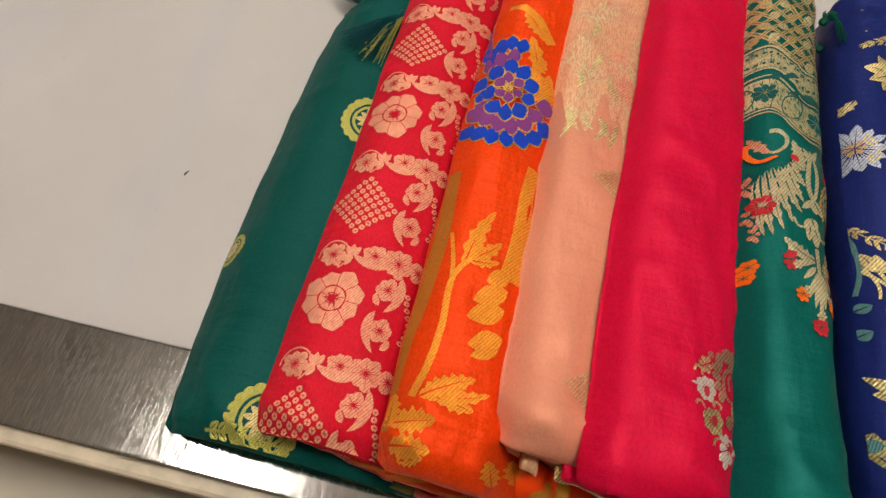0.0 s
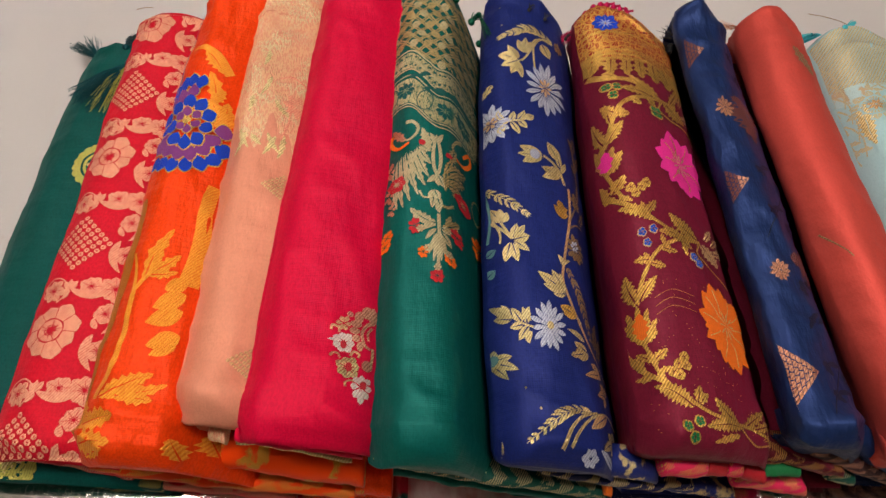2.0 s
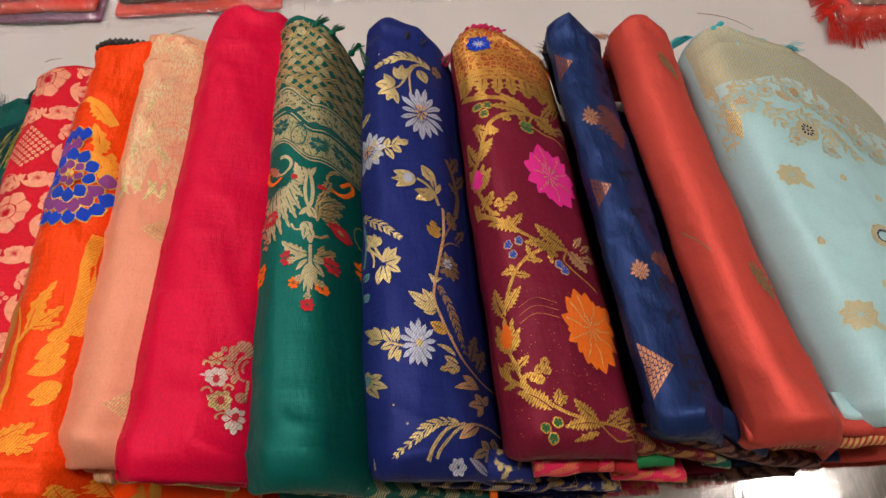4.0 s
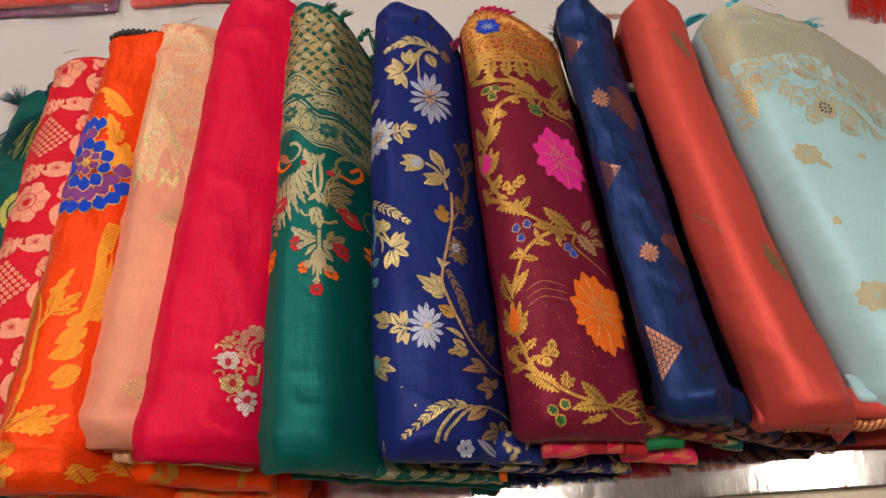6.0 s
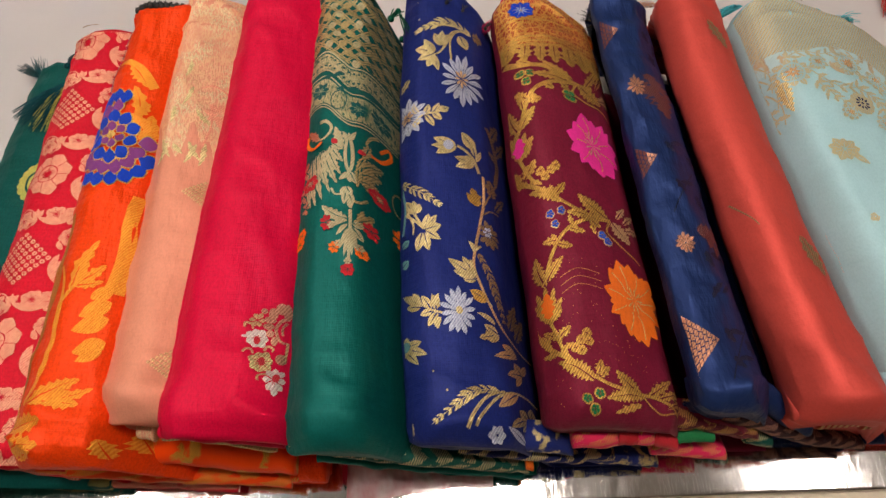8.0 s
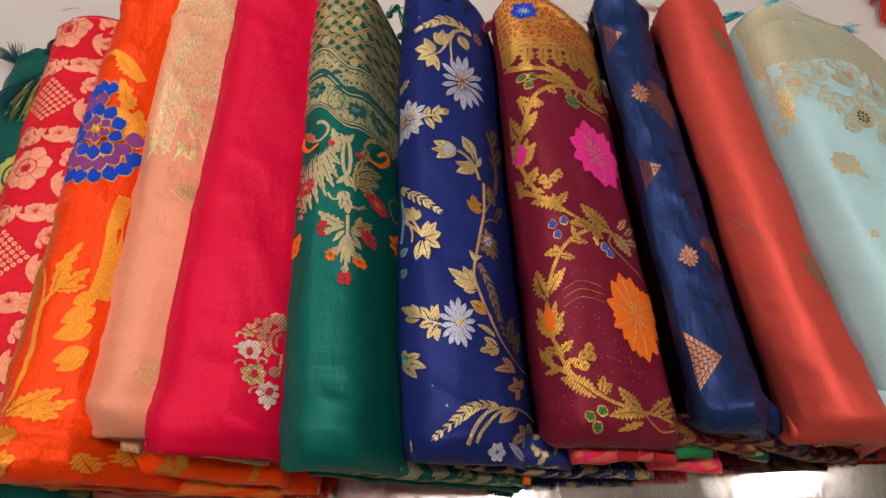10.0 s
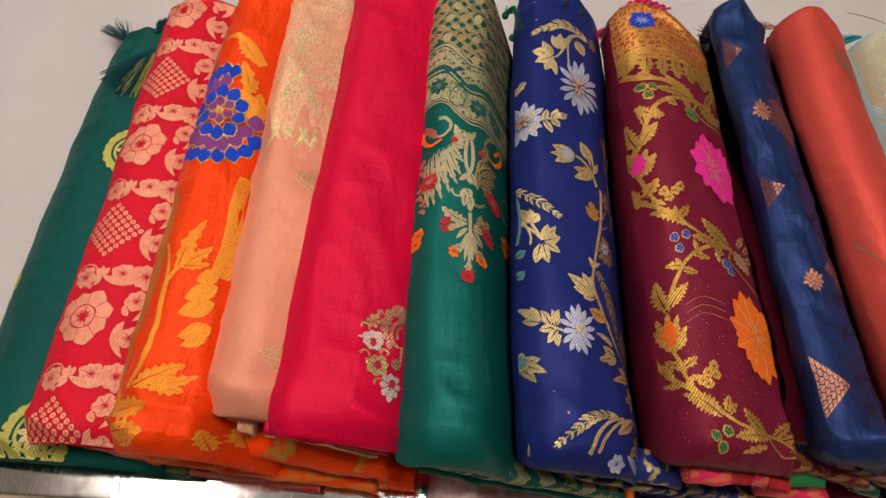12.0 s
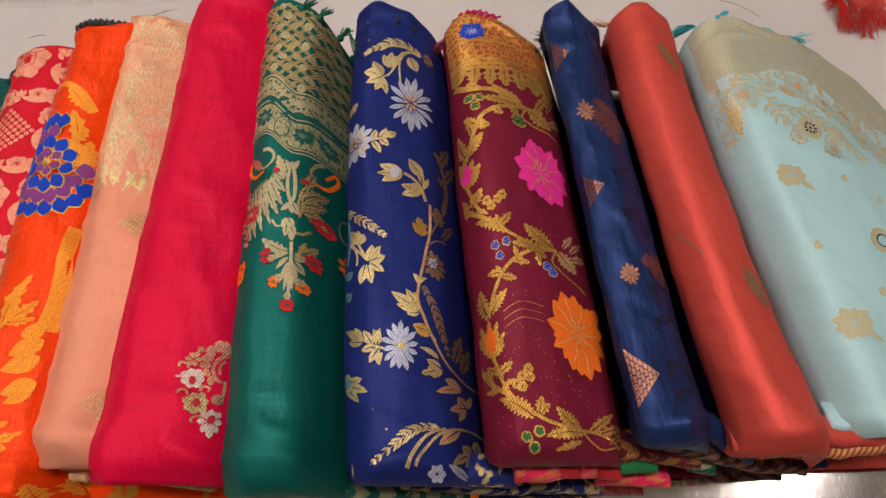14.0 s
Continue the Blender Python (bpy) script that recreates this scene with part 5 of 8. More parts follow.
stem(N, DULLGOLD, 0.0014, 0.0014, [(0.3502, 0.2046), (0.3571, 0.2195), (0.3661, 0.2425)])
stem(N, DULLGOLD, 0.0014, 0.0014, [(0.3489, 0.1981), (0.3567, 0.2055), (0.3645, 0.2093)])
leaf(N, DULLGOLD, 0.3595, 0.2203, 93, 0.0165, 0.0104, 0, 3)
leaf(N, DULLGOLD, 0.3617, 0.2099, 67, 0.0247, 0.0050, 0, 3)
bloom(N, DULLGOLD, 0.3547, 0.1833, 0.0084, 10, 1.39, 0.90, 0, label="bronze woven flower")
bloom(N, SILVER, 0.3535, 0.1848, 0.0035, 6, 1.35, 0.80, 0, name="flower_centre", lift=0.0011)
leaf(N, PALEGOLD, 0.3422, 0.1651, 96, 0.0093, 0.0035, 50)
leaf(N, PALEGOLD, 0.3418, 0.1661, 56, 0.0084, 0.0031, -40)
leaf(N, PALEGOLD, 0.3423, 0.1442, 146, 0.0242, 0.0085)
leaf(N, PALEGOLD, 0.3423, 0.1451, 122, 0.0178, 0.0073)
leaf(N, PALEGOLD, 0.3414, 0.1441, 165, 0.0162, 0.0067)
leaf(N, PALEGOLD, 0.3422, 0.1433, -169, 0.0095, 0.0058)
leaf(N, PALEGOLD, 0.3408, 0.1486, 101, 0.0103, 0.0037)
bloom(N, SILVER, 0.3277, 0.1170, 0.0128, 14, 1.41, 0.82, 9, name="silver_flower", label="silver woven flower")
bloom(N, SILVER, 0.3281, 0.1169, 0.0066, 9, 1.32, 0.90, 0, lift=0.0011)
dot(N, PALEGOLD, 0.3286, 0.1173, 0.0025, 1.23, name="flower_centre", lift=0.0014)
stem(N, PALEGOLD, 0.0017, 0.0012, [(0.3164, 0.1154), (0.3095, 0.1174), (0.3025, 0.1218), (0.2906, 0.1314)])
leaf(N, PALEGOLD, 0.3025, 0.1209, 140, 0.0190, 0.0063)
leaf(N, PALEGOLD, 0.3017, 0.1202, 165, 0.0115, 0.0065)
leaf(N, PALEGOLD, 0.3008, 0.1235, 121, 0.0102, 0.0043)
leaf(N, PALEGOLD, 0.3087, 0.1178, 118, 0.0128, 0.0057, 10)
leaf(N, PALEGOLD, 0.3124, 0.1172, 96, 0.0121, 0.0052, 20)
leaf(N, PALEGOLD, 0.3095, 0.1165, -169, 0.0090, 0.0057)
leaf(N, PALEGOLD, 0.3132, 0.1158, -128, 0.0123, 0.0058, 10)
leaf(N, PALEGOLD, 0.3149, 0.1196, 133, 0.0106, 0.0047, -90)
leaf(N, PALEGOLD, 0.3154, 0.1120, -141, 0.0095, 0.0047, 90)
leaf(N, GOLD, 0.3497, 0.1281, 156, 0.0138, 0.0083)
leaf(N, GOLD, 0.3497, 0.1272, 175, 0.0108, 0.0053)
stem(N, PALEGOLD, 0.0015, 0.0015, [(0.3497, 0.1281), (0.3528, 0.1233)])
leaf(N, PALEGOLD, 0.3544, 0.1104, 135, 0.0151, 0.0039, 40)
leaf(N, PALEGOLD, 0.3555, 0.1027, -160, 0.0143, 0.0078, 0, 3)
leaf(N, PALEGOLD, 0.3556, 0.1036, 151, 0.0109, 0.0061)
leaf(N, PALEGOLD, 0.3564, 0.1030, -131, 0.0097, 0.0048)
plume(N, DULLGOLD, 0.0046, 0.0081, 14, [(0.3452, 0.1648), (0.3528, 0.1488), (0.3577, 0.1319), (0.3625, 0.1142)], "bronze woven plume")
leaf(N, DULLGOLD, 0.3660, 0.1122, 74, 0.0263, 0.0083, 0, 4)
leaf(N, DULLGOLD, 0.3713, 0.1072, 70, 0.0251, 0.0080, 0, 4)
leaf(N, PALEGOLD, 0.2882, 0.0938, 74, 0.0078, 0.0075)
leaf(N, PALEGOLD, 0.2882, 0.0938, 5, 0.0131, 0.0068)
leaf(N, PALEGOLD, 0.2882, 0.0938, -26, 0.0189, 0.0061)
leaf(N, PALEGOLD, 0.2882, 0.0938, -53, 0.0176, 0.0057)
leaf(N, PALEGOLD, 0.2882, 0.0938, -68, 0.0076, 0.0050)
dot(N, T_SAGE, 0.2892, 0.0941, 0.0041, 0.92, name="flower_centre", lift=0.0014)
leaf(N, OLDGOLD, 0.3707, 0.0925, -161, 0.0200, 0.0056)
leaf(N, OLDGOLD, 0.3699, 0.0936, 167, 0.0118, 0.0076)
leaf(N, OLDGOLD, 0.3707, 0.0925, 175, 0.0083, 0.0072)
leaf(N, OLDGOLD, 0.3738, 0.0805, -154, 0.0145, 0.0062)
leaf(N, OLDGOLD, 0.3728, 0.0809, 137, 0.0077, 0.0080)
leaf(N, OLDGOLD, 0.3726, 0.0788, -117, 0.0117, 0.0045)
leaf(N, OLDGOLD, 0.3738, 0.0805, 66, 0.0121, 0.0046)
plume(N, PALEGOLD, 0.0051, 0.0091, 12, [(0.3532, 0.0612), (0.3426, 0.0611), (0.3320, 0.0567), (0.3203, 0.0477), (0.3076, 0.0378)], "gold woven plume")
stem(N, PALEGOLD, 0.0028, 0.0016, [(0.3306, 0.0354), (0.3368, 0.0477), (0.3454, 0.0566), (0.3572, 0.0610)])
stem(N, PALEGOLD, 0.0021, 0.0017, [(0.3362, 0.0366), (0.3412, 0.0452), (0.3521, 0.0564), (0.3647, 0.0614), (0.3767, 0.0635), (0.3871, 0.0619)])
leaf(N, OLDGOLD, 0.3674, 0.0618, -143, 0.0188, 0.0075)
stem(N, OLDGOLD, 0.0020, 0.0020, [(0.3653, 0.0444), (0.3801, 0.0497), (0.3942, 0.0502)])
leaf(N, PALEGOLD, 0.3749, 0.0477, 150, 0.0077, 0.0079)
leaf(N, PALEGOLD, 0.3801, 0.0497, 93, 0.0084, 0.0081)
leaf(N, PALEGOLD, 0.3723, 0.0466, -144, 0.0142, 0.0057)
leaf(N, PALEGOLD, 0.3784, 0.0481, -130, 0.0134, 0.0055)
leaf(N, PALEGOLD, 0.3872, 0.0503, -115, 0.0107, 0.0067)
leaf(N, PALEGOLD, 0.3913, 0.0506, 57, 0.0149, 0.0063)
Motif(N, SILVER).flower(0.350, 0.032, 0.006, 6, 0.8).petal(0.372, 0.030, 150, 0.016, 0.006).petal(0.378, 0.030, 110, 0.014, 0.006).petal(0.384, 0.030, 80, 0.012, 0.006).done("silver_flower")
m = Motif(N, PALEGOLD, 0.0006)
for x, y in ((0.303, 0.428), (0.318, 0.06), (0.309, 0.073), (0.304, 0.405)):
    m.disc(x, y, 0.0009, 6)
m.done("sequin_fleck")

# maroon saree: brocade end, running vine, pink and orange flowers
M = "maroon"
MAROON_BROCADE = brocade("maroon_gold_brocade", (0.36, 0.022, 0.014), (0.88, 0.46, 0.10), "scroll", 165, 0.5, 0.6)
panel(M, "brocade_end", MAROON_BROCADE, 0.0, 0.10, lambda d: 0.364 + 0.02 * d, label="gold scroll brocade end")
for o in (0.366, 0.371, 0.376, 0.398):
    Motif(M, GOLD, 0.0007).ribbon([(0.377 + d, o + 0.02 * d) for d in (0.0015, 0.02, 0.04, 0.06, 0.09)], 0.0022, 0.0022, 8).done("border_line")
Motif(M, T_BLUE, 0.0009).flower(0.398, 0.409, 0.0125, 9, 0.9, 10, 0.75).done("blue_flower", "cobalt blue woven flower")
Motif(M, SILVER, 0.0012).flower(0.398, 0.409, 0.006, 9, 0.3, 10, 0.75).done("flower_centre")
leaf(M, GOLD, 0.3799, 0.3775, -104, 0.0237, 0.0120, 0, 4, name="palm_leaf")
leaf(M, GOLD, 0.3850, 0.3770, -98, 0.0229, 0.0206, 0, 4, name="palm_leaf")
leaf(M, GOLD, 0.3983, 0.3672, -99, 0.0224, 0.0129, 0, 4, name="palm_leaf")
leaf(M, GOLD, 0.4117, 0.3673, -96, 0.0222, 0.0123, 0, 4, name="palm_leaf")
leaf(M, GOLD, 0.4233, 0.3670, -89, 0.0206, 0.0135, 0, 4, name="palm_leaf")
leaf(M, GOLD, 0.4365, 0.3680, -85, 0.0216, 0.0168, 0, 4, name="palm_leaf")
leaf(M, GOLD, 0.4493, 0.3700, -80, 0.0227, 0.0180, 0, 4, name="palm_leaf")
leaf(M, GOLD, 0.4615, 0.3694, -83, 0.0233, 0.0166, 0, 4, name="palm_leaf")
stem(M, GOLD, 0.0045, 0.0037, [(0.3792, 0.3536), (0.3930, 0.3420), (0.4105, 0.3408), (0.4253, 0.3349), (0.4402, 0.3271), (0.4558, 0.3300)])
leaf(M, GOLD, 0.4369, 0.3305, 157, 0.0299, 0.0113, -15, 6)
leaf(M, GOLD, 0.4281, 0.3289, 167, 0.0283, 0.0094, 20, 6)
leaf(M, GOLD, 0.4003, 0.3405, 143, 0.0145, 0.0065, 0, 3)
stem(M, GOLD, 0.0043, 0.0031, [(0.4402, 0.3271), (0.4240, 0.3251), (0.4097, 0.3202), (0.3996, 0.3126), (0.3932, 0.3011), (0.3881, 0.2851), (0.3843, 0.2728)])
leaf(M, GOLD, 0.4099, 0.3215, -41, 0.0103, 0.0084, 0, 3)
leaf(M, GOLD, 0.4256, 0.3257, -60, 0.0118, 0.0076, 0, 3)
leaf(M, GOLD, 0.3945, 0.3044, 133, 0.0140, 0.0076, 0, 4)
leaf(M, GOLD, 0.3935, 0.3036, 0, 0.0125, 0.0099, 0, 4)
leaf(M, GOLD, 0.3979, 0.3099, -74, 0.0104, 0.0052, 0, 3)
leaf(M, GOLD, 0.3853, 0.2741, 110, 0.0303, 0.0086, -20, 6)
leaf(M, GOLD, 0.3864, 0.2763, 65, 0.0231, 0.0102, -20, 6)
leaf(M, GOLD, 0.3904, 0.2954, 97, 0.0207, 0.0052, 0, 3)
stem(M, GOLD, 0.0025, 0.0017, [(0.4402, 0.3271), (0.4353, 0.3157), (0.4459, 0.3101), (0.4610, 0.3072), (0.4730, 0.2953)])
leaf(M, GOLD, 0.4418, 0.3268, -34, 0.0245, 0.0166, 0, 6)
leaf(M, GOLD, 0.4485, 0.3274, 59, 0.0340, 0.0082, 0, 5)
leaf(M, GOLD, 0.4590, 0.3289, 67, 0.1015, 0.0070, 0, 4)
leaf(M, OLDGOLD, 0.4612, 0.3179, 40, 0.0199, 0.0090, 0, 3)
bloom(M, GOLD, 0.3902, 0.3326, 0.0047, 4, 1.07, 1.00, 45, name="flower_outline")
bloom(M, T_GREEN, 0.3902, 0.3326, 0.0035, 4, 1.07, 0.75, 45, name="small_flower", label="green thread flower", lift=0.001)
bloom(M, GOLD, 0.3948, 0.3231, 0.0041, 4, 1.19, 1.00, 45, name="flower_outline")
bloom(M, T_GREEN, 0.3948, 0.3231, 0.0031, 4, 1.19, 0.75, 45, name="small_flower", label="green thread flower", lift=0.001)
bloom(M, GOLD, 0.3984, 0.3314, 0.0041, 4, 1.26, 1.00, 45, name="flower_outline")
bloom(M, T_GREEN, 0.3984, 0.3314, 0.0031, 4, 1.26, 0.75, 45, name="small_flower", label="green thread flower", lift=0.001)
bloom(M, GOLD, 0.4314, 0.3104, 0.0063, 4, 1.22, 1.00, 45, name="flower_outline")
bloom(M, T_GREEN, 0.4314, 0.3104, 0.0051, 4, 1.22, 0.80, 45, name="small_flower", label="green thread flower", lift=0.001)
stem(M, GOLD, 0.0023, 0.0023, [(0.3831, 0.2521), (0.3867, 0.2376), (0.3915, 0.2234)])
leaf(M, GOLD, 0.3833, 0.2495, 100, 0.0275, 0.0062, 0, 4, name="bud")
leaf(M, GOLD, 0.3833, 0.2495, 91, 0.0274, 0.0075, 0, 4, name="bud")
leaf(M, GOLD, 0.3833, 0.2495, 75, 0.0227, 0.0079, 0, 4, name="bud")
leaf(M, GOLD, 0.3833, 0.2495, 53, 0.0188, 0.0087, 0, 4, name="bud")
leaf(M, GOLD, 0.3833, 0.2495, 30, 0.0108, 0.0076, 0, 4, name="bud")
leaf(M, T_PINK, 0.3839, 0.2512, 89, 0.0184, 0.0087, 0, 3, name="bud_heart", lift=0.0014, label="magenta bud heart")
leaf(M, T_PINK, 0.4460, 0.2627, 101, 0.0323, 0.0198, name="pink_petal", lift=0.0008, label="magenta woven petal")
leaf(M, T_PINK, 0.4460, 0.2627, 85, 0.0281, 0.0183, name="pink_petal", lift=0.00082, label="magenta woven petal")
leaf(M, T_PINK, 0.4460, 0.2627, 64, 0.0298, 0.0140, name="pink_petal", lift=0.00084, label="magenta woven petal")
leaf(M, T_PINK, 0.4460, 0.2627, 49, 0.0269, 0.0140, name="pink_petal", lift=0.00086, label="magenta woven petal")
leaf(M, T_PINK, 0.4460, 0.2627, 26, 0.0213, 0.0180, name="pink_petal", lift=0.00088, label="magenta woven petal")
leaf(M, T_PINK, 0.4460, 0.2627, 12, 0.0255, 0.0209, name="pink_petal", lift=0.0009, label="magenta woven petal")
leaf(M, T_PINK, 0.4460, 0.2627, -24, 0.0263, 0.0218, name="pink_petal", lift=0.00092, label="magenta woven petal")
leaf(M, T_PINK, 0.4460, 0.2627, -60, 0.0315, 0.0214, name="pink_petal", lift=0.00094, label="magenta woven petal")
leaf(M, T_PINK, 0.4460, 0.2627, -79, 0.0294, 0.0204, name="pink_petal", lift=0.00096, label="magenta woven petal")
leaf(M, T_PINK, 0.4460, 0.2627, -99, 0.0249, 0.0169, name="pink_petal", lift=0.00098, label="magenta woven petal")
leaf(M, T_PINK, 0.4460, 0.2627, -122, 0.0257, 0.0134, name="pink_petal", lift=0.001, label="magenta woven petal")
leaf(M, T_PINK, 0.4460, 0.2627, -153, 0.0236, 0.0157, name="pink_petal", lift=0.00102, label="magenta woven petal")
leaf(M, T_PINK, 0.4460, 0.2627, 175, 0.0173, 0.0191, name="pink_petal", lift=0.00104, label="magenta woven petal")
leaf(M, T_PINK, 0.4460, 0.2627, 159, 0.0239, 0.0195, name="pink_petal", lift=0.00106, label="magenta woven petal")
leaf(M, T_PINK, 0.4460, 0.2627, 127, 0.0249, 0.0203, name="pink_petal", lift=0.00108, label="magenta woven petal")
stem(M, GOLD, 0.0011, 0.0011, [(0.4442, 0.2721), (0.4443, 0.2807), (0.4406, 0.2894)], name="petal_vein", lift=0.0017)
stem(M, GOLD, 0.0008, 0.0008, [(0.4499, 0.2706), (0.4549, 0.2781), (0.4571, 0.2853)], name="petal_vein", lift=0.0017)
stem(M, GOLD, 0.0010, 0.0010, [(0.4516, 0.2653), (0.4581, 0.2681), (0.4620, 0.2699)], name="petal_vein", lift=0.0017)
stem(M, GOLD, 0.0013, 0.0013, [(0.4527, 0.2584), (0.4601, 0.2558), (0.4654, 0.2515)], name="petal_vein", lift=0.0017)
stem(M, GOLD, 0.0012, 0.0012, [(0.4478, 0.2539), (0.4509, 0.2475), (0.4509, 0.2381)], name="petal_vein", lift=0.0017)
stem(M, GOLD, 0.0008, 0.0008, [(0.4418, 0.2558), (0.4399, 0.2508), (0.4343, 0.2438)], name="petal_vein", lift=0.0017)
stem(M, GOLD, 0.0012, 0.0012, [(0.4407, 0.2629), (0.4380, 0.2637), (0.4313, 0.2640)], name="petal_vein", lift=0.0017)
stem(M, GOLD, 0.0012, 0.0012, [(0.4415, 0.2685), (0.4395, 0.2741), (0.4335, 0.2796)], name="petal_vein", lift=0.0017)
bloom(M, OLDGOLD, 0.4460, 0.2627, 0.0079, 9, 1.64, 0.35, 0, name="flower_centre", lift=0.0019)
leaf(M, T_ORANGE, 0.4558, 0.1233, 104, 0.0330, 0.0171, name="orange_petal", lift=0.0008, label="orange woven petal")
leaf(M, T_ORANGE, 0.4558, 0.1233, 86, 0.0318, 0.0160, name="orange_petal", lift=0.00082, label="orange woven petal")
leaf(M, T_ORANGE, 0.4558, 0.1233, 72, 0.0267, 0.0148, name="orange_petal", lift=0.00084, label="orange woven petal")
leaf(M, T_ORANGE, 0.4558, 0.1233, 59, 0.0273, 0.0131, name="orange_petal", lift=0.00086, label="orange woven petal")
leaf(M, T_ORANGE, 0.4558, 0.1233, 44, 0.0391, 0.0130, name="orange_petal", lift=0.00088, label="orange woven petal")
leaf(M, T_ORANGE, 0.4558, 0.1233, 26, 0.0216, 0.0129, name="orange_petal", lift=0.0009, label="orange woven petal")
leaf(M, T_ORANGE, 0.4558, 0.1233, 15, 0.0277, 0.0149, name="orange_petal", lift=0.00092, label="orange woven petal")
leaf(M, T_ORANGE, 0.4558, 0.1233, -25, 0.0190, 0.0173, name="orange_petal", lift=0.00094, label="orange woven petal")
leaf(M, T_ORANGE, 0.4558, 0.1233, -23, 0.0268, 0.0171, name="orange_petal", lift=0.00096, label="orange woven petal")
leaf(M, T_ORANGE, 0.4558, 0.1233, -57, 0.0301, 0.0174, name="orange_petal", lift=0.00098, label="orange woven petal")
leaf(M, T_ORANGE, 0.4558, 0.1233, -78, 0.0331, 0.0164, name="orange_petal", lift=0.001, label="orange woven petal")
leaf(M, T_ORANGE, 0.4558, 0.1233, -91, 0.0302, 0.0152, name="orange_petal", lift=0.00102, label="orange woven petal")
leaf(M, T_ORANGE, 0.4558, 0.1233, -105, 0.0279, 0.0144, name="orange_petal", lift=0.00104, label="orange woven petal")
leaf(M, T_ORANGE, 0.4558, 0.1233, -124, 0.0233, 0.0124, name="orange_petal", lift=0.00106, label="orange woven petal")
leaf(M, T_ORANGE, 0.4558, 0.1233, -150, 0.0230, 0.0124, name="orange_petal", lift=0.00108, label="orange woven petal")
leaf(M, T_ORANGE, 0.4558, 0.1233, -172, 0.0194, 0.0134, name="orange_petal", lift=0.0011, label="orange woven petal")
leaf(M, T_ORANGE, 0.4558, 0.1233, 159, 0.0239, 0.0157, name="orange_petal", lift=0.00112, label="orange woven petal")
leaf(M, T_ORANGE, 0.4558, 0.1233, 130, 0.0244, 0.0164, name="orange_petal", lift=0.00114, label="orange woven petal")
leaf(M, T_ORANGE, 0.4558, 0.1233, 123, 0.0292, 0.0168, name="orange_petal", lift=0.00116, label="orange woven petal")
stem(M, OLDGOLD, 0.0009, 0.0009, [(0.4534, 0.1326), (0.4529, 0.1408), (0.4491, 0.1503)], name="petal_vein", lift=0.0017)
stem(M, OLDGOLD, 0.0007, 0.0007, [(0.4582, 0.1307), (0.4617, 0.1372), (0.4627, 0.1446)], name="petal_vein", lift=0.0017)
stem(M, OLDGOLD, 0.0007, 0.0007, [(0.4618, 0.1283), (0.4686, 0.1331), (0.4745, 0.1396)], name="petal_vein", lift=0.0017)
stem(M, OLDGOLD, 0.0009, 0.0009, [(0.4621, 0.1235), (0.4690, 0.1241), (0.4750, 0.1255)], name="petal_vein", lift=0.0017)
stem(M, OLDGOLD, 0.0010, 0.0010, [(0.4620, 0.1189), (0.4688, 0.1155), (0.4744, 0.1119)], name="petal_vein", lift=0.0017)
stem(M, OLDGOLD, 0.0009, 0.0009, [(0.4579, 0.1134), (0.4611, 0.1056), (0.4615, 0.0957)], name="petal_vein", lift=0.0017)
stem(M, OLDGOLD, 0.0009, 0.0009, [(0.4535, 0.1149), (0.4532, 0.1086), (0.4495, 0.1002)], name="petal_vein", lift=0.0017)
stem(M, OLDGOLD, 0.0007, 0.0007, [(0.4496, 0.1195), (0.4460, 0.1169), (0.4387, 0.1133)], name="petal_vein", lift=0.0017)
stem(M, OLDGOLD, 0.0009, 0.0009, [(0.4489, 0.1256), (0.4447, 0.1280), (0.4367, 0.1305)], name="petal_vein", lift=0.0017)
stem(M, OLDGOLD, 0.0009, 0.0009, [(0.4509, 0.1304), (0.4484, 0.1367), (0.4422, 0.1439)], name="petal_vein", lift=0.0017)
bloom(M, OLDGOLD, 0.4571, 0.1249, 0.0074, 10, 1.46, 0.35, 0, name="flower_centre", lift=0.0019)
stem(M, GOLD, 0.0033, 0.0028, [(0.3761, 0.2372), (0.3872, 0.2227), (0.4029, 0.2077), (0.4196, 0.1974), (0.4337, 0.1923), (0.4498, 0.1919)])
leaf(M, GOLD, 0.4102, 0.2012, 138, 0.0259, 0.0109, 25, 7)
leaf(M, GOLD, 0.4065, 0.2077, 53, 0.0144, 0.0068, 0, 4)
leaf(M, GOLD, 0.4080, 0.2055, 114, 0.0122, 0.0051, 0, 3)
leaf(M, GOLD, 0.4475, 0.1929, 152, 0.0286, 0.0139, -20, 8)
leaf(M, GOLD, 0.4335, 0.1913, 168, 0.0201, 0.0098, 20, 6)
leaf(M, GOLD, 0.3873, 0.2240, 151, 0.0095, 0.0062, 0, 3)
leaf(M, GOLD, 0.3860, 0.2291, 58, 0.0153, 0.0095, 0, 4)
leaf(M, GOLD, 0.3835, 0.2295, 111, 0.0121, 0.0049, 0, 3)
leaf(M, GOLD, 0.3895, 0.2250, -42, 0.0107, 0.0048, 0, 3)
bloom(M, GOLD, 0.4004, 0.2246, 0.0037, 5, 1.12, 0.95, 0, name="berry")
bloom(M, GOLD, 0.4056, 0.2307, 0.0037, 5, 1.18, 0.95, 0, name="berry")
bloom(M, GOLD, 0.4097, 0.2345, 0.0037, 5, 1.24, 0.95, 0, name="berry")
bloom(M, GOLD, 0.3973, 0.2300, 0.0037, 5, 1.13, 0.95, 0, name="berry")
stem(M, GOLD, 0.0031, 0.0022, [(0.4498, 0.1919), (0.4321, 0.1884), (0.4176, 0.1822), (0.4077, 0.1733), (0.3999, 0.1607), (0.3950, 0.1480), (0.3916, 0.1363)])
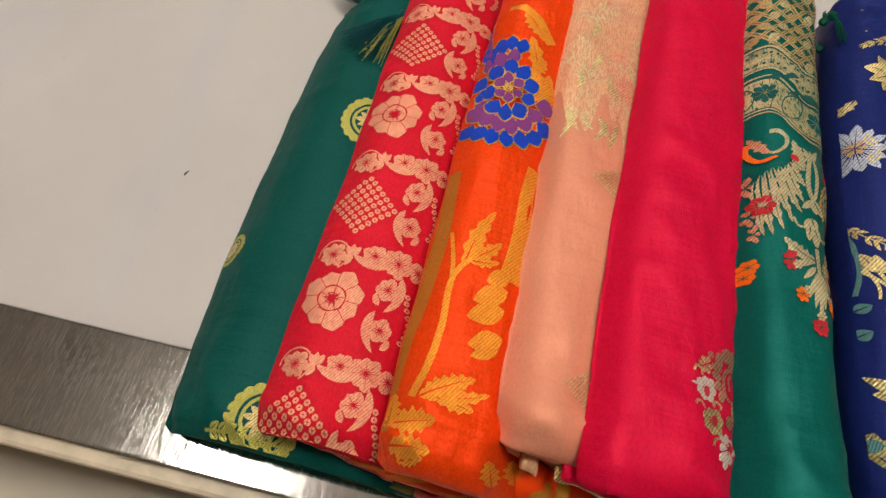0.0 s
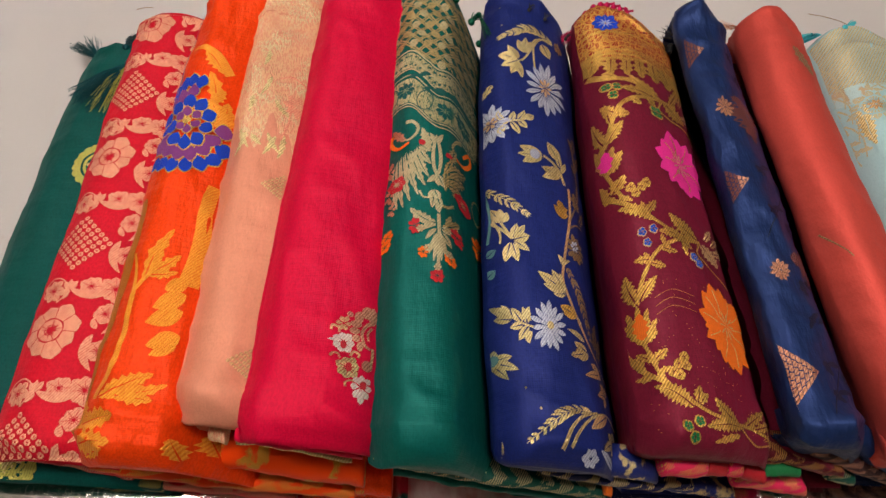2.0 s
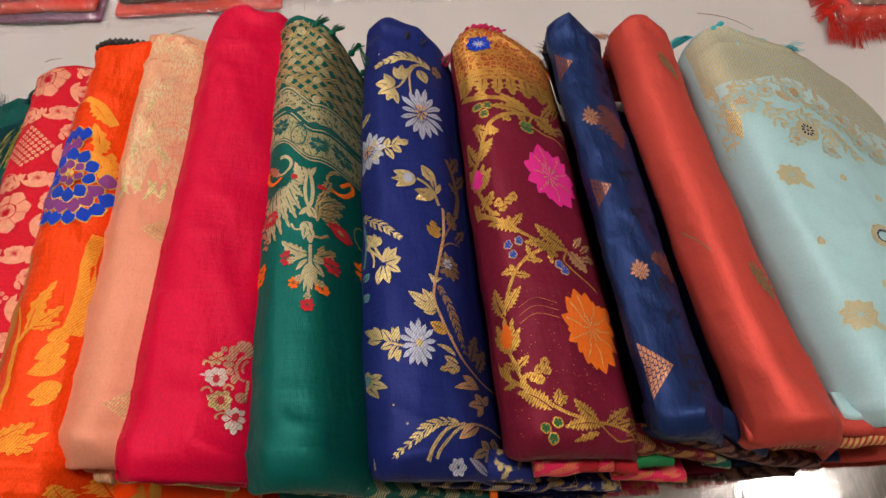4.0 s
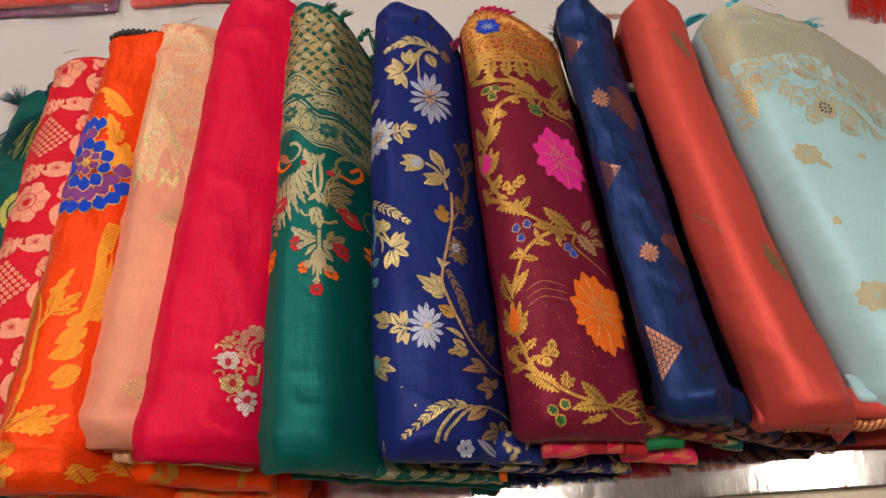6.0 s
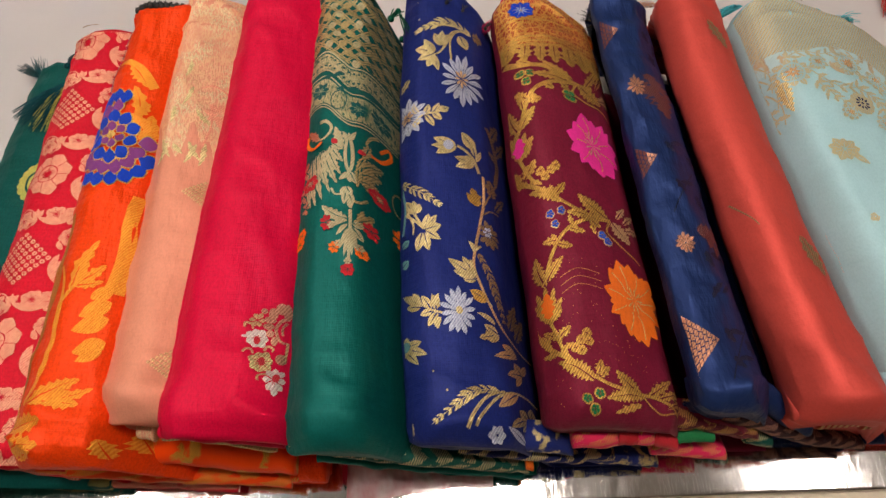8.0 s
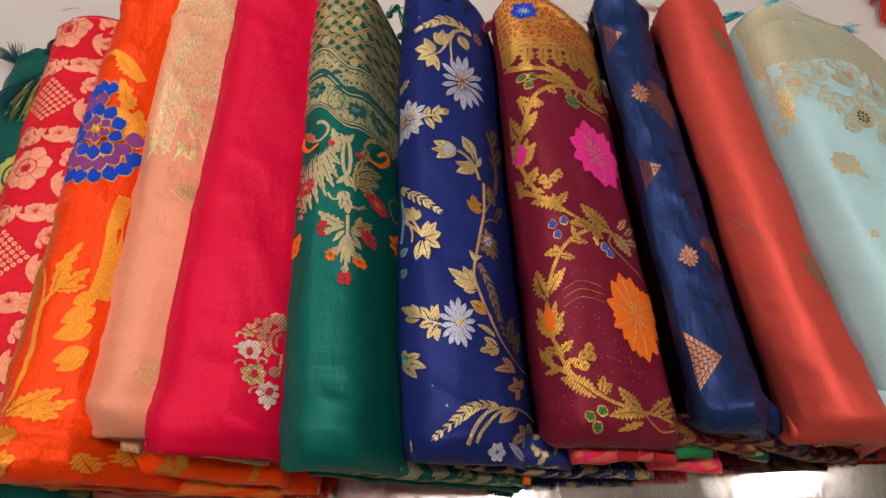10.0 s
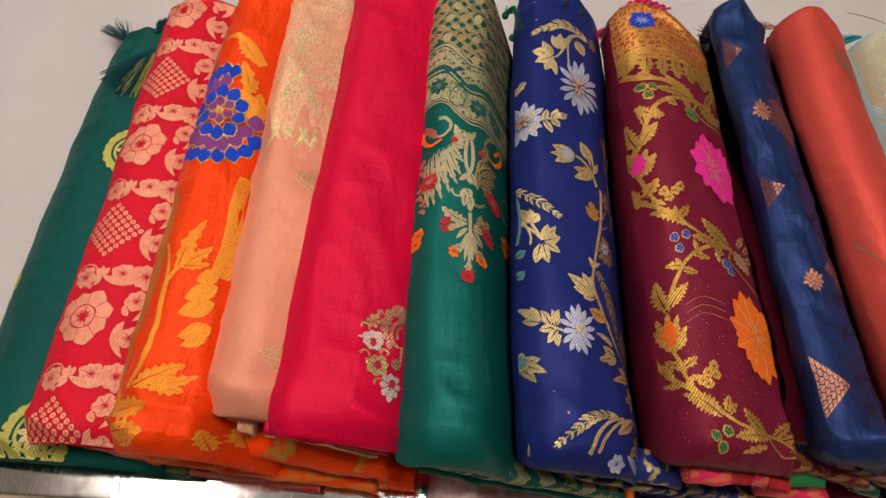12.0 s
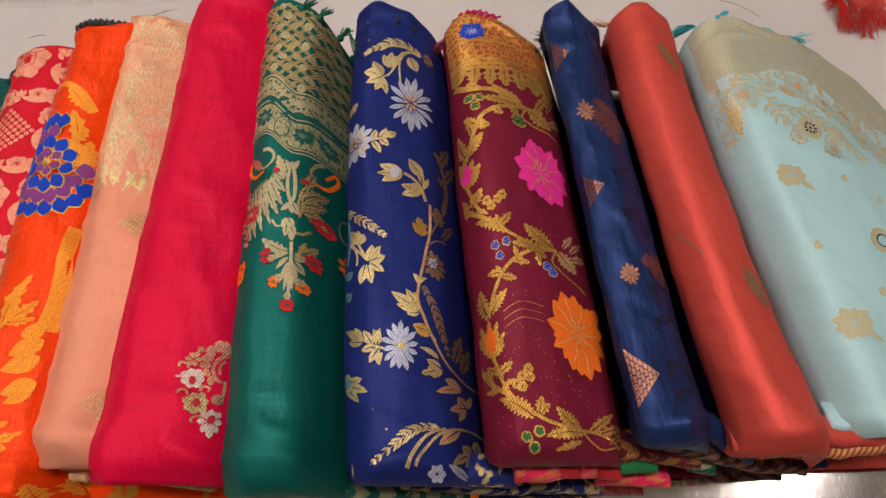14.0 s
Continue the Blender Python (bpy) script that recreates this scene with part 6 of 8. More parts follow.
leaf(M, GOLD, 0.4128, 0.1791, -10, 0.0132, 0.0065, 0, 3)
leaf(M, GOLD, 0.4311, 0.1877, -31, 0.0101, 0.0090, 0, 4)
leaf(M, GOLD, 0.4319, 0.1869, -81, 0.0120, 0.0050, 0, 3)
leaf(M, GOLD, 0.4049, 0.1684, 180, 0.0119, 0.0073, 0, 4)
leaf(M, GOLD, 0.4033, 0.1656, -11, 0.0111, 0.0072, 0, 4)
leaf(M, GOLD, 0.4029, 0.1687, 118, 0.0060, 0.0040, 0, 3)
leaf(M, GOLD, 0.3921, 0.1341, 109, 0.0257, 0.0079, -20, 7)
leaf(M, GOLD, 0.3932, 0.1371, 64, 0.0221, 0.0077, -20, 7)
leaf(M, GOLD, 0.4166, 0.1820, 101, 0.0083, 0.0045, 0, 3)
stem(M, GOLD, 0.0020, 0.0014, [(0.4498, 0.1919), (0.4446, 0.1800), (0.4527, 0.1721), (0.4644, 0.1648), (0.4706, 0.1587)])
leaf(M, OLDGOLD, 0.4511, 0.1908, -50, 0.0207, 0.0136, 0, 6)
leaf(M, OLDGOLD, 0.4562, 0.1957, 53, 0.0162, 0.0060, 0, 4)
leaf(M, OLDGOLD, 0.4617, 0.1921, 46, 0.0180, 0.0055, 0, 4)
leaf(M, OLDGOLD, 0.4626, 0.1860, 23, 0.0153, 0.0079, 0, 3)
bloom(M, OLDGOLD, 0.4006, 0.1906, 0.0035, 5, 1.14, 1.00, 0, name="flower_outline")
bloom(M, T_MID, 0.4006, 0.1906, 0.0029, 5, 1.14, 0.85, 0, name="small_flower", label="blue thread flower", lift=0.001)
bloom(M, OLDGOLD, 0.4093, 0.1936, 0.0036, 5, 1.14, 1.00, 0, name="flower_outline")
bloom(M, T_MID, 0.4093, 0.1936, 0.0029, 5, 1.14, 0.85, 0, name="small_flower", label="blue thread flower", lift=0.001)
bloom(M, OLDGOLD, 0.4035, 0.1822, 0.0035, 5, 1.13, 1.00, 0, name="flower_outline")
bloom(M, T_MID, 0.4035, 0.1822, 0.0028, 5, 1.13, 0.85, 0, name="small_flower", label="blue thread flower", lift=0.001)
bloom(M, OLDGOLD, 0.4395, 0.1752, 0.0041, 5, 1.04, 1.00, 0, name="flower_outline")
bloom(M, T_MID, 0.4395, 0.1752, 0.0033, 5, 1.04, 0.85, 0, name="small_flower", label="blue thread flower", lift=0.001)
bloom(M, OLDGOLD, 0.4435, 0.1706, 0.0041, 5, 1.03, 1.00, 0, name="flower_outline")
bloom(M, T_MID, 0.4435, 0.1706, 0.0033, 5, 1.03, 0.85, 0, name="small_flower", label="blue thread flower", lift=0.001)
bloom(M, OLDGOLD, 0.4882, 0.2449, 0.0070, 5, 1.00, 1.00, 0, name="flower_outline")
bloom(M, T_MID, 0.4882, 0.2449, 0.0057, 5, 1.00, 0.85, 0, name="small_flower", label="blue thread flower", lift=0.001)
bloom(M, OLDGOLD, 0.4994, 0.2557, 0.0065, 5, 1.00, 1.00, 0, name="flower_outline")
bloom(M, T_MID, 0.4994, 0.2557, 0.0051, 5, 1.00, 0.85, 0, name="small_flower", label="blue thread flower", lift=0.001)
leaf(M, GOLD, 0.3916, 0.1061, 112, 0.0183, 0.0049, 0, 4, name="bud")
leaf(M, GOLD, 0.3916, 0.1061, 102, 0.0256, 0.0058, 0, 4, name="bud")
leaf(M, GOLD, 0.3916, 0.1061, 90, 0.0284, 0.0058, 0, 4, name="bud")
leaf(M, GOLD, 0.3916, 0.1061, 78, 0.0261, 0.0058, 0, 4, name="bud")
leaf(M, GOLD, 0.3916, 0.1061, 60, 0.0196, 0.0060, 0, 4, name="bud")
leaf(M, GOLD, 0.3916, 0.1061, 42, 0.0123, 0.0051, 0, 4, name="bud")
leaf(M, T_ORANGE, 0.3919, 0.1094, 90, 0.0195, 0.0082, 0, 4, name="bud_heart", lift=0.0014, label="orange bud heart")
stem(M, GOLD, 0.0020, 0.0020, [(0.3924, 0.1066), (0.3950, 0.0969), (0.3982, 0.0852), (0.4053, 0.0734)])
leaf(M, GOLD, 0.3961, 0.0932, 138, 0.0108, 0.0052, 0, 3)
leaf(M, GOLD, 0.3962, 0.0940, 40, 0.0109, 0.0066, 0, 4)
leaf(M, GOLD, 0.3972, 0.0895, 106, 0.0136, 0.0042, 0, 3)
leaf(M, GOLD, 0.3982, 0.0859, 21, 0.0076, 0.0042, 0, 3)
bloom(M, GOLD, 0.4064, 0.0852, 0.0036, 5, 1.01, 0.95, 0, name="berry")
bloom(M, GOLD, 0.4103, 0.0908, 0.0036, 5, 1.01, 0.95, 0, name="berry")
bloom(M, GOLD, 0.4150, 0.0956, 0.0037, 5, 1.05, 0.95, 0, name="berry")
bloom(M, GOLD, 0.4157, 0.0898, 0.0037, 5, 1.01, 0.95, 0, name="berry")
bloom(M, GOLD, 0.4100, 0.0833, 0.0036, 5, 1.03, 0.95, 0, name="berry")
stem(M, GOLD, 0.0030, 0.0021, [(0.3811, 0.1067), (0.3906, 0.0882), (0.4020, 0.0770), (0.4112, 0.0691), (0.4255, 0.0603), (0.4445, 0.0551), (0.4623, 0.0530), (0.4792, 0.0440)])
leaf(M, GOLD, 0.4157, 0.0626, 135, 0.0259, 0.0115, 25, 9)
leaf(M, GOLD, 0.4193, 0.0657, 74, 0.0114, 0.0074, 0, 4)
leaf(M, GOLD, 0.4199, 0.0649, 43, 0.0103, 0.0056, 0, 3)
leaf(M, GOLD, 0.4480, 0.0546, 146, 0.0221, 0.0108, -20, 8)
leaf(M, GOLD, 0.4522, 0.0535, -184, 0.0300, 0.0093, 20, 9)
leaf(M, GOLD, 0.4541, 0.0537, 32, 0.0261, 0.0074, 0, 5)
leaf(M, GOLD, 0.4614, 0.0529, 16, 0.0261, 0.0065, 0, 5)
leaf(M, GOLD, 0.3905, 0.0876, 107, 0.0114, 0.0053, 0, 3)
leaf(M, GOLD, 0.3943, 0.0826, 175, 0.0078, 0.0049, 0, 3)
leaf(M, GOLD, 0.3970, 0.0804, 62, 0.0079, 0.0047, 0, 3)
leaf(M, GOLD, 0.4678, 0.0465, 26, 0.0343, 0.0050, 0, 4)
leaf(M, GOLD, 0.4474, 0.0476, -164, 0.0201, 0.0047, 0, 4)
stem(M, GOLD, 0.0014, 0.0009, [(0.4502, 0.0525), (0.4570, 0.0463), (0.4695, 0.0436), (0.5096, 0.0567)])
bloom(M, GOLD, 0.4089, 0.0503, 0.0043, 5, 0.86, 1.00, 45, name="flower_outline")
bloom(M, T_GREEN, 0.4089, 0.0503, 0.0032, 5, 0.88, 0.75, 45, name="small_flower", label="green thread flower", lift=0.001)
bloom(M, GOLD, 0.4178, 0.0538, 0.0044, 5, 0.86, 1.00, 45, name="flower_outline")
bloom(M, T_GREEN, 0.4178, 0.0538, 0.0032, 5, 0.88, 0.75, 45, name="small_flower", label="green thread flower", lift=0.001)
bloom(M, GOLD, 0.4137, 0.0439, 0.0043, 5, 0.86, 1.00, 45, name="flower_outline")
bloom(M, T_GREEN, 0.4137, 0.0439, 0.0032, 5, 0.88, 0.75, 45, name="small_flower", label="green thread flower", lift=0.001)
m = Motif(M, GOLD, 0.0005)
for k in range(150):
    m.disc(0.392 + 0.075 * random.random(), 0.045 + 0.11 * random.random(), 0.00035, 4)
m.done("gold_fleck")
for k in range(3):
    m = Motif(M, GOLD, 0.0004)
    m.ribbon([(0.402, 0.126 + 0.006 * k), (0.415, 0.133 + 0.006 * k), (0.432, 0.130 + 0.006 * k)], 0.0004, 0.0004)
    m.done("faint_arc")

# midnight blue saree: copper motifs
B = "navy2"
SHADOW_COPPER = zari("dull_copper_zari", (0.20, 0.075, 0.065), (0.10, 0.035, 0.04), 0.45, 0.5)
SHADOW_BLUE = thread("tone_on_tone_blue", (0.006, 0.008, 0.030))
bloom(B, COPPER, 0.4885, 0.3150, 0.0081, 11, 1.26, 0.75, 0, name="rosette", label="copper woven rosette")
bloom(B, COPPER, 0.4885, 0.3150, 0.0040, 6, 1.26, 0.80, 0, name="rosette", lift=0.001)
bloom(B, COPPER, 0.4990, 0.1642, 0.0080, 11, 1.04, 0.75, 0, name="rosette", label="copper woven rosette")
bloom(B, COPPER, 0.4990, 0.1642, 0.0040, 6, 1.04, 0.80, 0, name="rosette", lift=0.001)
leaf(B, SHADOW_COPPER, 0.5019, 0.3312, -78, 0.0455, 0.0300, 10, 8, name="long_leaf", lift=0.0006, label="dull copper long leaf")
leaf(B, SHADOW_COPPER, 0.5108, 0.1766, -11, 0.0660, 0.0300, 10, 9, name="long_leaf", lift=0.0006, label="dull copper long leaf")
block(B, SHADOW_COPPER, (0.4704, 0.3669), (0.4701, 0.3712), (0.4720, 0.3726), (0.4721, 0.3685))
block(B, SHADOW_COPPER, (0.4701, 0.3720), (0.4697, 0.3763), (0.4717, 0.3770), (0.4720, 0.3733))
block(B, SHADOW_COPPER, (0.4697, 0.3771), (0.4694, 0.3815), (0.4714, 0.3815), (0.4717, 0.3777))
block(B, SHADOW_COPPER, (0.4693, 0.3823), (0.4690, 0.3867), (0.4711, 0.3860), (0.4713, 0.3822))
block(B, SHADOW_COPPER, (0.4689, 0.3876), (0.4686, 0.3920), (0.4709, 0.3909), (0.4710, 0.3867))
block(B, SHADOW_COPPER, (0.4686, 0.3929), (0.4683, 0.3973), (0.4706, 0.3955), (0.4708, 0.3916))
block(B, SHADOW_COPPER, (0.4725, 0.3688), (0.4723, 0.3735), (0.4742, 0.3748), (0.4744, 0.3712))
block(B, SHADOW_COPPER, (0.4722, 0.3744), (0.4719, 0.3787), (0.4739, 0.3791), (0.4741, 0.3755))
block(B, SHADOW_COPPER, (0.4719, 0.3795), (0.4716, 0.3839), (0.4736, 0.3834), (0.4738, 0.3798))
block(B, SHADOW_COPPER, (0.4716, 0.3851), (0.4713, 0.3895), (0.4733, 0.3878), (0.4736, 0.3841))
block(B, SHADOW_COPPER, (0.4713, 0.3904), (0.4710, 0.3948), (0.4730, 0.3921), (0.4733, 0.3885))
block(B, SHADOW_COPPER, (0.4747, 0.3716), (0.4744, 0.3759), (0.4765, 0.3773), (0.4767, 0.3739))
block(B, SHADOW_COPPER, (0.4744, 0.3767), (0.4741, 0.3811), (0.4762, 0.3814), (0.4764, 0.3780))
block(B, SHADOW_COPPER, (0.4740, 0.3819), (0.4739, 0.3867), (0.4759, 0.3855), (0.4762, 0.3821))
block(B, SHADOW_COPPER, (0.4738, 0.3875), (0.4735, 0.3919), (0.4757, 0.3897), (0.4759, 0.3862))
block(B, SHADOW_COPPER, (0.4770, 0.3743), (0.4767, 0.3786), (0.4789, 0.3801), (0.4791, 0.3770))
block(B, SHADOW_COPPER, (0.4767, 0.3795), (0.4764, 0.3838), (0.4787, 0.3839), (0.4789, 0.3807))
block(B, SHADOW_COPPER, (0.4765, 0.3851), (0.4762, 0.3895), (0.4784, 0.3876), (0.4786, 0.3845))
block(B, COPPER, (0.4794, 0.3774), (0.4791, 0.3818), (0.4815, 0.3830), (0.4816, 0.3805))
block(B, COPPER, (0.4791, 0.3826), (0.4790, 0.3874), (0.4813, 0.3861), (0.4815, 0.3835))
block(B, COPPER, (0.4821, 0.3814), (0.4818, 0.3857), (0.4843, 0.3850), (0.4843, 0.3843))
block(B, SHADOW_COPPER, (0.4779, 0.2226), (0.4775, 0.2265), (0.4793, 0.2284), (0.4796, 0.2250))
block(B, SHADOW_COPPER, (0.4774, 0.2272), (0.4771, 0.2311), (0.4789, 0.2325), (0.4792, 0.2290))
block(B, SHADOW_COPPER, (0.4770, 0.2319), (0.4766, 0.2358), (0.4786, 0.2369), (0.4788, 0.2332))
block(B, SHADOW_COPPER, (0.4765, 0.2366), (0.4761, 0.2406), (0.4782, 0.2411), (0.4785, 0.2376))
block(B, SHADOW_COPPER, (0.4761, 0.2413), (0.4757, 0.2453), (0.4778, 0.2453), (0.4781, 0.2417))
block(B, SHADOW_COPPER, (0.4756, 0.2461), (0.4752, 0.2502), (0.4774, 0.2495), (0.4777, 0.2459))
block(B, SHADOW_COPPER, (0.4751, 0.2509), (0.4747, 0.2550), (0.4770, 0.2538), (0.4773, 0.2502))
block(B, SHADOW_COPPER, (0.4799, 0.2253), (0.4795, 0.2292), (0.4811, 0.2308), (0.4813, 0.2272))
block(B, SHADOW_COPPER, (0.4794, 0.2300), (0.4792, 0.2341), (0.4807, 0.2348), (0.4811, 0.2314))
block(B, SHADOW_COPPER, (0.4791, 0.2349), (0.4787, 0.2389), (0.4804, 0.2389), (0.4807, 0.2355))
block(B, SHADOW_COPPER, (0.4786, 0.2396), (0.4782, 0.2436), (0.4800, 0.2429), (0.4803, 0.2395))
block(B, SHADOW_COPPER, (0.4782, 0.2444), (0.4779, 0.2487), (0.4796, 0.2471), (0.4799, 0.2436))
block(B, SHADOW_COPPER, (0.4778, 0.2494), (0.4774, 0.2535), (0.4793, 0.2515), (0.4795, 0.2477))
block(B, SHADOW_COPPER, (0.4817, 0.2278), (0.4813, 0.2317), (0.4830, 0.2332), (0.4833, 0.2299))
block(B, SHADOW_COPPER, (0.4812, 0.2325), (0.4809, 0.2364), (0.4826, 0.2371), (0.4829, 0.2338))
block(B, SHADOW_COPPER, (0.4808, 0.2371), (0.4806, 0.2414), (0.4822, 0.2410), (0.4825, 0.2377))
block(B, SHADOW_COPPER, (0.4805, 0.2421), (0.4801, 0.2461), (0.4819, 0.2449), (0.4822, 0.2416))
block(B, SHADOW_COPPER, (0.4800, 0.2469), (0.4797, 0.2509), (0.4815, 0.2489), (0.4818, 0.2456))
block(B, SHADOW_COPPER, (0.4835, 0.2303), (0.4831, 0.2342), (0.4848, 0.2355), (0.4851, 0.2324))
block(B, SHADOW_COPPER, (0.4831, 0.2349), (0.4827, 0.2389), (0.4846, 0.2394), (0.4847, 0.2361))
block(B, SHADOW_COPPER, (0.4826, 0.2396), (0.4824, 0.2439), (0.4843, 0.2432), (0.4845, 0.2400))
block(B, SHADOW_COPPER, (0.4823, 0.2446), (0.4820, 0.2487), (0.4839, 0.2469), (0.4842, 0.2438))
block(B, COPPER, (0.4854, 0.2330), (0.4851, 0.2369), (0.4869, 0.2381), (0.4872, 0.2353))
block(B, COPPER, (0.4850, 0.2377), (0.4847, 0.2416), (0.4866, 0.2415), (0.4869, 0.2387))
block(B, COPPER, (0.4846, 0.2424), (0.4842, 0.2464), (0.4863, 0.2449), (0.4866, 0.2421))
block(B, COPPER, (0.4874, 0.2357), (0.4872, 0.2399), (0.4891, 0.2405), (0.4893, 0.2382))
block(B, COPPER, (0.4871, 0.2407), (0.4868, 0.2446), (0.4888, 0.2433), (0.4890, 0.2410))
block(B, COPPER, (0.4896, 0.2390), (0.4893, 0.2429), (0.4915, 0.2420), (0.4915, 0.2413))
block(B, COPPER, (0.4846, 0.0619), (0.4844, 0.0664), (0.4854, 0.0679), (0.4855, 0.0638))
block(B, COPPER, (0.4844, 0.0673), (0.4841, 0.0718), (0.4853, 0.0729), (0.4854, 0.0687))
block(B, COPPER, (0.4841, 0.0727), (0.4839, 0.0773), (0.4852, 0.0779), (0.4853, 0.0737))
block(B, COPPER, (0.4839, 0.0782), (0.4835, 0.0827), (0.4851, 0.0829), (0.4852, 0.0787))
block(B, COPPER, (0.4835, 0.0836), (0.4830, 0.0881), (0.4850, 0.0880), (0.4851, 0.0837))
block(B, COPPER, (0.4829, 0.0890), (0.4824, 0.0935), (0.4849, 0.0932), (0.4850, 0.0889))
block(B, COPPER, (0.4824, 0.0944), (0.4823, 0.0992), (0.4848, 0.0984), (0.4849, 0.0940))
block(B, COPPER, (0.4823, 0.1002), (0.4822, 0.1051), (0.4845, 0.1036), (0.4848, 0.0993))
block(B, COPPER, (0.4822, 0.1060), (0.4821, 0.1110), (0.4844, 0.1089), (0.4845, 0.1044))
block(B, COPPER, (0.4859, 0.0643), (0.4858, 0.0689), (0.4879, 0.0710), (0.4881, 0.0669))
block(B, COPPER, (0.4858, 0.0698), (0.4857, 0.0744), (0.4878, 0.0759), (0.4879, 0.0717))
block(B, COPPER, (0.4857, 0.0753), (0.4856, 0.0799), (0.4877, 0.0808), (0.4878, 0.0767))
block(B, COPPER, (0.4856, 0.0808), (0.4855, 0.0855), (0.4875, 0.0857), (0.4876, 0.0815))
block(B, COPPER, (0.4855, 0.0864), (0.4854, 0.0912), (0.4873, 0.0907), (0.4875, 0.0865))
block(B, COPPER, (0.4854, 0.0921), (0.4853, 0.0969), (0.4871, 0.0957), (0.4873, 0.0915))
block(B, COPPER, (0.4853, 0.0979), (0.4850, 0.1026), (0.4870, 0.1009), (0.4870, 0.0965))
block(B, COPPER, (0.4850, 0.1036), (0.4848, 0.1084), (0.4867, 0.1060), (0.4868, 0.1016))
block(B, COPPER, (0.4884, 0.0674), (0.4882, 0.0719), (0.4900, 0.0737), (0.4900, 0.0697))
block(B, COPPER, (0.4882, 0.0728), (0.4881, 0.0774), (0.4899, 0.0786), (0.4900, 0.0745))
block(B, COPPER, (0.4881, 0.0783), (0.4879, 0.0829), (0.4897, 0.0834), (0.4899, 0.0793))
block(B, COPPER, (0.4879, 0.0838), (0.4878, 0.0885), (0.4896, 0.0883), (0.4897, 0.0841))
block(B, COPPER, (0.4878, 0.0894), (0.4876, 0.0941), (0.4894, 0.0932), (0.4896, 0.0891))
block(B, COPPER, (0.4875, 0.0950), (0.4873, 0.0997), (0.4892, 0.0981), (0.4894, 0.0940))
block(B, COPPER, (0.4873, 0.1007), (0.4871, 0.1054), (0.4892, 0.1032), (0.4892, 0.0989))
block(B, COPPER, (0.4905, 0.0703), (0.4903, 0.0748), (0.4922, 0.0766), (0.4922, 0.0726))
block(B, COPPER, (0.4903, 0.0756), (0.4902, 0.0803), (0.4920, 0.0812), (0.4922, 0.0773))
block(B, COPPER, (0.4902, 0.0812), (0.4900, 0.0857), (0.4920, 0.0860), (0.4920, 0.0820))
block(B, COPPER, (0.4900, 0.0866), (0.4899, 0.0914), (0.4918, 0.0907), (0.4920, 0.0868))
block(B, COPPER, (0.4898, 0.0922), (0.4897, 0.0970), (0.4917, 0.0956), (0.4918, 0.0915))
block(B, COPPER, (0.4897, 0.0979), (0.4895, 0.1026), (0.4915, 0.1004), (0.4917, 0.0964))
block(B, COPPER, (0.4926, 0.0731), (0.4925, 0.0777), (0.4944, 0.0793), (0.4945, 0.0755))
block(B, COPPER, (0.4925, 0.0786), (0.4924, 0.0832), (0.4944, 0.0839), (0.4944, 0.0801))
block(B, COPPER, (0.4924, 0.0841), (0.4922, 0.0887), (0.4942, 0.0885), (0.4944, 0.0847))
block(B, COPPER, (0.4922, 0.0896), (0.4920, 0.0943), (0.4942, 0.0932), (0.4942, 0.0892))
block(B, COPPER, (0.4920, 0.0952), (0.4920, 0.1000), (0.4941, 0.0979), (0.4942, 0.0939))
block(B, COPPER, (0.4949, 0.0761), (0.4949, 0.0807), (0.4969, 0.0822), (0.4970, 0.0786))
block(B, COPPER, (0.4949, 0.0816), (0.4947, 0.0862), (0.4968, 0.0865), (0.4969, 0.0829))
block(B, COPPER, (0.4947, 0.0871), (0.4946, 0.0918), (0.4968, 0.0910), (0.4968, 0.0872))
block(B, COPPER, (0.4946, 0.0927), (0.4945, 0.0973), (0.4967, 0.0954), (0.4968, 0.0917))
block(B, COPPER, (0.4974, 0.0792), (0.4972, 0.0837), (0.4995, 0.0850), (0.4995, 0.0817))
block(B, COPPER, (0.4972, 0.0846), (0.4972, 0.0893), (0.4995, 0.0890), (0.4995, 0.0857))
block(B, COPPER, (0.4972, 0.0902), (0.4972, 0.0950), (0.4995, 0.0931), (0.4995, 0.0897))
block(B, COPPER, (0.4999, 0.0823), (0.4999, 0.0870), (0.5025, 0.0877), (0.5025, 0.0850))
block(B, COPPER, (0.4999, 0.0879), (0.4999, 0.0926), (0.5025, 0.0910), (0.5025, 0.0883))
block(B, COPPER, (0.5029, 0.0858), (0.5029, 0.0905), (0.5055, 0.0891), (0.5055, 0.0883))
leaf(B, SHADOW_BLUE, 0.5148, 0.1594, -84, 0.0135, 0.0073, 30, 3, name="tonal_leaf", lift=0.0004)
leaf(B, SHADOW_BLUE, 0.5187, 0.1575, 14, 0.0138, 0.0053, -30, name="tonal_leaf", lift=0.0004)
leaf(B, SHADOW_BLUE, 0.5215, 0.1338, -143, 0.0193, 0.0051, 30, 3, name="tonal_leaf", lift=0.0004)
leaf(B, SHADOW_BLUE, 0.5260, 0.1324, -121, 0.0107, 0.0036, -30, name="tonal_leaf", lift=0.0004)
leaf(B, SHADOW_BLUE, 0.5251, 0.1171, 7, 0.0546, 0.0083, 30, 3, name="tonal_leaf", lift=0.0004)
leaf(B, SHADOW_BLUE, 0.5298, 0.1158, 42, 0.0612, 0.0045, -30, name="tonal_leaf", lift=0.0004)
leaf(B, SHADOW_BLUE, 0.5136, 0.0980, -67, 0.0118, 0.0067, 30, 3, name="tonal_leaf", lift=0.0004)
leaf(B, SHADOW_BLUE, 0.5169, 0.0959, 15, 0.0152, 0.0044, -30, name="tonal_leaf", lift=0.0004)
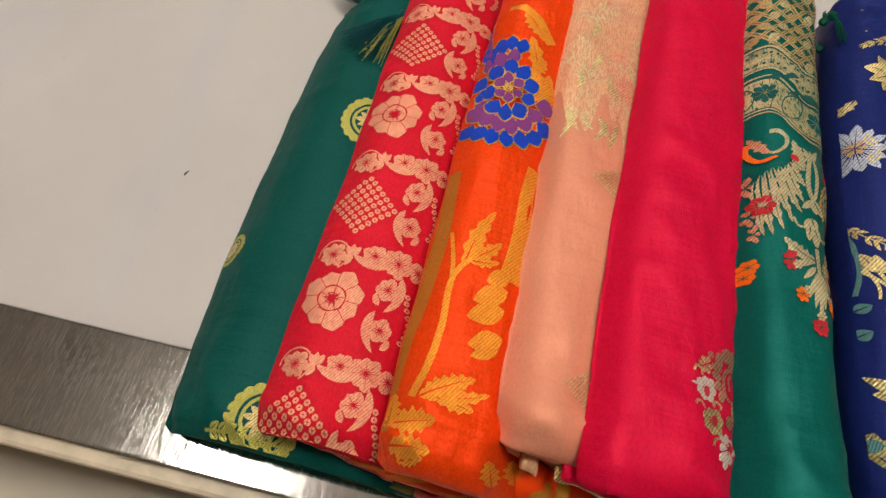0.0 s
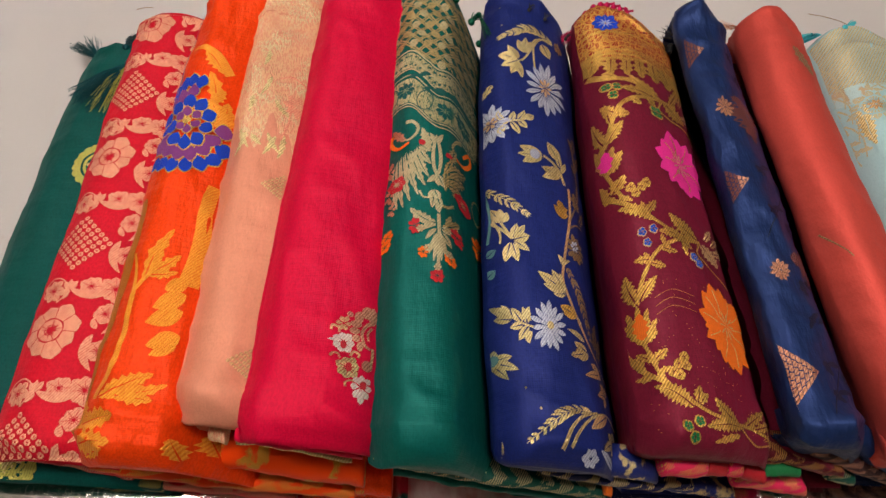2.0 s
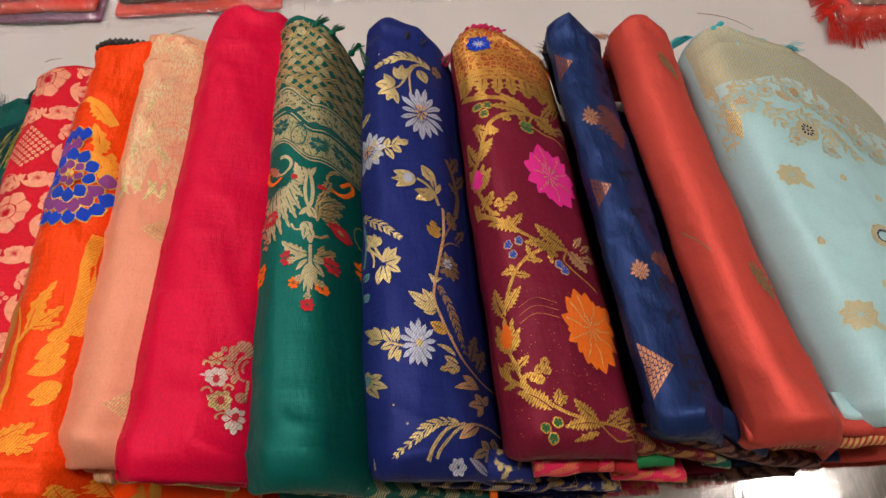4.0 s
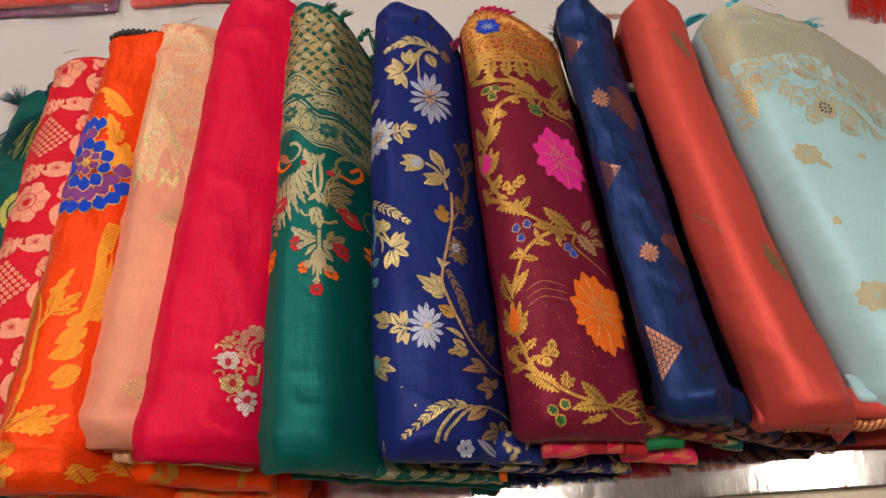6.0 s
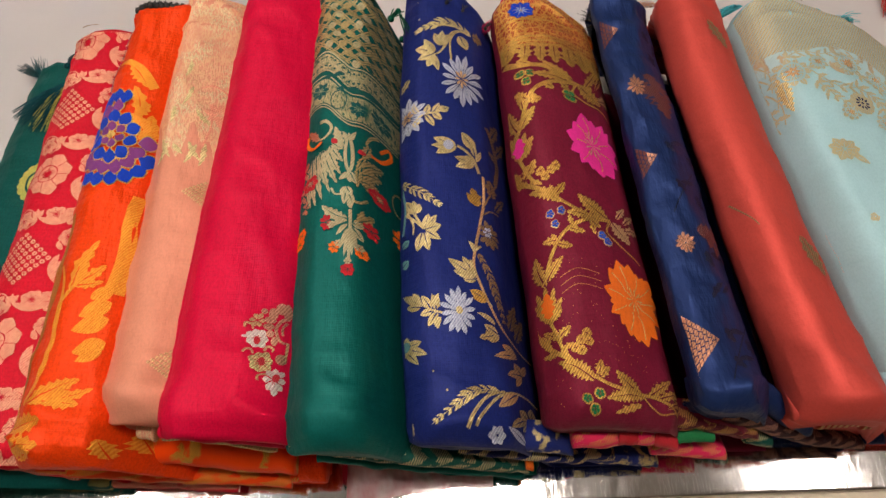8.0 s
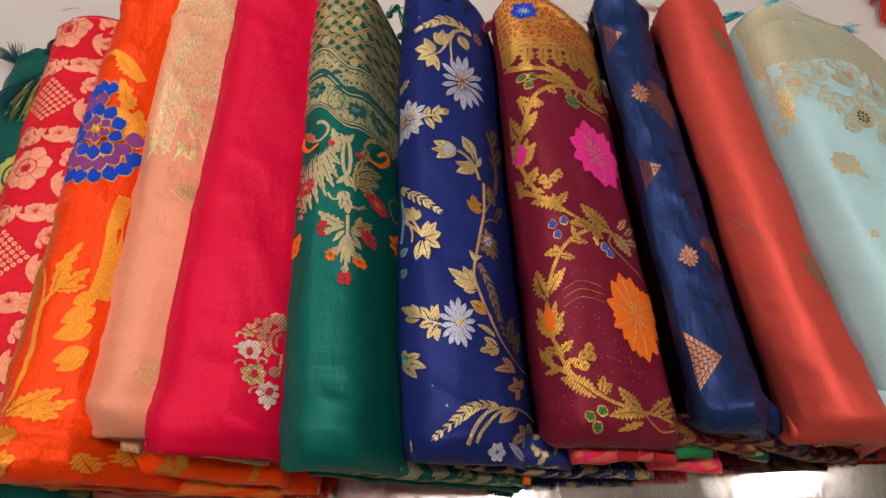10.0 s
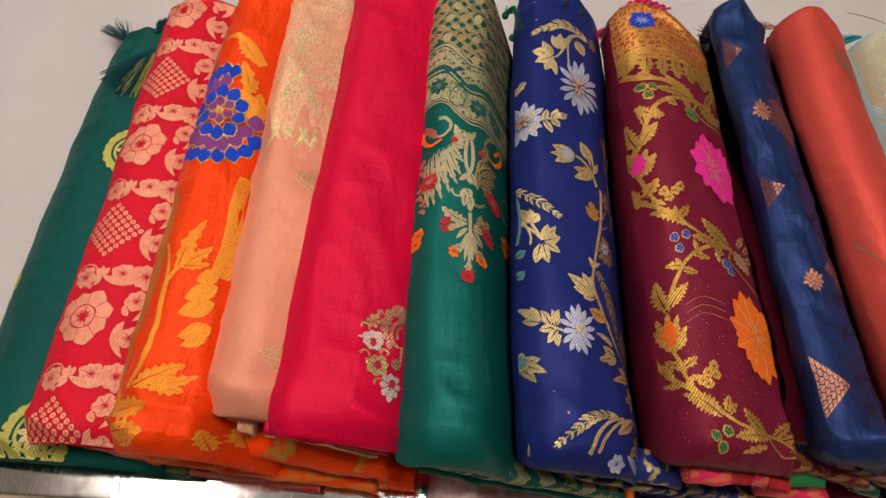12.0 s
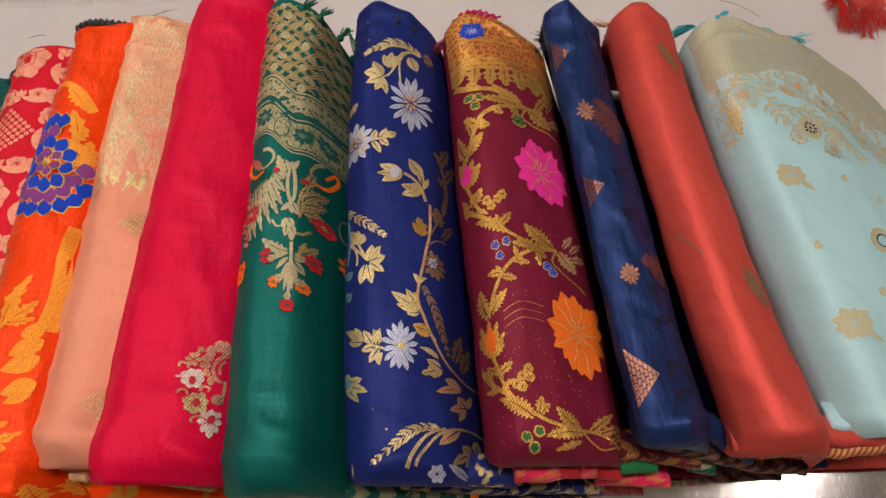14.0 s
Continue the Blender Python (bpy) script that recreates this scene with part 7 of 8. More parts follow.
leaf(B, SHADOW_BLUE, 0.5314, 0.0928, -79, 0.0125, 0.0082, 30, 3, name="tonal_leaf", lift=0.0004)
leaf(B, SHADOW_BLUE, 0.5366, 0.0916, 33, 0.0518, 0.0044, -30, name="tonal_leaf", lift=0.0004)
leaf(B, SHADOW_BLUE, 0.5153, 0.0781, -61, 0.0109, 0.0065, 30, 3, name="tonal_leaf", lift=0.0004)
leaf(B, SHADOW_BLUE, 0.5185, 0.0760, 18, 0.0153, 0.0040, -30, name="tonal_leaf", lift=0.0004)
leaf(B, SHADOW_BLUE, 0.5392, 0.0781, -9, 0.0438, 0.0090, 30, 3, name="tonal_leaf", lift=0.0004)
leaf(B, SHADOW_BLUE, 0.5821, 0.0942, -20, 0.0108, 0.0040, -30, name="tonal_leaf", lift=0.0004)
leaf(B, SHADOW_BLUE, 0.5214, 0.2493, -48, 0.0109, 0.0073, 30, 3, name="tonal_leaf", lift=0.0004)
leaf(B, SHADOW_BLUE, 0.5273, 0.2500, 62, 0.0740, 0.0045, -30, name="tonal_leaf", lift=0.0004)
leaf(B, SHADOW_BLUE, 0.5032, 0.2207, -73, 0.0131, 0.0068, 30, 3, name="tonal_leaf", lift=0.0004)
leaf(B, SHADOW_BLUE, 0.5067, 0.2182, 21, 0.0141, 0.0049, -30, name="tonal_leaf", lift=0.0004)
leaf(B, SHADOW_BLUE, 0.5203, 0.2108, -66, 0.0117, 0.0079, 30, 3, name="tonal_leaf", lift=0.0004)
leaf(B, SHADOW_BLUE, 0.5253, 0.2102, 57, 0.0692, 0.0068, -30, name="tonal_leaf", lift=0.0004)
leaf(B, SHADOW_BLUE, 0.5032, 0.2584, -77, 0.0120, 0.0068, 30, 3, name="tonal_leaf", lift=0.0004)
leaf(B, SHADOW_BLUE, 0.5070, 0.2560, 34, 0.0146, 0.0048, -30, name="tonal_leaf", lift=0.0004)
leaf(B, SHADOW_BLUE, 0.5104, 0.3615, -82, 0.0136, 0.0080, 30, 3, name="tonal_leaf", lift=0.0004)
leaf(B, SHADOW_BLUE, 0.5160, 0.3622, 74, 0.0950, 0.0070, -30, name="tonal_leaf", lift=0.0004)
leaf(B, SHADOW_BLUE, 0.5094, 0.3881, -75, 0.0117, 0.0082, 30, 3, name="tonal_leaf", lift=0.0004)
leaf(B, SHADOW_BLUE, 0.5150, 0.3890, 76, 0.1032, 0.0072, -30, name="tonal_leaf", lift=0.0004)
stem(B, SHADOW_BLUE, 0.0014, 0.0009, [(0.5971, 0.1637), (0.5365, 0.1030), (0.5165, 0.0743), (0.5085, 0.0607)], name="tonal_stem", lift=0.0004)
stem(B, SHADOW_BLUE, 0.0014, 0.0009, [(0.5233, 0.2335), (0.5057, 0.2084), (0.4952, 0.1903)], name="tonal_stem", lift=0.0004)

# coral saree: two faint gold butis
for x, y in ((0.573, 0.375), (0.592, 0.152)):
    Motif("coral", DULLGOLD).petal(x - 0.006, y + 0.016, -70, 0.034, 0.012, 0, 0.9, 5).done("buti_motif", "faint gold woven motif")

# thin dull ribbon drawn in for a crease's dark line on the coral
stem("coral", DULLGOLD, 0.0010, 0.0007, [(0.5454, 0.2024), (0.5520, 0.1908), (0.5582, 0.1782)], name="loose_thread_crease", lift=0.0006)

# aqua saree: twill end, trailing flowers, scattered butis
A = "aqua"
AQUA_TWILL = brocade("aqua_gold_twill", (0.38, 0.47, 0.42), (0.66, 0.54, 0.28), "twill", 130, 0.40, 0.4)
AQUA_SCROLL = brocade("aqua_gold_scatter", (0.42, 0.60, 0.60), (0.60, 0.49, 0.30), "scatter", 95, 0.52, 0.2, (0.52, 0.40, 0.24))
panel(A, "brocade_end", AQUA_TWILL, 0.0, 0.205, lambda d: 0.376 - 0.006 * math.sin(d * 55) - max(0.0, d - 0.07) * 0.42, label="gold twill brocade end")
panel(A, "trailing_field", AQUA_SCROLL, 0.001, 0.205, lambda d: 0.358 - 0.006 * math.sin(d * 120) - max(0.0, d - 0.05) * 0.48, lambda d: 0.377 - 0.006 * math.sin(d * 55) - max(0.0, d - 0.07) * 0.42, lift=0.0003)
def aqua_flower(x, y, r, n, squash=1.0):
    """Pale gold flower with open petals, a veined heart and a fine outline ring."""
    Motif(A, BEIGEGOLD).flower(x, y, r, n, 0.82, 9 * n, squash, 0.30, vein=0.0007).done("pale_flower", "pale gold woven flower")
    Motif(A, FAB["aqua"], 0.0010).rays(x, y, r * 0.35, r, n, 9 * n, squash, 0.0008).ring(x, y, r * 0.55, r * 0.62, 20, squash, beads=n).done("flower_line")
    Motif(A, OLDGOLD, 0.0012).flower(x, y, r * 0.36, 7, 0.6, 0, squash).done("flower_centre")


for fx, fy, fr, fn in ((0.642, 0.345, 0.0165, 11), (0.699, 0.358, 0.0150, 10), (0.668, 0.356, 0.0095, 8), (0.744, 0.332, 0.0140, 10), (0.723, 0.341, 0.0115, 9), (0.712, 0.288, 0.0105, 9), (0.757, 0.308, 0.0095, 8), (0.680, 0.298, 0.0090, 8), (0.776, 0.300, 0.0120, 9)):
    aqua_flower(fx, fy, fr, fn)
rng = random.Random(8)
for pts in (((0.655, 0.352), (0.668, 0.336), (0.684, 0.326), (0.700, 0.330)), ((0.660, 0.334), (0.670, 0.318), (0.684, 0.304)), ((0.706, 0.346), (0.728, 0.326), (0.752, 0.318), (0.788, 0.312)),
            ((0.640, 0.362), (0.655, 0.369), (0.674, 0.366), (0.690, 0.372)), ((0.722, 0.316), (0.730, 0.300), (0.742, 0.286)), ((0.700, 0.330), (0.714, 0.316), (0.716, 0.298)), ((0.735, 0.345), (0.757, 0.338), (0.784, 0.325))):
    Motif(A, BEIGEGOLD).sprig(list(pts), 0.0014, [(f, sg * rng.uniform(40, 65), rng.uniform(0.007, 0.013), rng.uniform(0.0028, 0.0046)) for f in (0.08, 0.25, 0.42, 0.6, 0.78, 0.95) for sg in (1, -1)], 3).done("trailing_spray", "pale gold trailing leaves")
Motif(A, BEIGEGOLD).ring(0.6955, 0.3095, 0.0, 0.0115, 16, 1.0, beads=14).done("star_flower", "gold flower with ink dots")
Motif(A, T_INK, 0.0012).flower(0.6955, 0.3095, 0.0072, 10, 0.55, 0, 1.0, 0.45).disc(0.6955, 0.3095, 0.0014).done("ink_ring")
# scrolls that run over the fold
for k in range(5):
    y0 = 0.404 - 0.018 * k
    Motif(A, BEIGEGOLD, 0.0008).ribbon([(0.612 + 0.0010 * k, y0), (0.618 + 0.001 * k, y0 - 0.016), (0.622 + 0.0012 * k, y0 - 0.040)], 0.0011, 0.0007, 8).ribbon([(0.620 + 0.001 * k, y0 + 0.004), (0.626 + 0.001 * k, y0 - 0.014), (0.625 + 0.0012 * k, y0 - 0.034)], 0.0010, 0.0006, 8).done("fold_scroll", "fine gold scroll along the fold")
Motif(A, PALEGOLD, 0.0009).petal(0.634, 0.350, -95, 0.044, 0.0085, 14, 0.8, 9).done("fold_leaf", "bright gold toothed leaf on the fold")
Motif(A, BEIGEGOLD, 0.0008).sprig([(0.619, 0.338), (0.621, 0.322), (0.627, 0.306)], 0.0014, [(f, sg * 45, 0.0075, 0.0046) for f in (0.3, 0.65, 0.95) for sg in (1, -1)], 3).done("fold_scroll", "fine gold scroll along the fold")
for x, y, r in ((0.660, 0.258, 0.0135), (0.667, 0.125, 0.0145)):
    Motif(A, BEIGEGOLD).flower(x, y, r, 9, 0.95, 0, 0.9).petal(x + 0.006, y - 0.006, -40, 0.014, 0.006).done("buti_motif", "pale gold woven motif")
Motif(A, BEIGEGOLD).ring(0.7225, 0.197, 0.0050, 0.0115, 16, beads=10).done("buti_motif", "pale gold woven motif")
Motif(A, T_INK, 0.0010).ring(0.7225, 0.197, 0.0048, 0.0062, 14).done("ink_ring")
for x, y in ((0.7115, 0.258), (0.661, 0.191), (0.700, 0.150), (0.742, 0.240)):
    Motif(A, BEIGEGOLD).flower(x, y, 0.0042, 5, 0.9).done("buti_motif")
Motif(A, ROSEGOLD).petal(0.622, 0.190, -80, 0.022, 0.006, 0, 0.9, 4).petal(0.620, 0.168, -85, 0.014, 0.005).done("fold_scroll")


# ---------------------------------------------------------------- folds that show at the front ends
def fold(saree, name, pts, thick, material, label="", depth=0.022):
    """A doubled-over layer along the front end: a rounded nose through pts (x, y, z of its middle), running back under the pile."""
    verts, faces = [], []
    n = 8
    line = []
    for (x0, y0, z0), (x1, y1, z1) in zip(pts, pts[1:]):
        for i in range(10):
            t = i / 10
            line.append((x0 + (x1 - x0) * t, y0 + (y1 - y0) * t, z0 + (z1 - z0) * t))
    line.append(pts[-1])
    for k, (x, y, z) in enumerate(line):
        e = noise.noise(Vector((x * 55, z * 40, 2.0)))
        h = thick * (0.5 + 0.14 * e)
        if k in (0, len(line) - 1):
            h *= 0.8
        y += 0.0022 * e + 0.0008 * noise.noise(Vector((x * 160, z * 90, 7.0)))
        z = max(z, T + h + 0.0004)
        verts.append((x, y + depth, z + h - (0.006 if depth > 0 else 0.0)))
        for i in range(n + 1):
            q = math.pi * i / n
            verts.append((x, y + h * (1 - math.sin(q)), z + h * math.cos(q)))
        verts.append((x, y + depth, z - h))
    w = n + 3
    for k in range(len(line) - 1):
        for i in range(w - 1):
            a = k * w + i
            faces.append((a, a + w, a + w + 1, a + 1))
        faces.append((k * w + w - 1, k * w + 2 * w - 1, k * w + w, k * w))
    faces.append(tuple(range(w)))
    faces.append(tuple((len(line) - 1) * w + i for i in range(w - 1, -1, -1)))
    return mesh_ob(name, verts, faces, material, PACK[saree], label)


FIGURED_NAVY = brocade("figured_navy_cloth", (0.012, 0.022, 0.14), (0.80, 0.64, 0.30), "scatter", 85, 0.54, 0.6)
FIGURED_ORANGE = brocade("figured_orange_cloth", (0.86, 0.058, 0.002), (0.80, 0.38, 0.05), "scatter", 70, 0.56, 0.5)
FIGURED_MAROON = brocade("figured_maroon_cloth", (0.17, 0.010, 0.030), (0.78, 0.46, 0.11), "scatter", 75, 0.57, 0.55)
BORDER_GREEN = brocade("green_olive_border", (0.002, 0.05, 0.045), (0.55, 0.46, 0.12), "braid", 210, 0.50, 0.4)
BORDER_RED = brocade("red_gold_border", (0.55, 0.010, 0.025), (0.86, 0.50, 0.32), "braid", 210, 0.50, 0.35)
BORDER_ORANGE = brocade("orange_gold_border", (0.80, 0.06, 0.003), (0.80, 0.45, 0.08), "braid", 210, 0.50, 0.5)
BORDER_EMERALD = brocade("emerald_gold_border", (0.004, 0.07, 0.05), (0.70, 0.58, 0.30), "braid", 210, 0.50, 0.55)
BORDER_NAVY = brocade("navy_gold_border", (0.004, 0.007, 0.06), (0.80, 0.62, 0.26), "braid", 210, 0.50, 0.6)
BORDER_PINK = brocade("pink_gold_border", (0.75, 0.02, 0.10), (0.90, 0.42, 0.10), "braid", 210, 0.50, 0.4)
BORDER_MAROON = brocade("maroon_gold_border", (0.09, 0.004, 0.012), (0.70, 0.40, 0.10), "braid", 210, 0.50, 0.5)
BORDER_COPPER = brocade("navy_copper_border", (0.05, 0.015, 0.02), (0.72, 0.36, 0.24), "braid", 210, 0.50, 0.5)
BORDER_CORAL = brocade("coral_gold_border", (0.40, 0.04, 0.02), (0.75, 0.45, 0.18), "twill", 80, 0.4, 0.5)

fold("green1", "lower_fold", [(-0.0690, 0.0280, T + 0.0240), (-0.0410, 0.0260, T + 0.0230), (0.0050, 0.0230, T + 0.0214), (0.0470, 0.0180, T + 0.0200)], 0.014, BORDER_GREEN, "olive-gold bordered lower fold")
fold("red", "lower_fold", [(-0.0450, 0.0350, T + 0.0600), (-0.0210, 0.0320, T + 0.0553), (0.0040, 0.0280, T + 0.0505), (0.0330, 0.0240, T + 0.0450)], 0.012, BORDER_RED, "rose-gold bordered lower fold")
fold("red", "lower_fold", [(0.0120, 0.0240, T + 0.0180), (0.0500, 0.0200, T + 0.0169), (0.1470, 0.0140, T + 0.0140)], 0.010, BORDER_RED, "rose-gold bordered lower fold")
fold("orange", "lower_fold", [(0.0270, 0.0290, T + 0.0880), (0.0610, 0.0300, T + 0.0813), (0.1190, 0.0280, T + 0.0702), (0.1670, 0.0230, T + 0.0613), (0.2020, 0.0190, T + 0.0550)], 0.030, FIGURED_ORANGE, "gold-figured front fold")
fold("orange", "border_fold", [(0.0050, 0.0290, T + 0.0520), (0.0380, 0.0240, T + 0.0477), (0.1060, 0.0200, T + 0.0390), (0.1490, 0.0170, T + 0.0335), (0.1930, 0.0140, T + 0.0280)], 0.014, BORDER_ORANGE, "gold-figured lower fold")
fold("orange", "rolled_edge", [(0.2000, 0.0180, T + 0.0340), (0.2120, 0.0170, T + 0.0318), (0.2210, 0.0170, T + 0.0300)], 0.030, FAB["orange"], "rolled orange end")
fold("orange", "rolled_edge", [(0.1950, 0.0170, T + 0.0360), (0.2010, 0.0170, T + 0.0330)], 0.030, BORDER_ORANGE, "gold band on the rolled end")
fold("peach", "lower_fold", [(0.0830, 0.0500, T + 0.1100), (0.0940, 0.0480, T + 0.1080), (0.1040, 0.0460, T + 0.1060)], 0.012, FAB["peach"])
fold("peach", "rolled_edge", [(0.1050, 0.0410, T + 0.1080), (0.1100, 0.0410, T + 0.1060), (0.1150, 0.0400, T + 0.1040)], 0.014, PEACH_BROCADE, "rolled gold end")
fold("crimson", "lower_fold", [(0.1260, 0.0380, T + 0.1220), (0.1490, 0.0360, T + 0.1147), (0.1740, 0.0340, T + 0.1070), (0.2040, 0.0320, T + 0.0980)], 0.010, FAB["crimson"])
fold("crimson", "selvedge", [(0.1240, 0.0380, T + 0.1120), (0.1480, 0.0370, T + 0.1036), (0.1700, 0.0350, T + 0.0964), (0.1960, 0.0320, T + 0.0880)], 0.004, PALEGOLD, "thin gold selvedge")
fold("green2", "border_fold", [(0.2130, 0.0250, T + 0.1160), (0.2370, 0.0250, T + 0.1040), (0.2690, 0.0220, T + 0.0882), (0.3210, 0.0190, T + 0.0653), (0.3630, 0.0170, T + 0.0476), (0.3770, 0.0150, T + 0.0420)], 0.012, BORDER_EMERALD, "gold bordered lower fold")
fold("green2", "lower_fold", [(0.2240, 0.0250, T + 0.0840), (0.2660, 0.0210, T + 0.0659), (0.3200, 0.0180, T + 0.0445), (0.3750, 0.0140, T + 0.0240)], 0.010, FAB["green2"])
fold("green2", "border_tip", [(0.3740, 0.0170, T + 0.0560), (0.3800, 0.0170, T + 0.0500)], 0.014, T_ORANGE, "orange border tip")
fold("green2", "border_tip", [(0.2440, 0.0240, T + 0.1120), (0.2540, 0.0240, T + 0.1080)], 0.009, T_ORANGE, "orange border figure")
fold("navy", "nose_fold", [(0.2940, 0.0300, T + 0.1100), (0.3150, 0.0290, T + 0.1023), (0.3380, 0.0280, T + 0.0937), (0.3710, 0.0270, T + 0.0822), (0.4070, 0.0250, T + 0.0700)], 0.022, FIGURED_NAVY, "gold-figured front fold")
fold("navy", "border_fold", [(0.3240, 0.0280, T + 0.0860), (0.3420, 0.0250, T + 0.0790), (0.3710, 0.0230, T + 0.0683), (0.4100, 0.0220, T + 0.0547), (0.4430, 0.0240, T + 0.0440)], 0.009, BORDER_NAVY, "gold bordered lower fold")
fold("navy", "lower_fold", [(0.3890, 0.0260, T + 0.0600), (0.4150, 0.0230, T + 0.0497), (0.4430, 0.0220, T + 0.0394), (0.4800, 0.0200, T + 0.0260)], 0.014, FIGURED_NAVY, "gold-figured lower fold")
fold("navy", "border_tip", [(0.4570, 0.0240, T + 0.0260), (0.4760, 0.0210, T + 0.0200)], 0.010, BORDER_NAVY, "gold figured end")
fold("maroon", "nose_fold", [(0.3990, 0.0370, T + 0.1120), (0.4220, 0.0380, T + 0.1033), (0.4560, 0.0390, T + 0.0906), (0.4970, 0.0380, T + 0.0763), (0.5380, 0.0320, T + 0.0620)], 0.016, FIGURED_MAROON, "gold-figured front fold")
fold("maroon", "border_fold", [(0.4640, 0.0390, T + 0.0940), (0.4960, 0.0380, T + 0.0808), (0.5280, 0.0340, T + 0.0676), (0.5470, 0.0310, T + 0.0600)], 0.010, BORDER_MAROON, "gold-figured lower fold")
fold("maroon", "rolled_edge", [(0.4040, 0.0250, T + 0.0920), (0.4180, 0.0260, T + 0.0892), (0.4360, 0.0270, T + 0.0860)], 0.020, BORDER_PINK, "rolled pink and gold end")
fold("maroon", "rolled_edge", [(0.4360, 0.0270, T + 0.0860), (0.4440, 0.0270, T + 0.0840), (0.4510, 0.0280, T + 0.0820)], 0.020, T_RED, "rolled red band")
fold("maroon", "rolled_edge", [(0.4510, 0.0280, T + 0.0840), (0.4570, 0.0280, T + 0.0820), (0.4630, 0.0280, T + 0.0800)], 0.020, BORDER_PINK, "rolled magenta band")
fold("maroon", "rolled_edge", [(0.4640, 0.0280, T + 0.0780), (0.4820, 0.0260, T + 0.0720)], 0.018, T_RED, "rolled red band")
fold("maroon", "rolled_edge", [(0.4820, 0.0310, T + 0.0720), (0.4980, 0.0300, T + 0.0680), (0.5130, 0.0300, T + 0.0640)], 0.012, T_GREEN, "rolled green band")
fold("maroon", "rolled_edge", [(0.4680, 0.0250, T + 0.0560), (0.4980, 0.0240, T + 0.0460), (0.5300, 0.0220, T + 0.0360)], 0.015, BORDER_PINK, "rolled coral and gold end")
fold("maroon", "border_tip", [(0.5420, 0.0320, T + 0.0500), (0.5640, 0.0290, T + 0.0440)], 0.014, BORDER_EMERALD, "green and gold border tip")
fold("navy2", "nose_fold", [(0.4880, 0.0500, T + 0.1080), (0.5040, 0.0550, T + 0.1004), (0.5220, 0.0570, T + 0.0912), (0.5450, 0.0520, T + 0.0789), (0.5660, 0.0410, T + 0.0672), (0.5880, 0.0350, T + 0.0560)], 0.030, FAB["navy2"])
fold("navy2", "border_fold", [(0.5160, 0.0440, T + 0.0800), (0.5420, 0.0380, T + 0.0672), (0.5710, 0.0330, T + 0.0531), (0.6080, 0.0290, T + 0.0365), (0.6470, 0.0280, T + 0.0200)], 0.016, BORDER_COPPER, "copper bordered lower fold")
fold("navy2", "lower_fold", [(0.6010, 0.0400, T + 0.0300), (0.6350, 0.0350, T + 0.0229), (0.6680, 0.0310, T + 0.0160)], 0.012, FAB["navy2"])
fold("coral", "lower_fold", [(0.5590, 0.0390, T + 0.0960), (0.5930, 0.0390, T + 0.0912), (0.6440, 0.0400, T + 0.0840), (0.7040, 0.0410, T + 0.0760)], 0.012, FAB["coral"])
fold("coral", "border_fold", [(0.5820, 0.0350, T + 0.0820), (0.5970, 0.0360, T + 0.0801), (0.6130, 0.0360, T + 0.0780)], 0.012, BORDER_CORAL, "gold bordered rolled end")
fold("coral", "border_fold", [(0.6140, 0.0340, T + 0.0780), (0.6470, 0.0340, T + 0.0755), (0.6960, 0.0350, T + 0.0720)], 0.012, BORDER_CORAL, "gold bordered rolled end")
fold("aqua", "lower_fold", [(0.6380, 0.0510, T + 0.0860), (0.6620, 0.0510, T + 0.0839), (0.7060, 0.0520, T + 0.0800)], 0.010, FAB["aqua"])

# ---------------------------------------------------------------- tassels, loops and loose threads at the back ends
TEALTHREAD = fabric("teal_tassel_thread", (0.004, 0.075, 0.085), (0.002, 0.04, 0.05), 0.45, 0.2)
BLACKTHREAD = plain("black_lace", (0.012, 0.011, 0.010), 0.6)
CYAN = fabric("turquoise_tassel_thread", (0.06, 0.50, 0.55), (0.04, 0.38, 0.45), 0.5, 0.1)
REDTHREAD = fabric("scarlet_fringe_thread", (0.72, 0.030, 0.012), (0.60, 0.018, 0.010), 0.5, 0.1)
GREENTHREAD = fabric("green_tassel_thread", (0.003, 0.12, 0.06), (0.002, 0.06, 0.03), 0.4, 0.2)
MAGENTA = fabric("magenta_cord", (0.55, 0.012, 0.10), (0.40, 0.008, 0.07), 0.45, 0.2)


def tassel(owner, root, tip, spread, count, material, name="tassel", knot=0.004, label="", r=0.00045):
    """A knotted bunch of threads from root towards tip; the ends fan out."""
    rng = random.Random(int(abs(root[0] * 9173 + root[1] * 3331) * 1000))
    verts, faces = [], []
    root, tip = Vector(root), Vector(tip)
    d = tip - root
    side = d.cross(Vector((0, 0, 1))).normalized()
    for k in range(count):
        f = rng.uniform(-1, 1)
        q = rng.uniform(-0.4, 1.0)
        end = root + d * rng.uniform(0.72, 1.05) + side * spread * f + Vector((0, 0, spread * 0.5 * q))
        mid = root + (end - root) * 0.5 + side * spread * 0.12 * rng.uniform(-1, 1) + Vector((0, 0, spread * 0.35 * q))
        q1 = root + (mid - root) * 0.45 + Vector((0, 0, 0.0012 * rng.random()))
        tube(verts, faces, [root, q1, mid, end], r, r * 0.6, 3)
    if knot:
        n = len(verts)
        ax = d.normalized()
        u = ax.orthogonal().normalized()
        w = ax.cross(u)
        for i in range(6):
            for k in range(8):
                a = 2 * math.pi * k / 8
                rr = knot * math.sin(math.pi * (i + 0.5) / 6)
                verts.append(root + ax * knot * (i / 2.5 - 1.0) + rr * (math.cos(a) * u + math.sin(a) * w))
        for i in range(5):
            for k in range(8):
                a, b = n + i * 8 + k, n + i * 8 + (k + 1) % 8
                faces.append((a, b, b + 8, a + 8))
    return mesh_ob(name, verts, faces, material, owner, label)


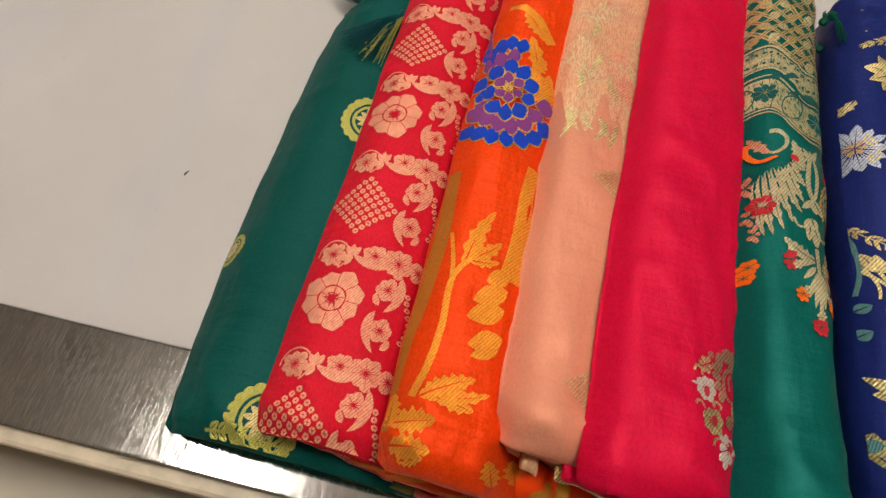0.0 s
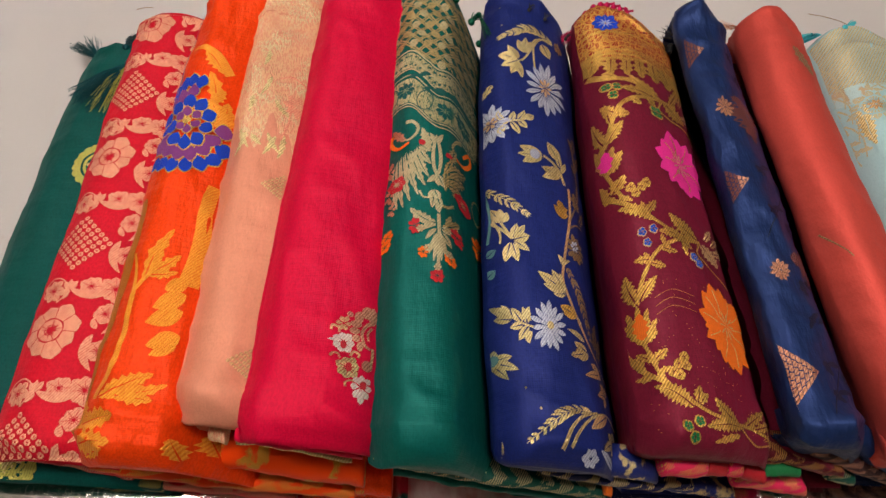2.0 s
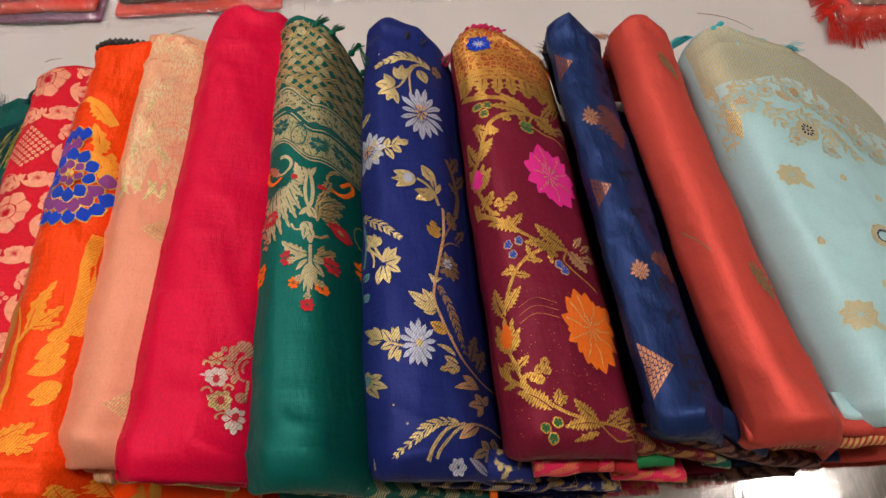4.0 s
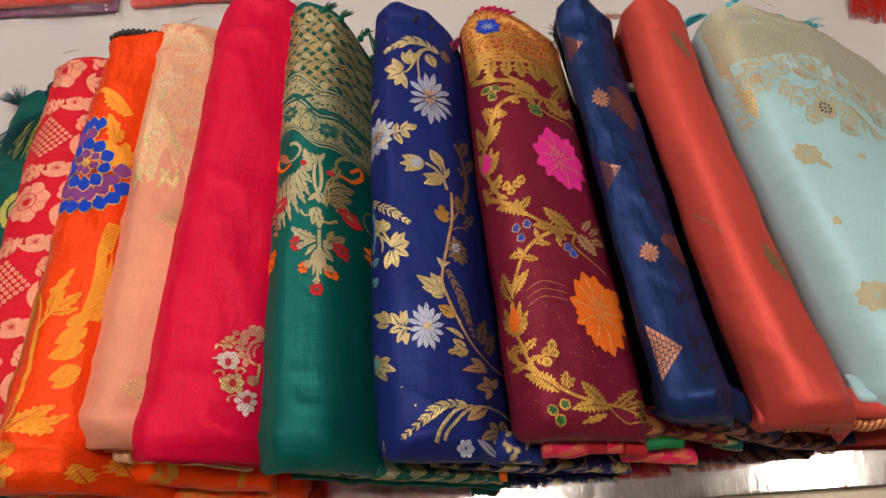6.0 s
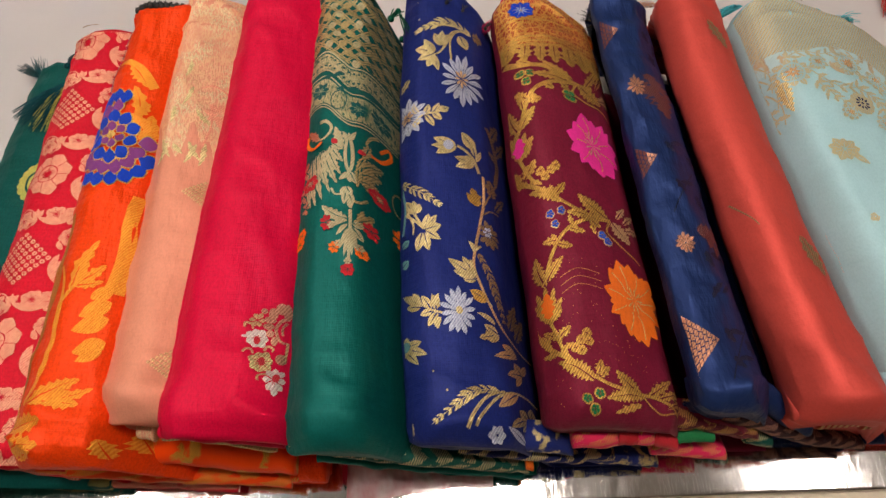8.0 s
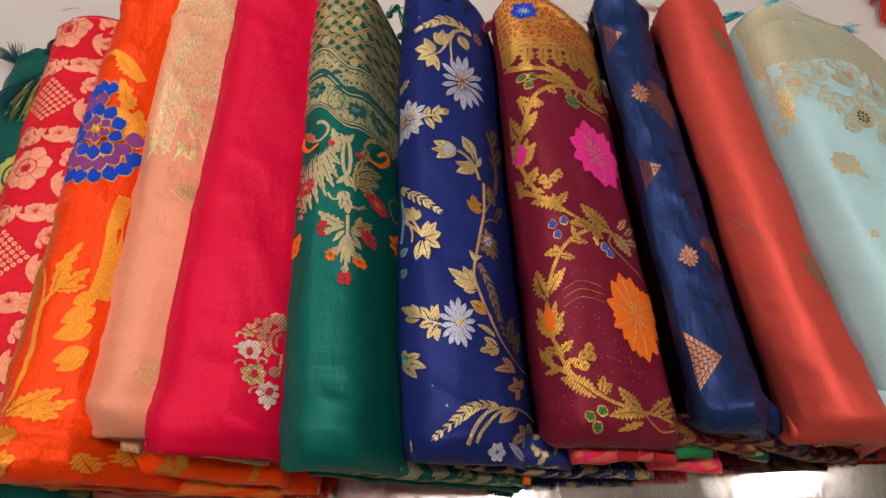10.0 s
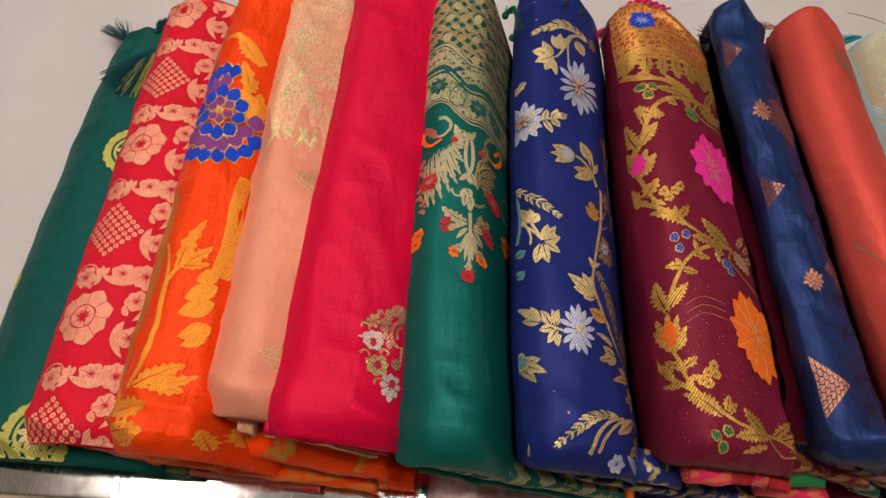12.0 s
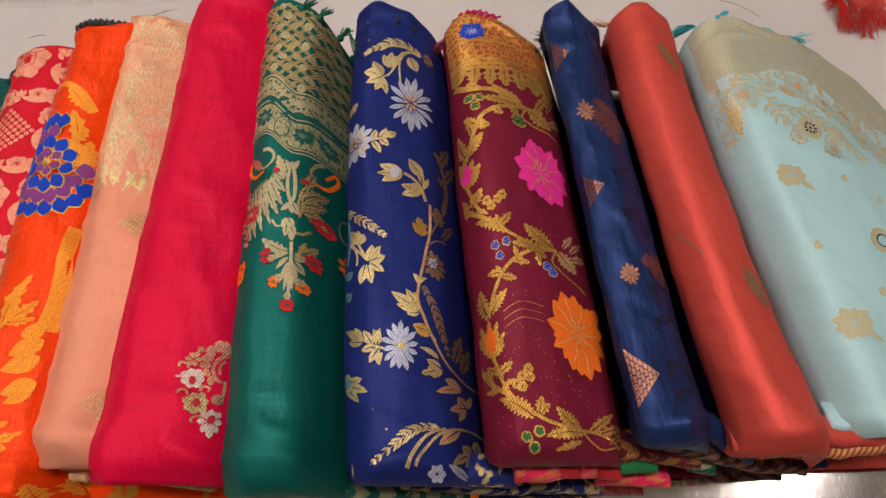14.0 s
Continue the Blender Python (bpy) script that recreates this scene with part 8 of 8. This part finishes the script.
g1 = PACK["green1"]
tassel(g1, (-0.104, 0.434, T + 0.042), (-0.146, 0.482, T + 0.020), 0.016, 90, TEALTHREAD, label="teal knotted tassel")
tassel(g1, (-0.072, 0.438, T + 0.058), (-0.086, 0.492, T + 0.022), 0.012, 70, TEALTHREAD, label="teal knotted tassel")
tassel(g1, (-0.062, 0.412, T + 0.061), (-0.092, 0.356, T + 0.060), 0.017, 100, TEALTHREAD, label="teal knotted tassel")
tassel(g1, (-0.062, 0.414, T + 0.061), (-0.110, 0.374, T + 0.056), 0.008, 40, TEALTHREAD, label="teal knotted tassel")
tassel(g1, (-0.060, 0.410, T + 0.062), (-0.076, 0.350, T + 0.062), 0.012, 26, OLIVE, "gold_thread", 0)
for q in range(6):
    tassel(g1, (-0.128 + 0.011 * q, 0.437, T + 0.024 + 0.006 * q), (-0.116 + 0.011 * q, 0.443, T + 0.030 + 0.006 * q), 0.002, 14, TEALTHREAD, "twisted_edge", 0.0026, r=0.0007)
# black lace on the orange saree
for q in range(9):
    x = 0.040 + 0.0048 * q
    z = T + crown(SAREES["orange"], x - 0.029)
    tassel(PACK["orange"], (x, 0.430, z), (x + 0.004, 0.4345, z + 0.001), 0.0022, 22, BLACKTHREAD, "lace_loop", 0.0036, "black lace edging", 0.0006)
# green knots on the emerald saree
for x, y in ((0.247, 0.437), (0.262, 0.428), (0.277, 0.424), (0.286, 0.420)):
    z = T + crown(SAREES["green2"], x - 0.214)
    tassel(PACK["green2"], (x, y - 0.008, z), (x + 0.008, y + 0.006, z - 0.004), 0.006, 24, GREENTHREAD, knot=0.0036, label="dark green knotted tassel", r=0.0006)
tassel(PACK["green2"], (0.284, 0.424, T + 0.125), (0.293, 0.398, T + 0.122), 0.004, 12, GREENTHREAD, knot=0.003, r=0.0005)
# navy saree's small knots and loose ends
for x, y in ((0.309, 0.452), (0.330, 0.430), (0.345, 0.424), (0.366, 0.414)):
    z = T + crown(SAREES["navy"], x - 0.296)
    tassel(PACK["navy"], (x, y - 0.004, z), (x + 0.004, y + 0.003, z), 0.004, 10, BLACKTHREAD, "thread_end", 0.0018, r=0.0004)
# magenta cord along the maroon saree's end
for q in range(8):
    x = 0.378 + 0.006 * q
    z = T + crown(SAREES["maroon"], x - 0.376)
    y = back_end(SAREES["maroon"], x - 0.376)
    tassel(PACK["maroon"], (x, y, z + 0.001), (x + 0.007, y + 0.001, z + 0.002), 0.0012, 12, MAGENTA, "cord_twist", 0.003, "magenta twisted cord", 0.0009)
tassel(PACK["maroon"], (0.379, 0.426, T + 0.110), (0.362, 0.412, T + 0.104), 0.006, 40, MAGENTA, knot=0.003, label="dark magenta tassel")
fold("maroon", "lining_edge", [(0.424, 0.4255, T + 0.118), (0.445, 0.418, T + 0.108), (0.470, 0.407, T + 0.094)], 0.004, T_ORANGE, "orange lining edge", -0.012)
# midnight blue and coral thread ends
for own, col, pts in (("navy2", BLACKTHREAD, ((0.470, 0.425, 0.464, 0.438), (0.468, 0.420, 0.461, 0.428), (0.468, 0.412, 0.462, 0.404))), ("coral", COPPER, ((0.530, 0.436, 0.510, 0.444), (0.540, 0.436, 0.520, 0.447), (0.556, 0.440, 0.550, 0.448), (0.580, 0.432, 0.590, 0.438)))):
    for x0, y0, x1, y1 in pts:
        tassel(PACK[own], (x0, y0, T + 0.108), (x1, y1, T + 0.104), 0.006, 14, col, "thread_end", 0.0015, r=0.0003)
# turquoise fringe behind the aqua saree
for x0, y0, x1, y1, n in ((0.624, 0.440, 0.606, 0.452, 60), (0.640, 0.440, 0.658, 0.458, 70), (0.700, 0.422, 0.698, 0.456, 80), (0.722, 0.414, 0.735, 0.440, 40), (0.712, 0.418, 0.752, 0.448, 10)):
    tassel(PACK["aqua"], (x0, y0, T + 0.100), (x1, y1, T + 0.075), 0.010, n, CYAN, knot=0.0, label="turquoise fringe tassel", r=0.0004)
tassel(PACK["aqua"], (0.642, 0.441, T + 0.109), (0.654, 0.449, T + 0.109), 0.003, 30, CYAN, "cord_twist", 0.003, "turquoise twisted cord", 0.0007)
tassel(PACK["peach"], (0.098, 0.432, T + 0.136), (0.128, 0.448, T + 0.130), 0.007, 3, DULLGOLD, "loose_thread_crease", 0.0, r=0.0003)

# ---------------------------------------------------------------- film-wrapped packets lying behind
def packet(x0, x1, y0, y1, z1, layers, name_label, turn=0.0):
    """A stack of folded cloths in a clear bag: layers of (material, share of height), and the crinkled bag around them."""
    t = thing("wrapped_packet", ((x0 + x1) / 2, (y0 + y1) / 2, T + 0.008), name_label, "wrapped saree", "film-wrapped sarees at the back")
    z = T + 0.009
    for k, (m, share) in enumerate(layers):
        h = (z1 - 0.009) * share
        bm = box(x0 + 0.006 * k, x1 - 0.005 * k, y0 + 0.004 + 0.009 * k, y1, z, z + h, min(h * 0.42, 0.009), 3)
        bmesh.ops.subdivide_edges(bm, edges=[e for e in bm.edges if abs(e.verts[0].co.x - e.verts[1].co.x) > 0.1], cuts=14)
        for v in bm.verts:
            v.co.z += 0.004 * noise.noise(v.co * 16)
            v.co.y += 0.006 * noise.noise(v.co * 11 + Vector((5, 0, 0)))
        part("cloth_layer", bm, m, t, smooth=True)
        z += h + 0.0005
    verts, faces = [], []
    nx, ny = 60, 26
    for j in range(ny + 1):
        for i in range(nx + 1):
            fx, fy = i / nx, j / ny
            x, y = x0 - 0.012 + (x1 - x0 + 0.024) * fx, y0 - 0.014 + (y1 - y0 + 0.014) * fy
            e = min(1.0, min(fx, 1 - fx) * 14, fy * 7)
            zz = T + 0.0095 + (z1 + 0.004) * math.sin(e * math.pi / 2) ** 0.7
            c = Vector((x * 60, y * 60, 0))
            verts.append((x, y + 0.004 * noise.noise(c * 0.5), zz + 0.004 * noise.noise(c) * (0.3 + e) + 0.0025 * noise.noise(c * 2.3)))
    for j in range(ny):
        for i in range(nx):
            a = j * (nx + 1) + i
            faces.append((a, a + 1, a + nx + 2, a + nx + 1))
    ob = mesh_ob("film_bag", verts, faces, FILM, t, "clear crinkled plastic bag")
    ob.visible_shadow = False
    return t


F_PINK, F_VERM = fabric("bright_pink_cloth", (0.70, 0.02, 0.16)), fabric("vermilion_cloth", (0.75, 0.05, 0.02))
F_VIOLET, F_OLIVE = fabric("dull_violet_cloth", (0.16, 0.03, 0.10)), fabric("olive_brown_cloth", (0.13, 0.10, 0.03))
F_SLATE = brocade("multicolour_cloth", (0.03, 0.05, 0.16), (0.60, 0.55, 0.40), "scatter", 60, 0.5, 0.2, (0.6, 0.05, 0.15))
F_GREY = brocade("silver_grey_cloth", (0.30, 0.27, 0.22), (0.70, 0.68, 0.60), "scatter", 45, 0.48, 0.3, (0.25, 0.28, 0.40))
F_TAN = brocade("tan_gold_cloth", (0.35, 0.22, 0.10), (0.80, 0.65, 0.40), "scatter", 90, 0.5, 0.4)
packet(-0.46, -0.055, 0.614, 0.90, 0.040, [(F_VIOLET, 0.2), (F_VERM, 0.36), (F_PINK, 0.44)], "pink and vermilion sarees in a clear plastic bag")
packet(-0.038, 0.172, 0.618, 0.90, 0.038, [(F_VERM, 0.35), (F_OLIVE, 0.65)], "olive and red sarees in a clear plastic bag")
packet(0.182, 0.330, 0.640, 0.90, 0.034, [(F_SLATE, 1.0)], "multicoloured saree in a clear plastic bag")
packet(0.345, 0.640, 0.636, 0.90, 0.030, [(F_GREY, 0.6), (F_OLIVE, 0.4)], "silver-grey sarees in a clear plastic bag")
rp = packet(0.868, 1.20, 0.535, 0.85, 0.050, [(F_VERM, 0.55), (F_TAN, 0.45)], "scarlet fringed saree in a clear plastic bag")
rng = random.Random(5)
for q in range(16):
    x = 0.850 + 0.014 * q
    y = 0.538 + 0.012 * rng.random()
    tassel(rp, (x + 0.004, y + 0.010, T + 0.022), (x - 0.010 + 0.02 * rng.random(), y - 0.024 - 0.012 * rng.random(), T + 0.011), 0.013, 60, REDTHREAD, "red_fringe", 0.0035, "scarlet fringe tuft", 0.0004)
for q in range(7):
    y = 0.56 + 0.016 * q
    tassel(rp, (0.868, y, T + 0.028), (0.842 + 0.008 * rng.random(), y - 0.008, T + 0.013), 0.010, 30, REDTHREAD, "red_fringe", 0.0035, "scarlet fringe tuft", 0.0008)

# ---------------------------------------------------------------- crumpled wrapper lying on the steel strip
def wrapper(x0, x1, y0, y1):
    m, nt, b = mat("pale_pink_film")
    nt.nodes.remove(b)
    body = nt.nodes.new("ShaderNodeBsdfPrincipled")
    n = noise_tex(nt, coords(nt, (1, 0.4, 1), 0.6), 90, 4)
    link(nt, mixrgb(nt, ramp(nt, n, 0.35, 0.65), (0.62, 0.30, 0.31), (0.70, 0.52, 0.50)), body.inputs["Base Color"])
    body.inputs["Roughness"].default_value = 0.22
    bump(nt, body, n, 0.7, 0.004)
    clear = nt.nodes.new("ShaderNodeBsdfTransparent")
    mx = nt.nodes.new("ShaderNodeMixShader")
    mx.inputs[0].default_value = 0.72
    link(nt, clear.outputs[0], mx.inputs[1])
    link(nt, body.outputs[0], mx.inputs[2])
    link(nt, mx.outputs[0], nt.nodes["Material Output"].inputs["Surface"])
    nx, ny = 70, 26
    verts, faces = [], []
    for j in range(ny + 1):
        for i in range(nx + 1):
            fx, fy = i / nx, j / ny
            x = x0 + (x1 - x0) * fx
            y = y0 + 0.006 * noise.noise(Vector((x * 30, 3, 0))) + 0.010 * fx + (y1 - y0) * fy
            c = Vector((x * 70 + y * 40, y * 90, 0))
            e = min(1.0, min(fx, 1 - fx) * 10, fy * 6)
            verts.append((x, y, T + 0.0012 + e * (0.0045 + 0.0035 * noise.noise(c) + 0.0018 * noise.noise(c * 2.4))))
    for j in range(ny):
        for i in range(nx):
            a = j * (nx + 1) + i
            faces.append((a, a + 1, a + nx + 2, a + nx + 1))
    tagged(mesh_ob("plastic_wrapper", verts, faces, m), "crumpled pale pink clear plastic wrapper on the steel strip", "plastic wrapper")


wrapper(0.232, 0.352, 0.004, 0.060)

# ---------------------------------------------------------------- stray threads on the sheet
for k, (x, y, a, ln) in enumerate(((-0.217, 0.232, 60, 0.006), (0.70, 0.58, -30, 0.07), (0.20, 0.62, 80, 0.03), (-0.11, 0.55, 10, 0.02))):
    q = radians(a)
    pts = [(x + math.cos(q) * ln * f - math.sin(q) * 0.12 * ln * math.sin(f * 3), y + math.sin(q) * ln * f + math.cos(q) * 0.12 * ln * math.sin(f * 3), T + 0.0085 + sheet_height(x, y)) for f in (0, 0.25, 0.5, 0.75, 1)]
    v_, f_ = [], []
    tube(v_, f_, pts, 0.0004 if k else 0.0009, 0.0003, 4)
    tagged(mesh_ob("lint_thread", v_, f_, BLACKTHREAD if k == 0 else DULLGOLD), "short stray thread lying on the white sheet", "thread", "stray threads")

# ---------------------------------------------------------------- floor tiles
tile = box(0.002, 0.598, 0.002, 0.598, -0.003, 0.0, 0.0015, 1)
tile_mesh = bpy.data.meshes.new("tile")
tile.to_mesh(tile_mesh)
tile.free()
tile_mesh.materials.append(TILE)
for i in range(-4, 5):
    for j in range(-4, 1):
        o = new("tile", tile_mesh)
        o.location = (-0.545 + 0.6 * i, -0.28 + 0.6 * j, 0)
        o.parent = floor
